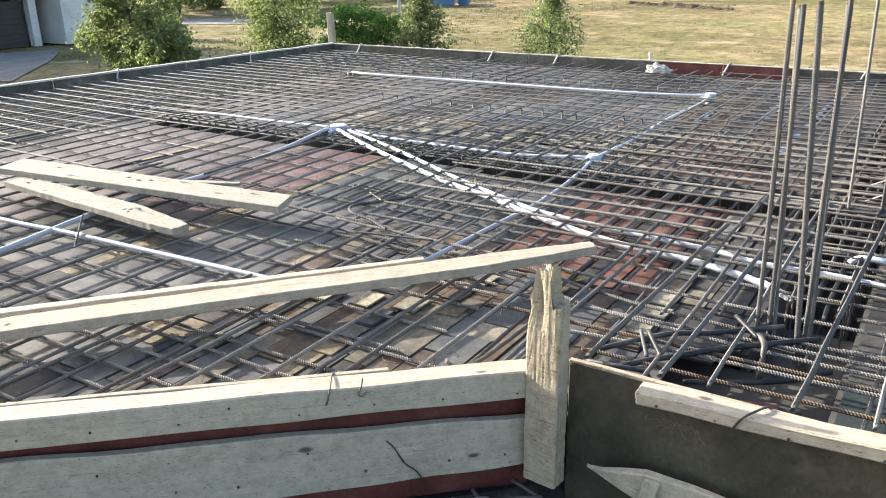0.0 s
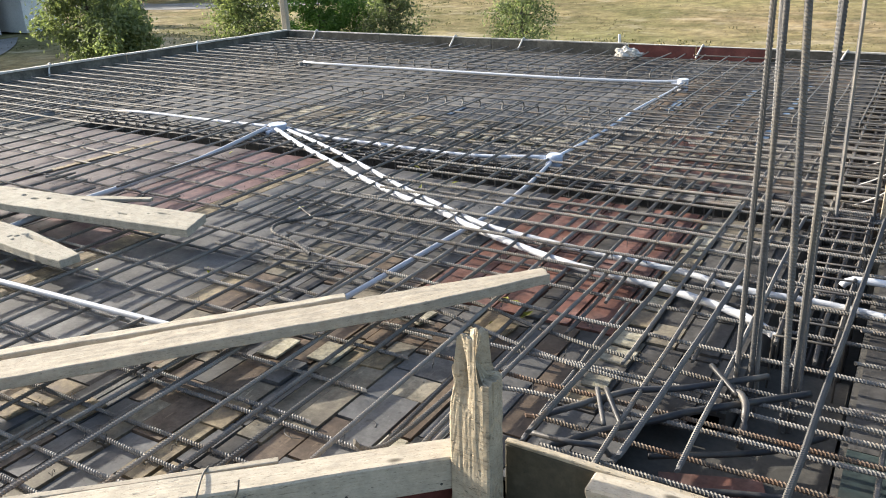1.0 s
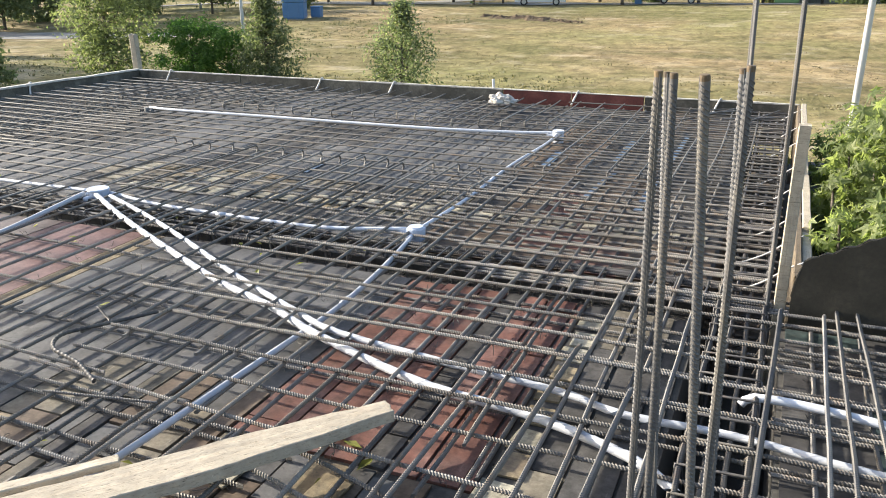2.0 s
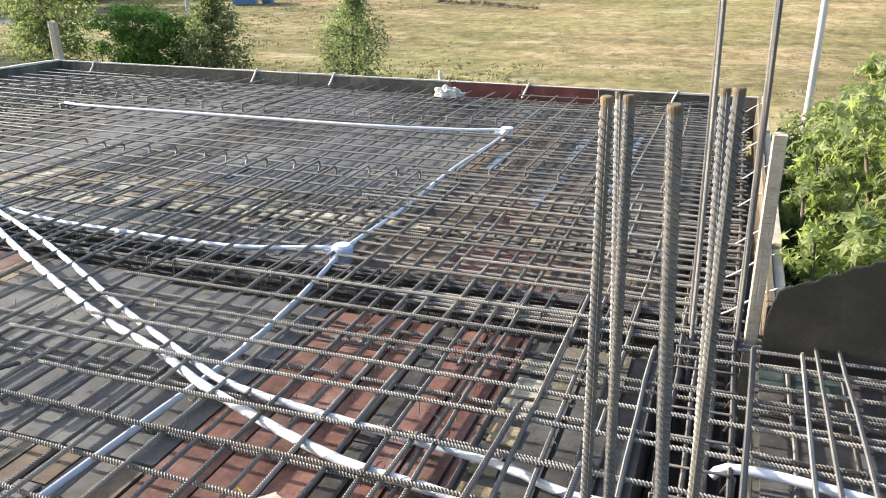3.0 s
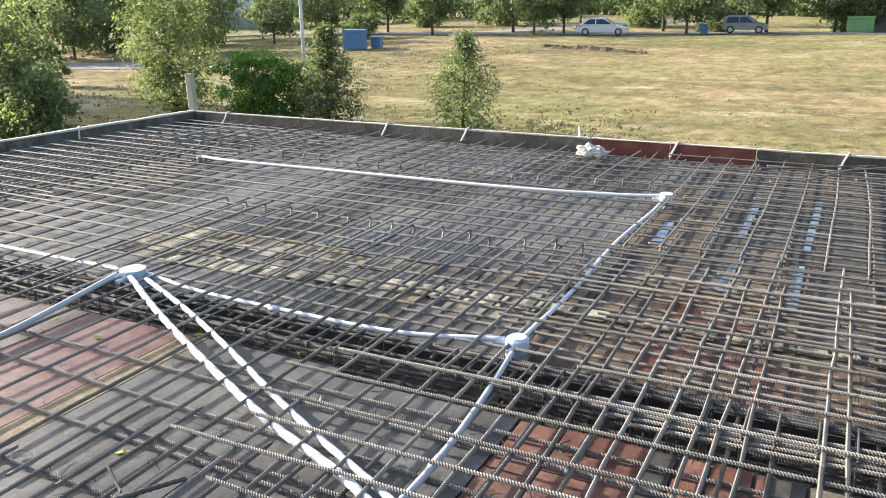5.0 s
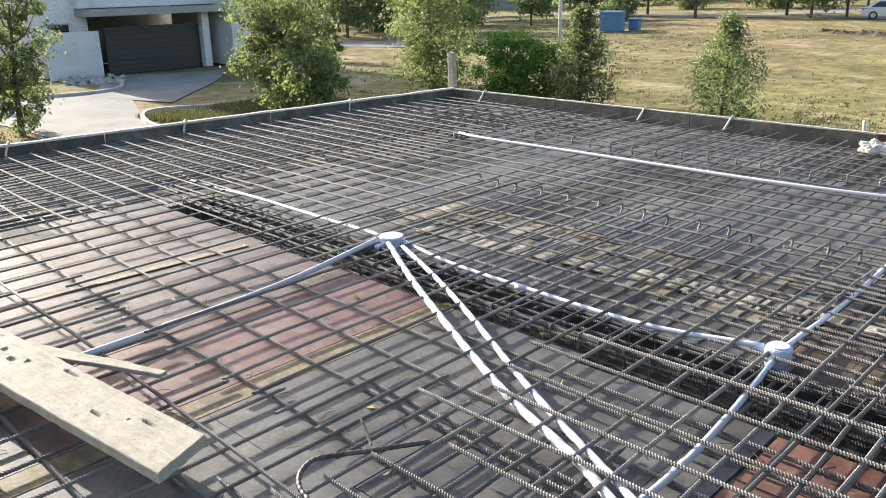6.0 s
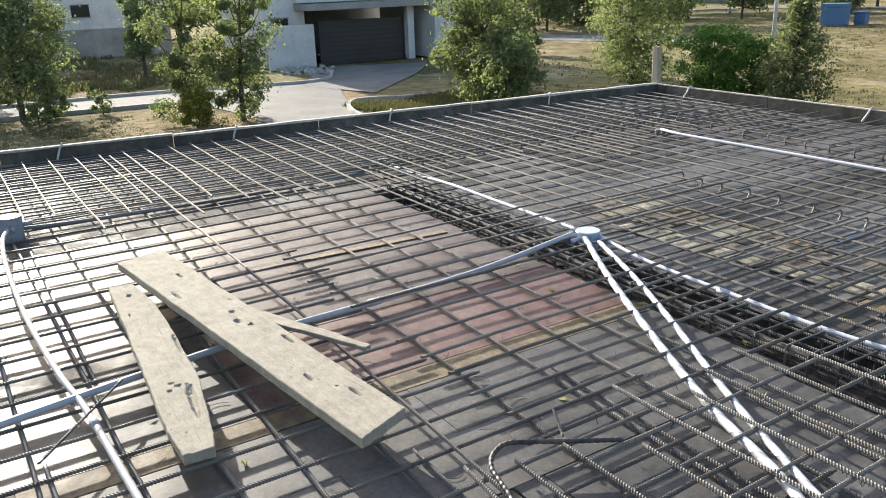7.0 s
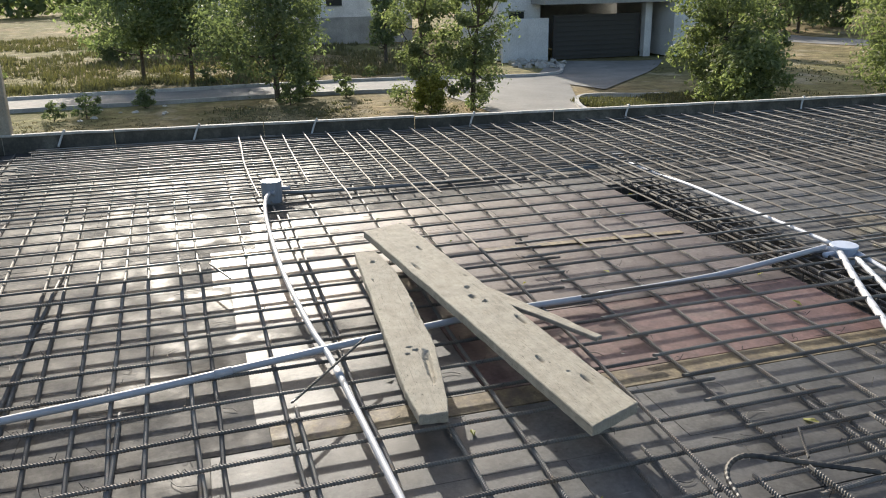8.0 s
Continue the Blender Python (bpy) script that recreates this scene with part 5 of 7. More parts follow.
# dark bent bars at the foot of the near column
def bent_bars():
    bends = [([(-0.9, 2.56, -0.06), (-0.755, 2.71, -0.03), (-0.638, 2.814, -0.02), (-0.532, 2.934, -0.02), (-0.419, 3.038, -0.02), (-0.222, 3.233, -0.03)], 0.012),
             ([(-0.95, 2.74, -0.05), (-0.88, 2.796, -0.03), (-0.732, 2.967, -0.02), (-0.579, 3.071, -0.02), (-0.359, 3.286, -0.03)], 0.011),
             ([(-0.93, 2.62, -0.03), (-0.8, 2.6, -0.01), (-0.72, 2.66, -0.04), (-0.7, 2.72, -0.12)], 0.009),
             ([(-0.46, 3.1, -0.06), (-0.42, 3.085, 0.0), (-0.386, 3.033, 0.0), (-0.375, 2.98, -0.02), (-0.372, 2.93, -0.1)], 0.012),
             ([(-0.82, 2.9, 0.005), (-0.745, 2.758, -0.03)], 0.008), ([(-0.79, 2.9, 0.01), (-0.692, 2.764, -0.02)], 0.009),
             ([(-0.53, 3.2, 0.012), (-0.414, 3.064, 0.0)], 0.009), ([(-0.6, 2.75, -0.09), (-0.3, 2.95, -0.1), (-0.15, 3.1, -0.09)], 0.01),
             ([(-0.7, 2.55, -0.12), (-0.45, 2.72, -0.14), (-0.2, 2.8, -0.13)], 0.01)]
    for k, (pts, r) in enumerate(bends):
        line = smooth_line(pts, 0.02)
        ob = link_tube("bent_bar", [tube_data(line, r, 9)], M_BAR_COL if r < 0.0085 else M_BAR_DARK)
        tagged(ob, "dark bent steel bar round the column foot", "reinforcement bar", group="bent column bars")


bent_bars()


# ---- conduits and boxes ----
def conduit(label, points, r, material=M_PVC, couplers=(), wrap=False):
    root = new("conduit")
    tagged(root, label, "conduit", group="electrical conduits")
    line = smooth_line(points, 0.05)
    v = tube_data(line, r, 10)
    link_tube("pipe", [v], material, root)
    d = np.concatenate([[0], np.cumsum(np.linalg.norm(np.diff(line, axis=0), axis=1))])
    for s in couplers:
        p = np.column_stack([np.interp([s - 0.035, s + 0.035], d, line[:, k]) for k in range(3)])
        link_tube("coupler", [tube_data(np.vstack([p[0], p.mean(0), p[1]]), r * 1.22, 10)], material, root)
    if wrap:
        s = np.arange(0, d[-1], 0.006)
        mid = np.column_stack([np.interp(s, d, line[:, k]) for k in range(3)])
        tan = np.gradient(mid, axis=0)
        tan /= np.linalg.norm(tan, axis=1)[:, None]
        side = np.cross(tan, (0, 0, 1))
        up = np.cross(side, tan)
        pieces = []
        for start in (0.0,):
            ang = s / 0.125 * 2 * math.pi + start
            rad = r * 1.04
            ring = lambda off: mid + tan * off + rad * (side * np.cos(ang)[:, None] + up * np.sin(ang)[:, None])
            A, B = ring(-0.044), ring(0.044)
            n = len(s)
            vv = np.vstack([A, B])
            i = np.arange(n - 1)
            q = np.stack([i, i + 1, i + n + 1, i + n], -1)
            pieces.append((vv, q, np.zeros((0, 3), int)))
        link_tube("tape_spiral", pieces, M_TAPE, root)
    return root


conduit("white plastic conduit between two junction boxes", [(-4.38, 5.51, -0.016), (-3.93, 5.45, -0.036), (-3.35, 5.42, -0.036), (-2.67, 5.42, -0.036), (-2.15, 5.52, -0.016)], 0.0125, M_PVC, (1.0,))
conduit("white plastic conduit running to the far box", [(-2.08, 5.59, -0.016), (-2.08, 6.34, -0.038), (-2.1, 7.3, -0.038), (-2.06, 8.16, -0.036), (-2.04, 8.45, -0.006)], 0.0125, M_PVC, (1.3,))
conduit("long white plastic conduit lying across the far mat", [(-6.56, 8.37, -0.016), (-6.13, 8.27, -0.006), (-4.94, 8.27, -0.002), (-3.28, 8.29, -0.002), (-2.42, 8.41, -0.006), (-2.06, 8.49, 0.002)], 0.0135, M_PVC)
conduit("white plastic conduit running from the box to the slab edge", [(-4.54, 5.49, -0.016), (-5.35, 5.54, -0.036), (-6.05, 5.56, -0.04), (-6.7, 5.585, -0.07), (-7.2, 5.6, -0.073)], 0.0125, M_PVC)
conduit("dusty grey-white conduit sagging over the mat", [(-4.48, 5.39, -0.004), (-4.37, 4.63, -0.036), (-4.31, 3.92, -0.036), (-4.24, 3.41, -0.016), (-4.14, 2.81, -0.012), (-4.09, 2.3, -0.036), (-4.01, 1.8, -0.046), (-3.93, 1.29, -0.046)], 0.0155, M_PVC_GREY, (1.45, 3.3))
conduit("grey-white conduit bending down from a round box", [(-6.76, 2.55, 0.004), (-6.51, 2.5, 0.014), (-6.06, 2.47, -0.004), (-5.15, 2.47, -0.016), (-4.39, 2.51, -0.021), (-4.01, 2.55, -0.024), (-3.43, 2.58, -0.026), (-2.62, 2.62, -0.031), (-2.37, 2.64, -0.036)], 0.0135, M_PVC_GREY, (2.9,))
conduit("grey conduit lying low beneath the mat", [(-6.86, 2.6, -0.026), (-6.86, 3.11, -0.046), (-6.91, 4.22, -0.068), (-6.91, 5.23, -0.046)], 0.014, M_PVC_DUSTY)
conduit("white plastic conduit from the box under the tape run", [(-2.07, 5.41, -0.026), (-2.02, 4.91, -0.044), (-1.99, 4.42, -0.046), (-2.01, 3.92, -0.046), (-2.04, 3.31, -0.046), (-2.06, 3.01, -0.046)], 0.0135, M_PVC_GREY, (0.9,))
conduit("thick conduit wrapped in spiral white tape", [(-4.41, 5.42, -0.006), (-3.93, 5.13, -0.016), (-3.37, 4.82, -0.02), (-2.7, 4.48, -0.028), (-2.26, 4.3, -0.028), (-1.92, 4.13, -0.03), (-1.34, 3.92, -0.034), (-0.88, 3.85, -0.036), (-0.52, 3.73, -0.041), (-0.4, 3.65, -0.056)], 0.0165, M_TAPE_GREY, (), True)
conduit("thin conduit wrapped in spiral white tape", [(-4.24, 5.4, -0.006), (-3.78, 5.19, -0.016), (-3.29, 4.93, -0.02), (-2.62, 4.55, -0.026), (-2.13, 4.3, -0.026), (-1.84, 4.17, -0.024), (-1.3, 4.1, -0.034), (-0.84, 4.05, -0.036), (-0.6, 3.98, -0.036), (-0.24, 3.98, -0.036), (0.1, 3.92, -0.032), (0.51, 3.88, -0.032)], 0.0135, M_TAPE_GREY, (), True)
conduit("white conduit leaving the column foot", [(-0.23, 4.22, -0.046), (-0.19, 4.23, -0.016), (-0.03, 4.23, -0.012), (0.23, 4.19, -0.012), (0.62, 4.12, -0.026)], 0.016, M_PVC)


def junction_box(label, at, r, h, material, sides=8, rz=0.0, spouts=(), cap=1.05):
    root = empty("junction_box", (at[0], at[1], 0), rz)
    tagged(root, label, "junction box", group="junction boxes")
    bm = bmesh.new()
    bmesh.ops.create_cone(bm, cap_ends=True, segments=sides, radius1=r * 0.96, radius2=r, depth=h, matrix=Matrix.Translation((0, 0, at[2] + h / 2)))
    bmesh.ops.bevel(bm, geom=[e for e in bm.edges if e.calc_face_angle(0) > 1.0], offset=0.004, segments=2, affect="EDGES")
    part("body", bm, material, root)
    bm = bmesh.new()
    bmesh.ops.create_cone(bm, cap_ends=True, segments=20, radius1=r * cap, radius2=r * cap * 0.94, depth=0.008, matrix=Matrix.Translation((0, 0, at[2] + h + 0.004)))
    part("cover", bm, material, root)
    for a in spouts:
        c, s = math.cos(radians(a)), math.sin(radians(a))
        link_tube("spout", [tube_data(np.array([(c * r * 0.8, s * r * 0.8, at[2] + h * 0.6), (c * (r + 0.03), s * (r + 0.03), at[2] + h * 0.6), (c * (r + 0.055), s * (r + 0.055), at[2] + h * 0.6)]), 0.0165, 10)], material, root)
    return root


junction_box("blue-white junction box taped at a conduit meeting", (-4.42, 5.46, -0.086), 0.072, 0.1, M_BOX, 8, 20, (0, 180, 250))
junction_box("pale blue junction box on a conduit run", (-2.085, 5.515, -0.086), 0.055, 0.09, M_BOX, 16, 0, (90, 180, 270), 0.8)
junction_box("white conduit elbow box", (-2.035, 8.47, -0.086), 0.05, 0.105, M_PVC, 14, 0, (180, 262))
junction_box("grey round junction box standing above the mat", (-6.85, 2.575, -0.086), 0.075, 0.15, M_BOX_GREY, 18, 0, (0, 92))
junction_box("grey junction box at the conduit end", (-6.6, 8.38, -0.086), 0.04, 0.055, M_PVC_DUSTY, 14, 0, (-20,))
junction_box("blue-grey junction box beside the slab edge", (-7.25, 5.6, -0.086), 0.05, 0.04, M_BOX_GREY, 12, 0, (0,))


# ---- loose timber ----
def plank(name, a, b, z_a, z_b, width, thick, material, label, wavy=0.006, profile=None, seed=1, roll=0.0, cells=(60, 8), dents=(), skew=0.0):
    """A plank lying from a to b (middle line); profile(f) gives (left, right) half widths as shares."""
    a3, b3 = Vector((*a, z_a)), Vector((*b, z_b))
    L = (b3 - a3).length
    bm = bmesh.new()
    nx, ny = cells
    rs = random.Random(seed)
    off = rs.uniform(0, 40)
    g = {}
    for side in (0, 1):
        for i in range(nx + 1):
            f = i / nx
            l, r = profile(f) if profile else (1.0, 1.0)
            for k in range(ny + 1):
                t = k / ny * 2 - 1
                x = (f - 0.5) * L
                y = t * width / 2 * (r if t > 0 else l)
                edge = abs(t) == 1
                y += wavy * (noise.noise((x * 5 + off, t * 3, 1)) + 0.5 * noise.noise((x * 22, t * 5 + off, 2))) * (1.2 if edge else 0.3)
                z = (side - 0.5) * thick + 0.0016 * noise.noise((x * 12 + off, y * 40, side)) + 0.004 * noise.noise((x * 1.5 + off, 0, 4))
                if side:
                    for df, dt, rx, ry in dents:
                        q = ((f - df) * L / rx) ** 2 + ((t - dt) * width / 2 / ry) ** 2 + 0.5 * noise.noise((x * 60, y * 60, off))
                        z -= 0.016 * max(0.0, min(1.0, 1.6 - 1.3 * q))
                if i in (0, nx):
                    x += wavy * 1.4 * noise.noise((y * 40 + off, side * 2.0, i))
                g[side, i, k] = bm.verts.new((x + skew * t, y, z))
    for i in range(nx):
        for k in range(ny):
            bm.faces.new((g[0, i, k], g[0, i, k + 1], g[0, i + 1, k + 1], g[0, i + 1, k]))
            bm.faces.new((g[1, i, k], g[1, i + 1, k], g[1, i + 1, k + 1], g[1, i, k + 1]))
        for k in (0, ny):
            q = (g[0, i, k], g[0, i + 1, k], g[1, i + 1, k], g[1, i, k])
            bm.faces.new(q if k == 0 else q[::-1])
    for k in range(ny):
        for i in (0, nx):
            q = (g[0, i, k], g[1, i, k], g[1, i, k + 1], g[0, i, k + 1])
            bm.faces.new(q if i == 0 else q[::-1])
    bm.normal_update()
    bmesh.ops.bevel(bm, geom=[e for e in bm.edges if len(e.link_faces) == 2 and e.calc_face_angle() > 1.0], offset=0.003, segments=1, affect="EDGES")
    d = (b3 - a3).normalized()
    yaw, pitch = math.degrees(math.atan2(d.y, d.x)), -math.degrees(math.asin(d.z))
    mid = (a3 + b3) / 2
    ob = part(name, bm, material, matrix=pose(mid.x, mid.y, mid.z, roll, pitch, yaw))
    return tagged(ob, label, "plank", group="loose planks")


plank("plank", (-5.4, 3.089), (-3.09, 3.35), 0.068, 0.062, 0.245, 0.042, M_WOOD, "wide weathered cement-dusted plank lying on the steel mat", 0.0025, lambda f: (1.09 - 0.18 * f, 1.09 - 0.18 * f), skew=-0.033, seed=3, cells=(260, 26), dents=[(0.47, 0.25, 0.013, 0.01), (0.515, 0.05, 0.02, 0.012), (0.55, 0.3, 0.012, 0.009), (0.8, -0.25, 0.035, 0.004), (0.2, 0.3, 0.03, 0.004), (0.9, 0.4, 0.04, 0.004), (0.86, 0.12, 0.006, 0.005), (0.3, -0.6, 0.06, 0.003), (0.66, 0.7, 0.05, 0.003)])
plank("plank", (-5.1, 2.917), (-3.335, 2.792), 0.03, 0.03, 0.2, 0.04, M_WOOD, "narrower weathered plank with a gnawed broken edge", 0.004, lambda f: (float(np.interp(f, (0, 0.3, 0.9, 1), (0.6, 0.58, 0.64, 0.46))), float(np.interp(f, (0, 0.06, 0.2, 0.4, 0.7, 0.8, 0.88, 0.95, 1), (0.5, 0.75, 1.12, 1.2, 1.2, 1.02, 0.86, 0.72, 0.52)))), seed=5, cells=(240, 24), dents=[(0.72, 0.3, 0.009, 0.008), (0.735, -0.05, 0.008, 0.007), (0.7, 0.12, 0.006, 0.006), (0.8, 0.6, 0.14, 0.012), (0.25, -0.3, 0.03, 0.004), (0.1, 0.2, 0.02, 0.012), (0.5, 0.9, 0.1, 0.006)])
plank("timber_splinter", (-4.75, 3.22), (-3.735, 3.615), 0.022, 0.028, 0.085, 0.02, M_WOOD, "thin split timber offcut beneath the wide plank", 0.008, lambda f: (1.0 - 0.75 * f ** 2, 1.0 - 0.35 * f), seed=8)
plank("long_batten", (-3.155, 1.32), (-1.28, 3.56), 0.045, 0.05, 0.142, 0.044, M_WOOD_PALE, "long pale batten with a tapered tip lying across the mat", 0.005, lambda f: (1 - 0.75 * max(0, f - 0.82) / 0.18, 1 - 0.2 * max(0, f - 0.82) / 0.18), seed=9, roll=0, cells=(240, 14), dents=[(0.2, 0.2, 0.05, 0.002), (0.47, 0.1, 0.07, 0.002), (0.66, 0.35, 0.01, 0.004), (0.12, -0.1, 0.012, 0.004)])
plank("timber_splinter", (-3.13, 1.6), (-1.9, 3.0), 0.05, 0.058, 0.055, 0.022, M_WOOD_PALE, "split strip lying beside the long batten", 0.006, lambda f: (1 - 0.5 * f, 1.0), seed=12, cells=(40, 3))


def crumpled_bag():
    bm = bmesh.new()
    bmesh.ops.create_icosphere(bm, subdivisions=4, radius=1.0)
    for v in bm.verts:
        n = v.co.normalized()
        k = 1 + 0.45 * noise.noise(n * 2.1) + 0.4 * abs(noise.noise(n * 3.7)) - 0.3 * abs(noise.noise(n * 7.0)) - 0.1 * abs(noise.noise(n * 15.0))
        v.co = Vector((n.x * 0.17 * k, n.y * 0.1 * k, max(-0.02, n.z * 0.085 * k * (1.2 - 0.5 * n.x))))
    ob = part("plastic_bag", bm, M_BAG, smooth=False, matrix=pose(-3.03, 9.85, 0.02, 0, 0, 8) @ Matrix.Scale(0.8, 4))
    tagged(ob, "crumpled white plastic bag lying on the steel mat", "bag")


crumpled_bag()


# ---- deck plates, piece by piece ----
deck_root = new("floor")
tagged(deck_root, "patchwork of oiled steel and plywood shuttering plates", "shuttering deck", kind="structure")


def plate_material(cx, cy, r):
    if -4.33 < cx < -3.66 and 3.1 < cy < 5.1:
        return M_PLATE_ROSE
    if -3.665 < cx < -3.52 and 2.4 < cy < 5.1:
        return M_OCHRE
    if -6.1 < cx < -4.33 and 2.7 < cy < 5.1:
        return M_PLATE_PINK
    if -1.87 < cx < -0.955 and 3.44 < cy < 5.1:
        return M_PLATE_DARK if -1.35 < cx < -1.25 else M_PLATE_RED
    if -1.55 < cx < -0.55 and 5.15 < cy < 6.05:
        return M_PLATE_RED if r < 0.5 else M_PLATE_BROWN
    if -2.75 < cx < -0.9 and 0.5 < cy <= 3.75:
        return M_PLATE_TAN if r < 0.2 else M_OCHRE if r < 0.24 else M_YELLOW if r < 0.28 else M_PLATE_BROWN if r < 0.62 else M_PLATE if r < 0.92 else M_PLATE_DARK
    if -5.2 < cx < -2.1 and 5.85 < cy < 6.75:
        return M_YELLOW if r < 0.2 else M_PLATE_TAN if r < 0.5 else M_OCHRE if r < 0.58 else M_PLATE_DARK if r < 0.75 else M_PLATE
    if -0.955 <= cx < -0.47 and 2.9 < cy < 5.1:
        return M_PLATE_TAN if r < 0.15 else M_PLATE_DARK
    if -2.1 < cx < -0.47 and 5.3 < cy < 6.9:
        return M_PLATE_BROWN if r < 0.6 else M_PLATE_RED if r < 0.66 else M_PLATE_DARK
    if -2.1 < cx < -0.47 and cy >= 6.9:
        return M_PLATE_BROWN if r < 0.35 else M_PLATE_DARK
    if cx > -0.1 and cy < 2.85 and r < 0.22:
        return M_PLATE_RED
    if cx > -0.1:
        return M_PLATE_GREEN if r < 0.4 else M_PLATE_DARK
    if cx < -4.2 and cy < 3.4:
        return M_PLATE_TAN if r < 0.04 else M_PLATE_DUST
    if cx < -6.7:
        return M_PLATE_DARK if r < 0.5 else M_PLATE_MATT
    if cx < -2.75 and cy < 2.35:
        return M_PLATE_DUST
    if cx < -5.5:
        return M_PLATE_DUST if r < 0.6 else M_PLATE
    if cy > 5.2:
        return M_PLATE_DARK if r < 0.15 else M_PLATE
    return M_PLATE


def lay_plates():
    rp = random.Random(23)
    # bays: extent, piece width and length, and how uneven the pieces lie
    bays = [(-9.9, -4.33, 0.3, 5.065, 0.61, 1.22, 0), (-4.325, -3.665, 0.3, 3.1, 0.66, 1.22, 0), (-4.325, -3.665, 3.105, 5.065, 0.66, 1.6, 0), (-3.66, -3.525, 0.3, 5.065, 0.135, 1.0, 0), (-3.52, -2.75, 0.3, 5.065, 0.385, 1.22, 0), (-2.745, -1.87, 0.6, 3.75, 0.13, 0.3, 1), (-1.865, -0.47, 0.6, 3.435, 0.13, 0.3, 1), (-2.745, -1.87, 3.755, 4.99, 0.23, 0.92, 0), (-1.865, -1.35, 3.44, 4.99, 0.255, 0.7, 2), (-1.345, -1.255, 3.44, 4.99, 0.09, 0.6, 2), (-1.25, -0.955, 3.44, 4.99, 0.145, 0.7, 2), (-0.95, -0.47, 3.44, 4.99, 0.16, 0.6, 2), (-9.5, -5.2, 5.44, 10.34, 0.6, 1.22, 0), (-5.195, -2.1, 5.44, 5.9, 0.6, 1.22, 0), (-5.195, -2.1, 5.905, 6.6, 0.24, 0.14, 1), (-5.195, -2.1, 6.605, 10.34, 0.6, 1.22, 0), (-2.095, -0.47, 5.4, 10.34, 0.25, 0.95, 0), (-9.6, -6.45, 5.07, 5.435, 0.6, 0.92, 0), (-0.09, 2.3, 2.46, 5.05, 0.3, 0.92, 0)]
    for x0, x1, y0, y1, pw, pl, uneven in bays:
        x = x0
        while x < x1 - 0.02:
            w = pw * (rp.choice((1.0, 1.0, 1.0, 0.75)) if x1 - x0 > 1.5 * pw else 1.01) * (rp.uniform(0.6, 1.2) if uneven == 1 else 1.0)
            w = min(w, x1 - x)
            y = y0 - rp.uniform(0, 0.8)
            while y < y1 - 0.02:
                l = pl * (rp.uniform(0.45, 1.7) if uneven else rp.choice((1.0, 1.0, 0.67, 1.33)))
                a, b = max(y, y0), min(y + l, y1)
                y += l
                if b - a < 0.04:
                    continue
                g = rp.uniform(0.001, 0.008) if uneven == 1 else rp.uniform(0.003, 0.009) if uneven else rp.uniform(0.0004, 0.0016)
                poly = clip_slab([(x + g, a + g), (x + w - g, a + g), (x + w - g, b - g), (x + g, b - g)])
                if x + w > -1.0:
                    poly = clip_half(poly, 0, -1, -2.455)
                if len(poly) < 3:
                    continue
                cx, cy = sum(p[0] for p in poly) / len(poly), sum(p[1] for p in poly) / len(poly)
                if cy < near_y(cx) - 0.02 or (-0.72 < cx < -0.45 and cy < 3.1):
                    continue
                bm = bmesh.new()
                dz = rp.uniform(-0.004, 0.005) if uneven else rp.uniform(-0.001, 0.001)
                prism(poly, DECK - 0.011 + dz * 0.2, DECK + dz, bm)
                part("plate", bm, plate_material(cx, cy, rp.random()), deck_root)
            x += w


lay_plates()


def timber_blocks():
    rp = random.Random(31)
    x = -4.6
    while x < -0.55:
        w = rp.uniform(0.1, 0.22)
        if rp.random() < 0.93:
            bm = box_bm(w, 0.16 * rp.uniform(0.8, 1.1), 0.009, (0, 0, 0), 0.002)
            ob = part("timber_block", bm, M_YELLOW, matrix=pose(x + w / 2, 6.135 + 0.11 * min(0.0, x + 2.5) + rp.uniform(-0.02, 0.02), DECK + 0.005, 0, 0, rp.uniform(-4, 4)))
            tagged(ob, "cream-yellow timber packing block between plates", "timber block", group="packing blocks")
        x += w + rp.uniform(0.012, 0.05)


timber_blocks()


def scattered_blocks():
    rp = random.Random(37)
    row = [(-0.885, 2.95 + 0.165 * k) for k in range(12)]
    spots = row + [(-1.2 - 0.17 * k, 3.32 - 0.03 * k) for k in range(5)] + [(-1.45 - 0.2 * k, 2.9 - 0.05 * k) for k in range(6)] + [(-1.9 - 0.23 * k, 2.3 - 0.1 * k) for k in range(4)] + [(-2.6, 3.3), (-2.75, 2.9), (-3.0, 2.2), (-3.1, 1.9), (-3.3, 1.5)]
    for x, y in spots:
        if ((x, y) not in row and rp.random() < 0.25) or y < near_y(x) + 0.12:
            continue
        bm = box_bm(rp.uniform(0.09, 0.12), rp.uniform(0.1, 0.15), 0.009, (0, 0, 0), 0.002)
        ob = part("timber_block", bm, rp.choice((M_YELLOW, M_YELLOW, M_OCHRE)), matrix=pose(x + rp.uniform(-0.01, 0.01), y + rp.uniform(-0.01, 0.01), DECK + 0.003, 0, 0, rp.uniform(-6, 6)))
        tagged(ob, "cream-yellow timber packing block between plates", "timber block", group="packing blocks")


scattered_blocks()


def blue_strips():
    for x, y, l, w in ((-1.41, 7.9, 0.9, 0.05), (-1.37, 6.75, 0.8, 0.05), (-0.99, 7.7, 1.4, 0.05), (-1.01, 6.6, 0.8, 0.055), (-1.91, 7.55, 0.55, 0.07), (-3.6, 6.7, 0.35, 0.07)):
        bm = box_bm(w, l, 0.004, (0, 0, 0), 0.001)
        ob = part("blue_strip", bm, M_BLUE, matrix=pose(x, y + l / 2, DECK + 0.004, 0, 0, random.Random(int(x * 100)).uniform(-4, 4)))
        tagged(ob, "torn strip of faded blue plastic on the deck", "plastic strip", group="blue strips")


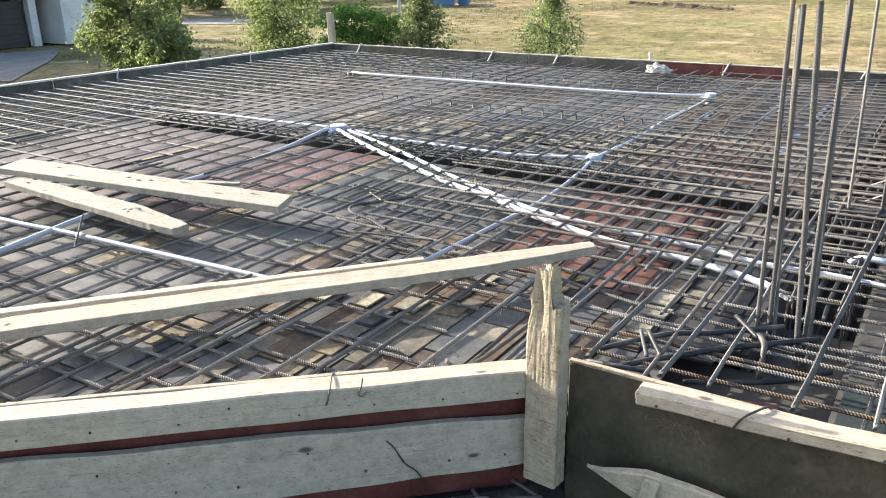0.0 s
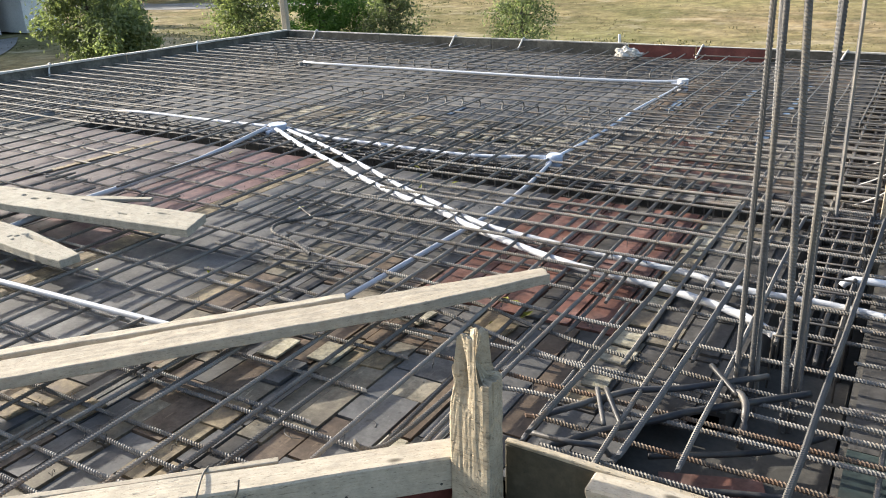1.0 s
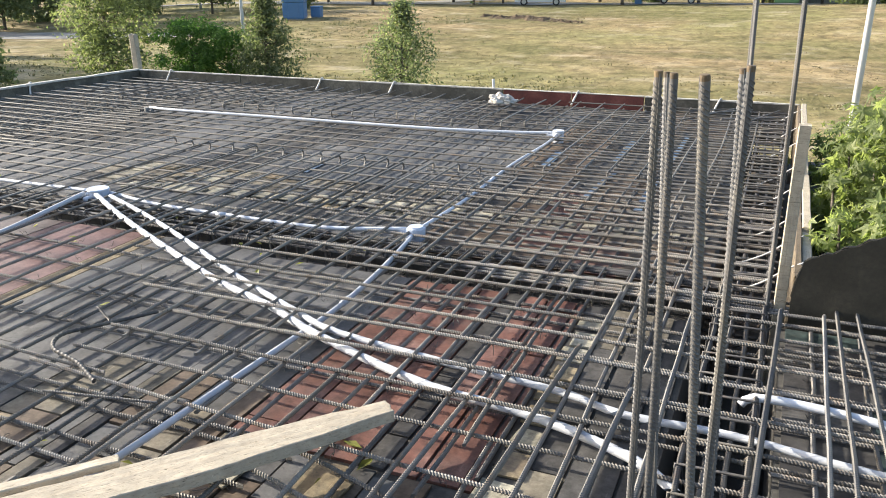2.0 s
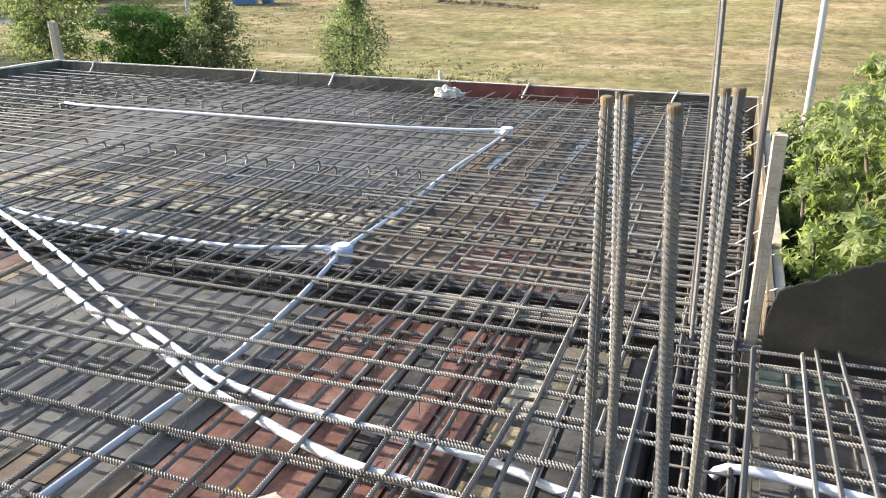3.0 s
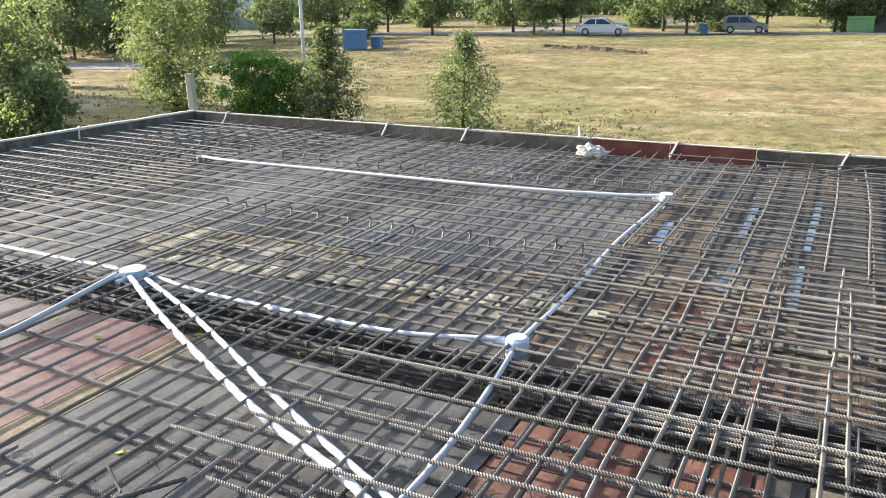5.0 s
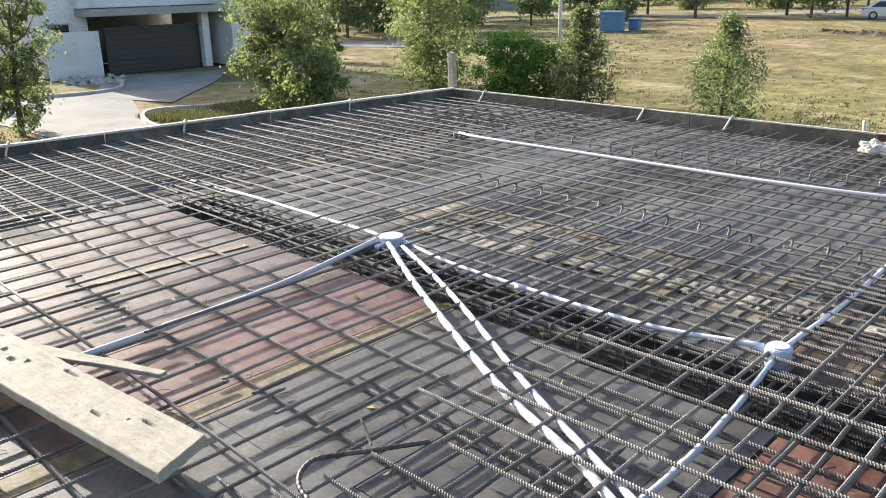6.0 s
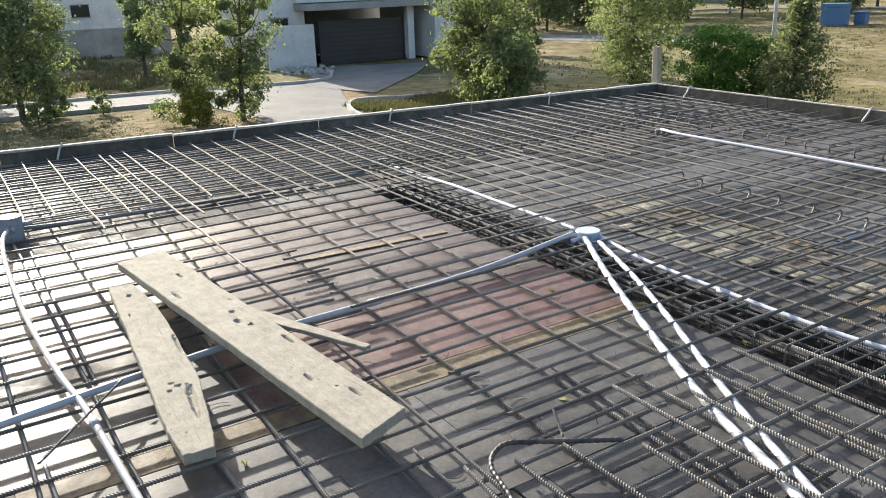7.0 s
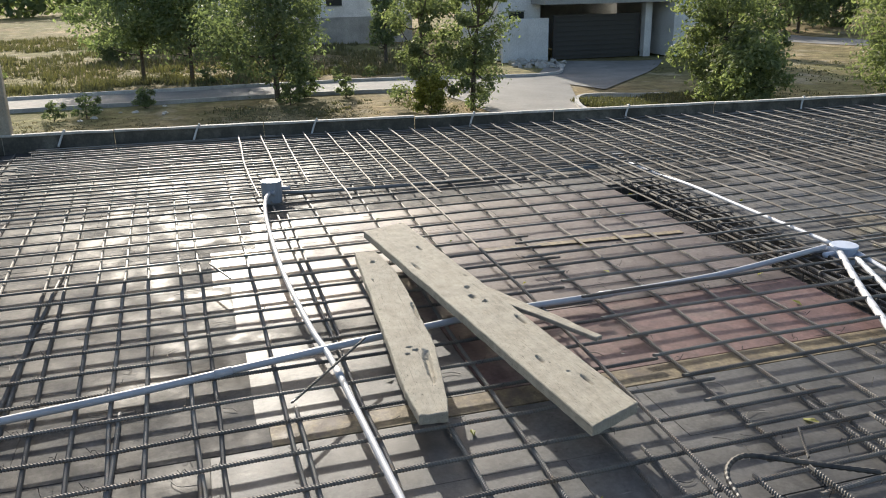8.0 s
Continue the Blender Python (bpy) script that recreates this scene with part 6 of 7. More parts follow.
blue_strips()
strip_bm = box_bm(0.055, 1.3, 0.006, (0, 0, 0), 0.0015)
tagged(part("timber_strip", strip_bm, M_OCHRE, matrix=pose(-5.245, 4.3, DECK + 0.002, 0, 0, -3)), "ochre timber strip between pinkish plates", "timber strip")


# ---- plants ----
def leaves_data(centres, normals, size, rs, lobed=False, flop=0.5):
    """Many small leaves, each a folded blade (or a lobed star), turned at random about its outward direction."""
    n = len(centres)
    out = normals + rs.normal(0, flop, (n, 3))
    out /= np.linalg.norm(out, axis=1)[:, None] + 1e-9
    ref = rs.normal(0, 1, (n, 3))
    u = np.cross(out, ref)
    u /= np.linalg.norm(u, axis=1)[:, None] + 1e-9
    w = np.cross(out, u)
    s = size * rs.uniform(0.6, 1.35, n)[:, None]
    if not lobed:
        a = centres - u * s * 0.5
        b = centres + w * s * 0.26 + out * s * 0.06
        c = centres + u * s * 0.55 - out * s * 0.1
        d = centres - w * s * 0.26 + out * s * 0.06
        v = np.stack([a, b, c, d], 1).reshape(-1, 3)
        i = np.arange(n)[:, None] * 4
        f = np.concatenate([i + [0, 1, 2], i + [0, 2, 3]], 1).reshape(-1, 3)
        return v, f
    k = 10
    ang = np.arange(k) * 2 * math.pi / k
    rad = np.where(np.arange(k) % 2 == 0, 1.0, 0.38) * np.where(np.abs(ang - math.pi) < 0.5, 0.5, 1.0)
    ring = centres[:, None, :] + s[:, None, :] * 0.6 * rad[None, :, None] * (u[:, None, :] * np.cos(ang)[None, :, None] + w[:, None, :] * np.sin(ang)[None, :, None]) - out[:, None, :] * (s[:, None, :] * 0.18 * (rad ** 2)[None, :, None])
    v = np.concatenate([centres[:, None, :], ring], 1).reshape(-1, 3)
    i = np.arange(n)[:, None] * (k + 1)
    f = np.concatenate([i + [0, 1 + j, 1 + (j + 1) % k] for j in range(k)], 1).reshape(-1, 3)
    return v, f


def tree(name, at, height, crown, trunk_h, leaf, count, material, label, seed, shape="round", lobed=False, clumps=26, trunk_r=None, group="", category="tree"):
    """Tapered trunk with limbs, and a crown of leaf clumps with an uneven outline. crown: half width."""
    rs = np.random.default_rng(seed)
    root = empty(name, at)
    tagged(root, label, category, group=group)
    r0 = trunk_r or max(0.03, height * 0.022)
    lean = rs.normal(0, 0.03, 2) * height
    trunk = smooth_line([(0, 0, -0.15), (lean[0] * 0.3, lean[1] * 0.3, height * 0.35), (lean[0], lean[1], height * 0.8)], height / 14)
    pieces = [tube_data(trunk, np.linspace(r0, r0 * 0.25, len(trunk)), 7)]
    cents, outs = [], []
    ch = height - trunk_h
    for k in range(clumps):
        t = (k + 0.5) / clumps
        if shape == "cone":
            prof = math.sin(math.pi * min(1, t * 1.05 + 0.12)) ** 0.7 * (1.05 - 0.6 * t)
        elif shape == "column":
            prof = 0.75 + 0.25 * math.sin(math.pi * t)
        elif shape == "umbrella":
            prof = math.sin(math.pi * (0.3 + 0.62 * t)) ** 0.6
        else:
            prof = math.sin(math.pi * (0.08 + 0.84 * t)) ** 0.6
        a = k * 2.39996 + rs.uniform(-0.4, 0.4)
        d = crown * prof * rs.uniform(0.2, 0.95)
        c = np.array([lean[0] * t + math.cos(a) * d, lean[1] * t + math.sin(a) * d, trunk_h + ch * (0.06 + 0.88 * t) + rs.normal(0, 0.03) * ch])
        rad = crown * rs.uniform(0.17, 0.4) * (0.75 + 0.25 * prof)
        base = trunk[min(len(trunk) - 1, int(len(trunk) * (0.25 + 0.6 * t)))]
        if k % 2 == 0:
            limb = smooth_line([tuple(base), tuple((base + c) / 2 + np.array([0, 0, -0.05 * height])), tuple(c)], height / 10)
            pieces.append(tube_data(limb, np.linspace(r0 * 0.4, r0 * 0.08, len(limb)), 5))
        m = count // clumps
        p = rs.normal(0, 1, (m, 3))
        p /= np.linalg.norm(p, axis=1)[:, None]
        q = c + p * rad * rs.uniform(0.35, 1.0, m)[:, None] ** 0.6 * np.array([1.1, 1.1, 0.85])
        stray = rs.random(m) < 0.14
        q[stray] += p[stray] * rad * rs.uniform(0.2, 0.9, (int(stray.sum()), 1))
        cents.append(q)
        outs.append(p * 0.8 + np.array([0, 0, 0.5]))
    cents, outs = np.vstack(cents), np.vstack(outs)
    keep = cents[:, 2] > 0.08
    v, f = leaves_data(cents[keep], outs[keep], leaf, rs, lobed)
    link_tube("trunk", pieces, M_BARK, root)
    fast_mesh("crown", v, f, material, root)
    return root


def on_ground(x, y, dz=0.0):
    return (x, y, ground_z(x, y) + dz)


# shrubs and trees just past the far edge
tree("shrub", on_ground(-13.05, 28.2), 3.7, 1.75, 0.05, 0.12, 6500, M_LEAF_SHRUB, "feathery green shrub in the dry field", 1, "cone", clumps=58)
tree("shrub", on_ground(-18.6, 28.0), 3.9, 1.65, 0.1, 0.13, 7000, M_LEAF_SHRUB, "tall pointed green shrub in the field", 2, "cone", clumps=46)
tree("bush", on_ground(-22.4, 28.3), 2.9, 1.6, 0.0, 0.13, 9000, M_LEAF_DARK, "dense bright green bush", 3, "round", clumps=36, category="bush")
tree("bush", on_ground(-20.7, 28.6), 2.6, 1.2, 0.0, 0.13, 5500, M_LEAF_DARK, "dense bright green bush", 13, "round", clumps=26, category="bush")
tree("tree", on_ground(-26.4, 28.0), 5.2, 2.2, 0.2, 0.16, 10000, M_LEAF, "leafy yellow-green tree behind the slab corner", 4, "column", clumps=52)
tree("tree", on_ground(-26.7, 20.6), 4.4, 2.2, 0.2, 0.17, 11000, M_LEAF, "leafy yellow-green tree beside the grass island", 5, "round", clumps=40)
tree("tree", on_ground(-24.3, 19.9), 2.6, 1.4, 0.1, 0.16, 6000, M_LEAF, "leafy green bush beside the grass island", 15, "round", clumps=30)
# roadside trees along the lane
tree("tree", on_ground(-30.0, 11.9), 5.3, 1.3, 0.2, 0.14, 9000, M_LEAF_SHRUB, "slender leafy tree beside the lane", 6, "column", clumps=40)
tree("tree", on_ground(-31.0, 10.2), 5.2, 1.2, 0.3, 0.14, 8000, M_LEAF_SHRUB, "slender leafy tree beside the lane", 7, "column", clumps=38)
tree("bush", on_ground(-29.6, 10.2), 1.3, 0.75, 0.0, 0.13, 2200, M_LEAF_YELLOW, "small yellow-green bush under the trees", 8, "round", clumps=14, category="bush")
tree("tree", on_ground(-35.3, 5.17), 5.0, 3.0, 1.2, 0.18, 11000, M_LEAF_FAR, "spreading roadside tree with a bare trunk", 9, "umbrella", clumps=36, trunk_r=0.13)
tree("bush", on_ground(-35.4, 6.3), 1.6, 0.7, 0.0, 0.14, 1800, M_LEAF_FAR, "dark bush beside the tree trunk", 10, "round", clumps=14, category="bush")
tree("tree", on_ground(-44.9, 1.8), 6.0, 3.5, 1.6, 0.22, 11000, M_LEAF_FAR, "spreading dark roadside tree past the lane", 11, "umbrella", clumps=36, trunk_r=0.12)
tree("tree", on_ground(-46.2, -0.6), 6.2, 3.2, 1.6, 0.22, 9500, M_LEAF_FAR, "spreading dark roadside tree past the lane", 12, "umbrella", clumps=32, trunk_r=0.11)
tree("shrub", on_ground(-45.5, 4.2), 2.6, 1.2, 0.4, 0.2, 2500, M_LEAF, "small green shrub past the lane", 14, "round", clumps=18)
tree("tree", on_ground(-47.7, 12.6), 5.2, 1.15, 0.9, 0.2, 4500, M_LEAF_FAR, "dark leafy tree in front of the white house", 16, "column", clumps=34)
tree("shrub", on_ground(-40.5, 33.5), 2.5, 0.9, 0.3, 0.18, 2600, M_LEAF_FAR, "small dark shrub by a lane", 18, "cone", clumps=18)
# shrubs on the verge
rv = random.Random(5)
verge = tree("verge_bush", on_ground(-33.5, -2.0), 0.9, 0.6, 0.0, 0.1, 900, M_LEAF_FAR, "low dark weed clump on the verge", 19, "round", clumps=9, category="bush", group="verge weeds")
for _ in range(16):
    x, y = (rv.uniform(-43, -41), rv.uniform(-12, 12)) if rv.random() < 0.6 else (rv.uniform(-35.6, -33), rv.uniform(-8, 9))
    copy_thing(verge, pose(*on_ground(x, y), 0, 0, rv.uniform(0, 360)) @ Matrix.Scale(rv.uniform(0.5, 1.1), 4))
# broad-leaved bush beside the slab
for x, y, h, c, n, sd in ((0.72, 6.7, 3.9, 0.6, 1500, 21), (1.45, 6.4, 3.6, 0.6, 1500, 22), (0.85, 8.0, 3.9, 0.7, 1700, 20), (1.9, 7.5, 3.6, 0.8, 1500, 24), (0.68, 9.4, 3.5, 0.62, 1300, 23), (1.75, 9.5, 3.5, 0.9, 1500, 25), (2.6, 6.3, 3.0, 0.8, 1000, 26), (3.0, 8.5, 3.1, 1.0, 1000, 27), (0.42, 5.75, 3.6, 0.4, 1100, 44), (1.05, 5.55, 3.5, 0.42, 1000, 45), (1.8, 5.65, 3.35, 0.55, 800, 46), (0.3, 5.42, 3.4, 0.2, 420, 51), (0.3, 5.85, 3.5, 0.22, 480, 52), (0.28, 6.3, 3.45, 0.21, 480, 53), (0.31, 6.75, 3.5, 0.22, 480, 54), (0.29, 7.2, 3.4, 0.21, 450, 55), (0.32, 7.75, 3.45, 0.23, 450, 56), (0.5, 7.4, 3.55, 0.42, 1000, 47), (0.5, 5.5, 3.4, 0.38, 900, 48), (0.9, 6.1, 3.65, 0.5, 1000, 49), (1.2, 13.2, 2.9, 0.9, 1200, 28), (2.6, 12.6, 3.2, 1.1, 1300, 29)):
    tree("broad_leaf_bush", (x, y, GROUND), h + 0.15, c, h - 1.75, 0.095, int(n * 1.9), M_LEAF_CASTOR, "sunlit broad-leaved bush growing beside the slab", sd, "column", True, clumps=64, category="bush", group="broad-leaved bushes")

# far trees along the road behind the field, and the woods beyond
far_tree = tree("far_tree", on_ground(-27.7, 74.5), 5.8, 3.0, 1.2, 0.36, 3900, M_LEAF_FAR, "dark round-headed roadside tree far off", 30, "umbrella", clumps=34, trunk_r=0.14, group="far roadside trees")
far_tree_b = tree("far_tree", on_ground(-36.6, 71.5), 6.8, 3.0, 1.5, 0.36, 3900, M_LEAF_FAR, "dark leafy roadside tree far off", 31, "round", clumps=34, trunk_r=0.15, group="far roadside trees")
spots = [(-25.5, 76.5, 0.9), (-14.5, 77.0, 1.0), (-8.5, 82.5, 1.1), (-31.5, 79, 1.1), (-44, 76, 1.0), (-50, 72, 1.1), (-18, 84, 1.05), (-3, 84, 1.0), (2, 86, 0.9), (-57, 64, 1.2), (-64, 58, 1.2), (-70, 70, 1.3),
         (-42, 62, 0.7), (-46, 60, 0.8), (-50, 53, 0.8), (-54, 46, 0.9), (-60, 50, 1.1), (-66, 44, 1.1), (-72, 36, 1.2), (-63, 33, 1.0), (22, 80, 0.9), (28, 84, 1.0), (-30, 96, 1.2), (-40, 100, 1.3), (-12, 98, 1.2), (8, 96, 1.2), (18, 100, 1.3),
         (-79, 21, 1.0), (-95, 9, 1.1), (-92, -2, 1.2), (-88, -20, 1.2), (-74, 27, 1.2)]
rt = random.Random(77)
for i, (x, y, s) in enumerate(spots):
    src = far_tree if i % 2 else far_tree_b
    copy_thing(src, pose(*on_ground(x, y), 0, 0, rt.uniform(0, 360)) @ Matrix.Scale(s * rt.uniform(0.9, 1.1), 4))
hedge = tree("far_bush", on_ground(4.5, 78), 3.0, 2.4, 0.0, 0.3, 3600, M_LEAF_FAR, "dense dark bush by the far road", 33, "round", clumps=24, category="bush", group="far bushes")
for x, y, s in ((7.5, 79.5, 1.1), (18, 77, 1.0), (-52, 58, 0.9), (-41, 66, 0.7), (-57, 52, 0.9), (-2, 88, 1.2), (14, 90, 1.5), (-22, 94, 1.3), (-70, 52, 1.3), (-61, 40, 1.0), (26, 92, 1.4), (-12.6, 82, 0.7), (-56, 21, 0.6), (-58, -3, 0.6), (-46, 88, 1.1), (-38, 92, 1.3), (3, 93, 1.1), (10, 86, 0.9), (20, 90, 1.3), (28, 88, 1.1)):
    copy_thing(hedge, pose(*on_ground(x, y), 0, 0, rt.uniform(0, 360)) @ Matrix.Scale(s, 4))


def far_woods():
    """Belt of treetops closing the horizon."""
    rs = np.random.default_rng(90)
    cents, outs = [], []
    for a in np.linspace(-80, 215, 150):
        for ring in range(2):
            d = 135 + 45 * ring + rs.uniform(-10, 10)
            x, y = -5 + d * math.cos(radians(a)), 5 + d * math.sin(radians(a))
            h = rs.uniform(6, 9.5) + 3 * ring
            w = rs.uniform(4, 7)
            m = 260
            p = rs.normal(0, 1, (m, 3))
            p /= np.linalg.norm(p, axis=1)[:, None]
            c = np.array([x, y, GROUND + h * 0.5])
            cents.append(c + p * np.array([w, w, h * 0.5]) * rs.uniform(0.6, 1.05, m)[:, None])
            outs.append(p + np.array([0, 0, 0.4]))
    v, f = leaves_data(np.vstack(cents), np.vstack(outs), 1.5, rs)
    ob = fast_mesh("far_woods", v, f, M_LEAF_FAR)
    tagged(ob, "hazy belt of dark green trees closing the horizon", "woods", kind="stuff")


far_woods()


def grass(name, label, material, areas, seed, blade=(0.35, 0.7), per=7, fade=4.0):
    """Tufts of bent blades over ground areas: (x0, x1, y0, y1, tufts)."""
    rs = np.random.default_rng(seed)
    vs, fs, k = [], [], 0
    for x0, x1, y0, y1, n in areas:
        xs, ys = rs.uniform(x0, x1, n), rs.uniform(y0, y1, n)
        for x, y in zip(xs, ys):
            edge = min(x - x0, x1 - x, y - y0, y1 - y)
            if noise.noise((x * 0.16, y * 0.3, seed)) < -0.12 or rs.random() > edge / fade + 0.05:
                continue
            z = ground_z(x, y) - 0.02
            a = rs.uniform(0, 6.283, per)
            h = rs.uniform(*blade, per)
            lean = rs.uniform(0.15, 0.6, per) * h
            w = rs.uniform(0.012, 0.03, per) + 0.02
            ox, oy = rs.normal(0, 0.12, per), rs.normal(0, 0.12, per)
            c, s = np.cos(a), np.sin(a)
            p0 = np.column_stack([x + ox - s * w, y + oy + c * w, np.full(per, z)])
            p1 = np.column_stack([x + ox + s * w, y + oy - c * w, np.full(per, z)])
            p2 = np.column_stack([x + ox + c * lean, y + oy + s * lean, z + h])
            vs.append(np.stack([p0, p1, p2], 1).reshape(-1, 3))
            i = k + np.arange(per)[:, None] * 3
            fs.append(i + [0, 1, 2])
            k += per * 3
    ob = fast_mesh(name, np.vstack(vs), np.vstack(fs), material)
    tagged(ob, label, "grass", kind="stuff")


grass("dry_grass", "dry straw-coloured grass tufts over the field", M_STRAW, [(-32, 27, 20, 44, 2600), (-38, 32, 36, 74, 2600), (-34, -24, -14, 12, 3500), (-60, -41, -16, 16, 4000)], 41, (0.03, 0.07))
grass("green_grass", "greener grass tufts near the shrubs and island", M_STRAW_GREEN, [(-24, -8, 12.5, 23, 5000), (-28, -6, 20, 36, 1500), (-42, -20, 24, 62, 2200), (-30.2, -24, 16.5, 24, 2500), (-34, -24, 2, 12, 2000), (-58, -41.5, -14, 14, 3500)], 43, (0.05, 0.12))


grass("verge_grass", "long pale green grass beyond the lane", M_STRAW_GREEN, [(-85, -41.2, -30, 18, 9000), (-46, -40.6, -20, 18, 3000)], 47, (0.15, 0.4))


grass("island_grass", "mown brownish green grass on the kerbed island", M_STRAW_GREEN, [(-30.6, -24, 16.2, 24, 6000)], 49, (0.1, 0.26), 7, 0.4)


def dirt_ridge():
    """A low bank of turned brown earth across the field."""
    v, f = [], []
    n, m = 160, 14
    for i in range(n + 1):
        t = i / n
        x, y = -22.3 + 8.7 * t, 61.0 - 3.0 * t + 0.8 * math.sin(3 * t) + 0.8 * noise.noise((t * 6, 1, 0))
        h = 0.13 * math.sin(math.pi * t) ** 0.3 * (0.7 + 0.6 * noise.noise((t * 9, 5, 0)))
        for k in range(m + 1):
            u = k / m * 2 - 1
            yy = y + 1.3 * u
            z = ground_z(x, yy) - 0.03 + max(0.0, h * (1 - u * u) + 0.2 * noise.noise((x * 2.6, yy * 2.2, 2)) * (1 - abs(u)) + 0.1 * noise.noise((x * 6, yy * 6, 4)) * (1 - abs(u)))
            v.append((x, yy, z))
    for i in range(n):
        for k in range(m):
            a = i * (m + 1) + k
            f.append((a, a + 1, a + m + 2, a + m + 1))
    ob = fast_mesh("dirt_bank", v, f, M_DIRT)
    tagged(ob, "low bank of turned brown earth in the field", "earth bank", kind="stuff")


dirt_ridge()


# ---- street things ----
def pole(label, at, height, r=0.06, lean=(0, 0)):
    root = empty("street_pole", at)
    tagged(root, label, "pole", group="street poles")
    line = smooth_line([(0, 0, 0), (lean[0] * 0.5, lean[1] * 0.5, height / 2), (lean[0], lean[1], height)], 0.8)
    link_tube("shaft", [tube_data(line, np.linspace(r, r * 0.7, len(line)), 10)], M_POLE, root)
    link_tube("base_collar", [tube_data(np.array([(0, 0, 0), (0, 0, 0.3), (0, 0, 0.35)]), r * 1.6, 10)], M_POLE, root)
    return root


pole("slim galvanised street pole beside the slab corner", on_ground(1.1, 19.5), 7.5, 0.078, (0.05, 0))
pole("slim galvanised street pole behind the bushes", on_ground(-21.05, 30.0), 8.5, 0.085, (-0.05, 0))
pole("thin far street pole", on_ground(-52, 66), 9.0, 0.08, (-0.2, 0))


def car(label, at, rz, paint, hatch=False):
    root = empty("car", at, rz)
    tagged(root, label, "car", group="parked cars")
    L, W = (3.7, 1.62) if hatch else (4.5, 1.74)
    prof = [(-0.5, 0.28), (-0.5, 0.62), (-0.47, 0.8), (-0.40, 0.86), (-0.37, 0.88), (0.16, 0.9), (0.2, 0.88), (0.42, 0.74), (0.49, 0.62), (0.5, 0.3)] if not hatch else [(-0.5, 0.3), (-0.5, 0.7), (-0.48, 0.92), (0.2, 0.95), (0.26, 0.92), (0.46, 0.78), (0.5, 0.64), (0.5, 0.3)]
    bm = bmesh.new()
    rows = []
    for k in range(7):
        t = k / 6 * 2 - 1
        yy = t * W / 2
        tuck = 1 - 0.03 * abs(t) ** 3
        rows.append([bm.verts.new((x * L * tuck, yy, z - (0.04 * abs(t) ** 4 if z > 0.6 else 0))) for x, z in prof])
    for a, b in zip(rows[:-1], rows[1:]):
        for i in range(len(prof) - 1):
            bm.faces.new((a[i], b[i], b[i + 1], a[i + 1]))
        bm.faces.new((a[-1], b[-1], b[0], a[0]))
    bm.faces.new(rows[0])
    bm.faces.new(rows[-1][::-1])
    bmesh.ops.recalc_face_normals(bm, faces=bm.faces[:])
    part("body", bm, paint, root, smooth=False)
    cab = [(-0.46, 0.86), (-0.27, 1.34), (-0.17, 1.43), (-0.02, 1.44), (0.05, 1.4), (0.25, 0.88)] if not hatch else [(-0.48, 0.92), (-0.44, 1.3), (-0.36, 1.46), (0.0, 1.48), (0.05, 1.44), (0.27, 0.93)]
    half = lambda z: W / 2 * (0.96 - 0.2 * max(0.0, z - 0.88) / 0.56)
    bm = bmesh.new()
    rows = [[bm.verts.new((x * L, t * half(z), z + 0.03 * (1 - t * t) * (z > 1.2))) for x, z in cab] for t in (-1, -0.5, 0, 0.5, 1)]
    for a, b in zip(rows[:-1], rows[1:]):
        for i in range(len(cab) - 1):
            bm.faces.new((a[i], b[i], b[i + 1], a[i + 1]))
        bm.faces.new((a[-1], b[-1], b[0], a[0]))
    bm.faces.new(rows[0])
    bm.faces.new(rows[-1][::-1])
    bmesh.ops.recalc_face_normals(bm, faces=bm.faces[:])
    part("roof", bm, paint, root)

    def pane(name, outline):
        bm = bmesh.new()
        near = [bm.verts.new(p) for p in outline]
        far = [bm.verts.new((p[0], p[1] * 0.97, p[2] - 0.004)) for p in outline]
        bm.faces.new(near)
        bm.faces.new(far[::-1])
        for k in range(len(near)):
            q = (k + 1) % len(near)
            bm.faces.new((near[k], far[k], far[q], near[q]))
        bmesh.ops.recalc_face_normals(bm, faces=bm.faces[:])
        part(name, bm, M_DARKGLASS, root, "dark tinted glass")
    for side in (-1, 1):
        for a, b, c, d in (((-0.36, -0.24, -0.13, -0.13), (-0.11, -0.11, 0.02, 0.19))) if not hatch else (((-0.42, -0.38, -0.14, -0.14), (-0.12, -0.12, 0.02, 0.2))):
            pane("side_window", [(x * L, side * (half(z) + 0.012), z) for x, z in ((a, 0.93), (b, 1.34), (c, 1.36), (d, 0.93))])
    for (x0, z0), (x1, z1), off in ((cab[0], cab[1], -0.02), (cab[-1], cab[-2], 0.02)):
        lo, hi = (x0 * 0.9 + x1 * 0.1, z0 * 0.9 + z1 * 0.1), (x0 * 0.1 + x1 * 0.9, z0 * 0.1 + z1 * 0.9)
        pane("windscreen" if off > 0 else "rear_window", [(lo[0] * L + off, -half(lo[1]) * 0.88, lo[1] + 0.03), (lo[0] * L + off, half(lo[1]) * 0.88, lo[1] + 0.03), (hi[0] * L + off, half(hi[1]) * 0.85, hi[1] + 0.03), (hi[0] * L + off, -half(hi[1]) * 0.85, hi[1] + 0.03)])
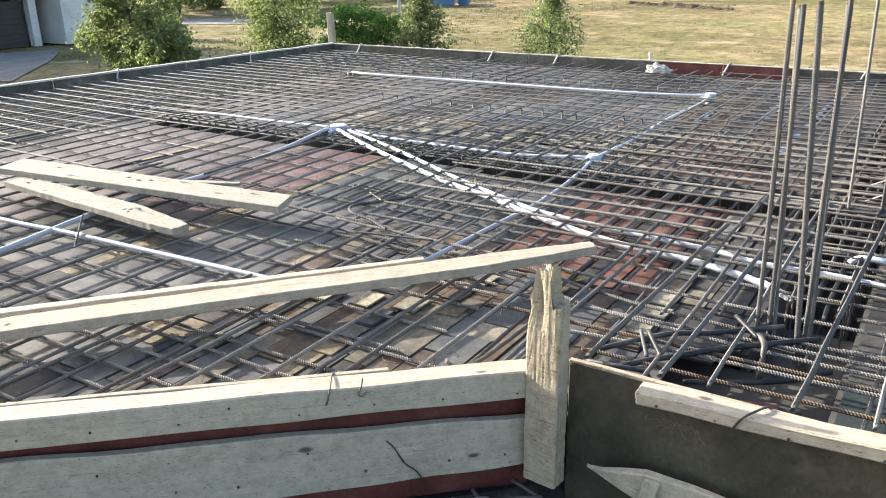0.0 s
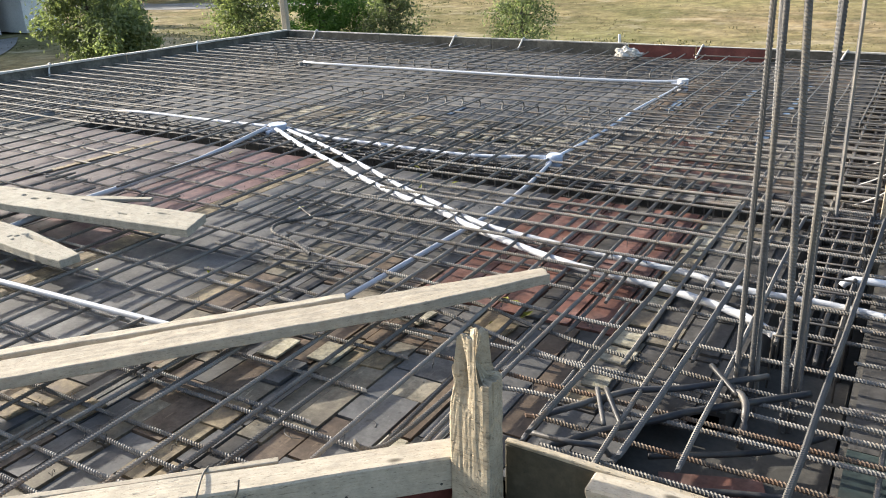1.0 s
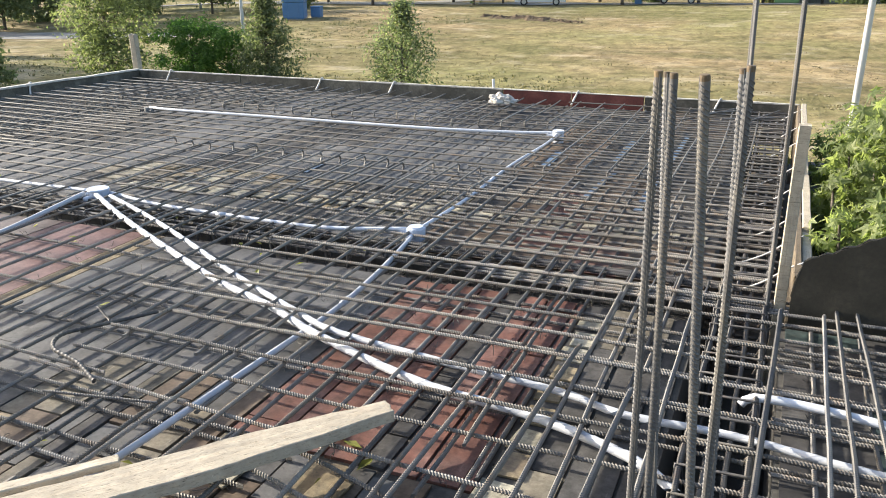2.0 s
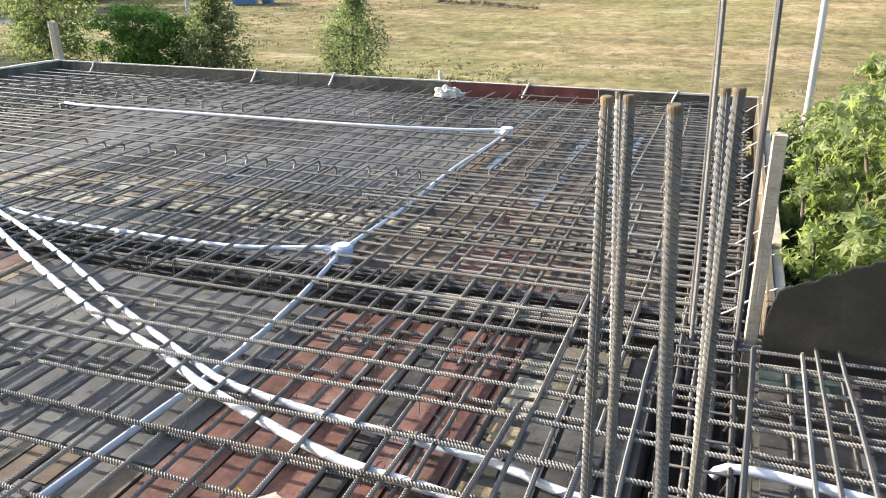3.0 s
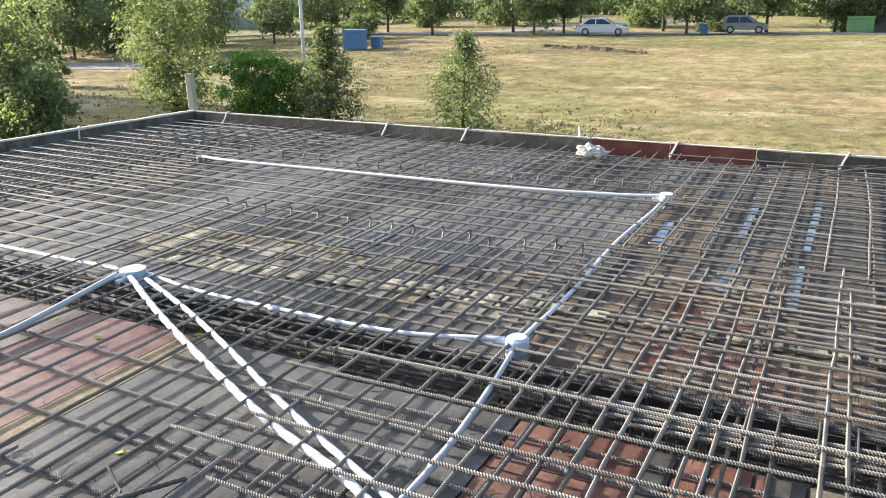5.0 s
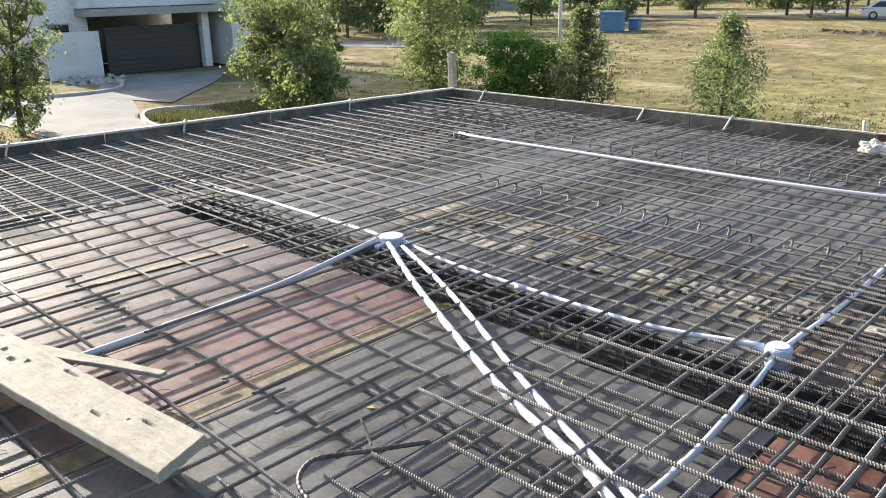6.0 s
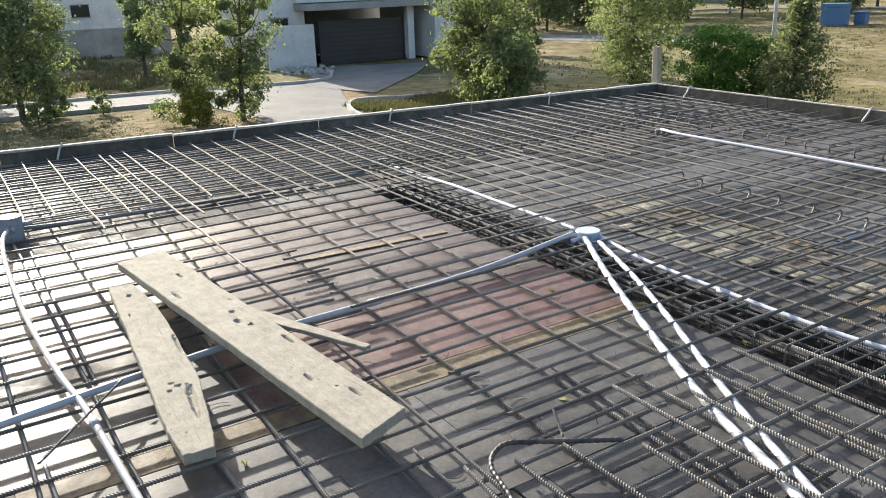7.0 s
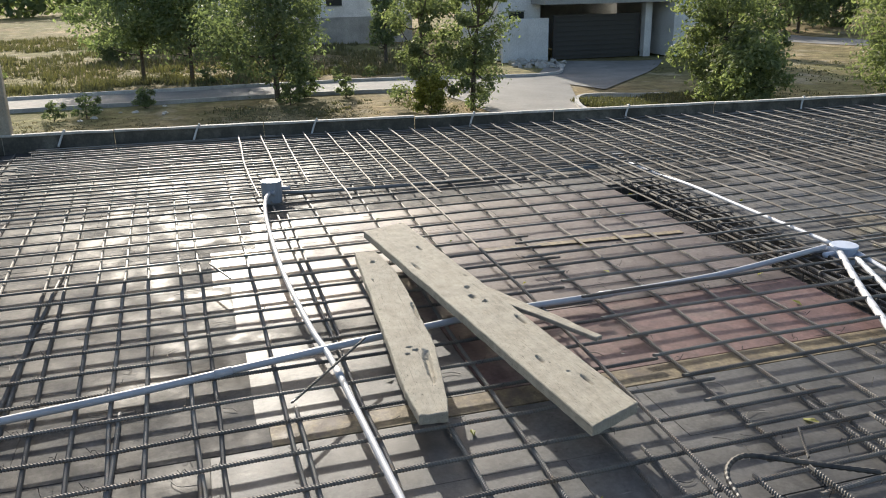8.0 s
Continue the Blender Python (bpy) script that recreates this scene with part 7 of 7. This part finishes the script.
    for x in (-0.31, 0.31):
        for side in (-1, 1):
            bm = bmesh.new()
            bmesh.ops.create_cone(bm, cap_ends=True, segments=20, radius1=0.31, radius2=0.31, depth=0.2, matrix=Matrix.Translation((x * L, side * (W / 2 - 0.08), 0.31)) @ pose(0, 0, 0, 90))
            w = part("wheel", bm, M_TYRE, root)
            bm = bmesh.new()
            bmesh.ops.create_cone(bm, cap_ends=True, segments=14, radius1=0.2, radius2=0.18, depth=0.03, matrix=Matrix.Translation((x * L, side * (W / 2 + 0.025), 0.31)) @ pose(0, 0, 0, 90))
            part("rim", bm, M_RIM, w)
    for side in (-1, 1):
        part("headlight", box_bm(0.1, 0.34, 0.13, (L * 0.47, side * W * 0.34, 0.6), 0.03), M_LAMP_GLASS, root)
        part("tail_light", box_bm(0.06, 0.28, 0.16, (-L * 0.488, side * W * 0.36, 0.66), 0.02), M_RED_MARK, root)
    return root


car("silver saloon car parked on the far road", on_ground(-21.0, 73.4, 0.05), 14, M_CAR)
car("grey hatchback parked on the far road", on_ground(-9.9, 78.6, 0.05), 6, M_CAR_GREY, True)


def container():
    root = empty("shipping_container", on_ground(9.55, 65.0), 3)
    tagged(root, "blue-grey corrugated shipping container beyond the field", "container")
    L, W, H = 5.3, 2.2, 2.2
    part("frame", box_bm(L, W, 0.15, (0, 0, 0)), M_CONT, root)
    part("roof", box_bm(L, W, 0.1, (0, 0, H - 0.1)), M_KERB, root, "pale dusty roof rail")
    for x in (-1, 1):
        for y in (-1, 1):
            part("corner_post", box_bm(0.16, 0.16, H - 0.25, (x * (L / 2 - 0.08), y * (W / 2 - 0.08), 0.15)), M_CONT, root)
    for y, flip in ((-W / 2 + 0.05, -1), (W / 2 - 0.05, 1)):
        bm = bmesh.new()
        n = 22
        xs = []
        for i in range(n):
            x = -L / 2 + 0.16 + (L - 0.32) * i / n
            p = (L - 0.32) / n
            xs += [(x, 0.0), (x + p * 0.3, 0.0), (x + p * 0.5, 0.035), (x + p * 0.8, 0.035)]
        lo = [bm.verts.new((x, y - flip * d, 0.15)) for x, d in xs]
        hi = [bm.verts.new((x, y - flip * d, H - 0.1)) for x, d in xs]
        for i in range(len(xs) - 1):
            bm.faces.new((lo[i], lo[i + 1], hi[i + 1], hi[i]))
        part("side_wall", bm, M_CONT, root)
    for x in (-L / 2 + 0.04, L / 2 - 0.04):
        part("end_wall", box_bm(0.06, W - 0.3, H - 0.25, (x, 0, 0.15)), M_CONT, root)
    for i in range(5):
        part("mark", box_bm(0.31, 0.02, (0.34, 0.34, 0.34, 0.34, 0.36)[i], (-1.2 + i * 0.37, -W / 2, H - 0.66), 0.009), M_LETTER, root, "plain white painted mark")
    part("mark", box_bm(0.5, 0.02, 0.34, (-1.78, -W / 2, H - 0.64)), M_RED_MARK, root, "plain red painted mark")


container()


def tank(label, at, rz, size, material, name="water_tank"):
    root = empty(name, at, rz)
    tagged(root, label, "tank")
    sx, sy, sz = size
    part("body", box_bm(sx, sy, sz * 0.82, (0, 0, 0.08), 0.06), material, root)
    part("lid", box_bm(sx * 1.04, sy * 1.04, sz * 0.16, (0, 0, 0.08 + sz * 0.82), 0.04), material, root)
    for k in (-0.25, 0.25):
        part("rib", box_bm(0.06, sy * 1.03, sz * 0.8, (k * sx, 0, 0.08), 0.01), material, root)
    part("base", box_bm(sx * 0.9, sy * 0.9, 0.08, (0, 0, 0)), M_WALL_GREY, root)


tank("bright blue plastic storage tank in the field", on_ground(-35.2, 56), 20, (1.6, 1.4, 1.45), M_BLUE_TANK)
tank("small blue plastic storage tank in the field", on_ground(-34.0, 57.2), 10, (0.75, 0.75, 0.8), M_BLUE_TANK)
tank("small blue bin by the far road", on_ground(-13.2, 77.8), 0, (0.6, 0.6, 0.8), M_BLUE_TANK, "waste_bin")
tank("green skip container by the far road", on_ground(-1.0, 81.5), 5, (2.0, 1.4, 1.3), M_GREEN_BIN, "waste_skip")


def window(root, at, w, h, axis="x", depth=0.12):
    """A recessed window with frame, pane and sill on a wall face."""
    x, y, z = at
    sx, sy = (w, depth) if axis == "x" else (depth, w)
    win = part("window", box_bm(sx, sy, h, (x, y, z)), M_DARKGLASS, root)
    for dz, hh in ((-0.06, 0.06), (h, 0.06)):
        part("window_frame", box_bm(sx + (0.12 if axis == "x" else 0.04), sy + (0.04 if axis == "x" else 0.12), hh, (x, y, z + dz)), M_WALL_GREY, win)
    return win


def garage_house():
    """White house end with a porch over a dark garage gate."""
    root = empty("garage_house", (0, 0, GROUND))
    tagged(root, "white rendered house with a shaded dark garage gate", "house")
    part("wall", box_bm(7.0, 2.6, 7.2, (-49.6, 20.2, 0.1)), M_WALL, root)
    part("wall", box_bm(7.0, 2.4, 7.2, (-47.4, 30.2, 0.1)), M_WALL, root)
    part("wall", box_bm(1.0, 9.0, 7.2, (-52.5, 25.2, 0.1)), M_WALL_GREY, root)
    part("upper_wall", box_bm(6.0, 8.6, 3.4, (-48.6, 25.2, 3.6), 0.02), M_WALL, root)
    part("porch_slab", box_bm(2.2, 8.2, 0.35, (-45.2, 25.0, 3.2), 0.02), M_WALL_GREY, root, "bare grey concrete porch slab")
    part("boundary_wall", box_bm(0.25, 2.8, 2.4, (-45.2, 20.2, 0.05), 0.02), M_WALL, root)
    gate = part("gate", box_bm(0.1, 5.6, 2.5, (-45.6, 24.9, 0.06), 0.01), M_GATE, root, "dark steel garage gate")
    for k in range(9):
        part("slat", box_bm(0.05, 5.5, 0.04, (-45.52, 24.9, 0.25 + 0.27 * k)), M_GATE, gate)
    part("pillar", box_bm(0.45, 0.45, 3.2, (-45.3, 28.0, 0.05), 0.02), M_WALL, root)
    for y, z in ((20.0, 1.6), (20.0, 4.6)):
        window(root, (-46.08, y, z), 0.9, 1.2, "y")
    part("roof", box_bm(8.0, 13.0, 0.3, (-49.0, 25.0, 7.3), 0.02), M_WALL_GREY, root)


garage_house()


def white_house(label, at, rz, w, d, h, seed):
    root = empty("white_house", at, rz)
    tagged(root, label, "house", group="far houses")
    part("wall", box_bm(w, d, h, (0, 0, 0)), M_WALL, root)
    part("plinth", box_bm(w + 0.1, d + 0.1, h * 0.28, (0, 0, -0.1)), M_WALL_GREY, root, "bare grey lower storey wall")
    part("roof", box_bm(w + 0.5, d + 0.5, 0.3, (0, 0, h)), M_WALL, root)
    part("parapet", box_bm(w * 0.5, d * 0.6, 1.8, (w * 0.1, 0, h + 0.3)), M_WALL, root)
    n = max(2, int(w / 3.5))
    for lvl in (0.38, 0.7):
        for i in range(n):
            x = -w / 2 + (i + 0.5) * w / n
            window(root, (x, -d / 2, h * lvl), 1.1, 1.1, "x")
            window(root, (x, d / 2, h * lvl), 1.1, 1.1, "x")
    for lvl in (0.38, 0.7):
        window(root, (-w / 2, 0, h * lvl), 1.2, 0.8, "y")
        window(root, (w / 2, 0, h * lvl), 1.2, 0.8, "y")
    return root


white_house("white two-storey house behind the trees", on_ground(-69, 12.5), 0, 9, 12, 7.5, 1)
white_house("white two-storey house far behind the trees", on_ground(-80, 1.0), 0, 9, 9, 7.5, 2)
white_house("white two-storey house far behind the woods", on_ground(-93, 108), 35, 16, 11, 9.5, 3)
white_house("pale house behind the container", on_ground(6, 92), 0, 16, 9, 5.5, 4)


def rubble():
    rs = random.Random(61)
    root = empty("rubble_heap", on_ground(-43.6, 20.2))
    tagged(root, "heap of broken concrete pieces by the house wall", "rubble", kind="stuff")
    bm = bmesh.new()
    for _ in range(38):
        own = bmesh.new()
        bmesh.ops.create_icosphere(own, subdivisions=1, radius=1)
        s = rs.uniform(0.08, 0.32)
        m = pose(rs.gauss(0, 1.1), rs.gauss(0, 0.8), s * 0.3, rs.uniform(0, 360), rs.uniform(0, 40), rs.uniform(0, 360)) @ Matrix.Diagonal((s * 1.4, s, s * 0.5, 1))
        bmesh.ops.transform(own, matrix=m, verts=own.verts)
        me = bpy.data.meshes.new("tmp")
        own.to_mesh(me)
        own.free()
        bm.from_mesh(me)
        bpy.data.meshes.remove(me)
    part("broken_concrete", bm, M_RUBBLE, root)


rubble()


def pale_stone():
    bm = bmesh.new()
    bmesh.ops.create_icosphere(bm, subdivisions=3, radius=1)
    for v in bm.verts:
        v.co *= 1 + 0.3 * noise.noise(v.co * 1.7) + 0.1 * noise.noise(v.co * 5)
        v.co = Vector((v.co.x * 0.85, v.co.y * 0.5, max(-0.1, v.co.z * 0.42)))
    ob = part("pale_boulder", bm, M_RUBBLE, matrix=pose(*on_ground(9.3, 60.5), 0, 0, 15))
    tagged(ob, "pale lumpy boulder lying in the dry grass", "boulder")


pale_stone()


def litter():
    rs = random.Random(67)
    for _ in range(9):
        bm = bmesh.new()
        bmesh.ops.create_icosphere(bm, subdivisions=2, radius=1.0)
        w = rs.uniform(0.06, 0.16)
        for v in bm.verts:
            n = v.co.normalized()
            k = 1 + 0.6 * noise.noise(n * 2.5 + Vector((w * 50, 0, 0)))
            v.co = Vector((n.x * w * k, n.y * w * 0.8 * k, max(-0.01, n.z * w * 0.5 * k)))
        x, y = rs.uniform(-35.5, -32.5), rs.uniform(-2.2, 0.8)
        ob = part("litter_scrap", bm, M_BAG, matrix=pose(*on_ground(x, y, 0.01), 0, 0, rs.uniform(0, 360)))
        tagged(ob, "scrap of white plastic litter on the dry verge", "litter", group="verge litter")


litter()
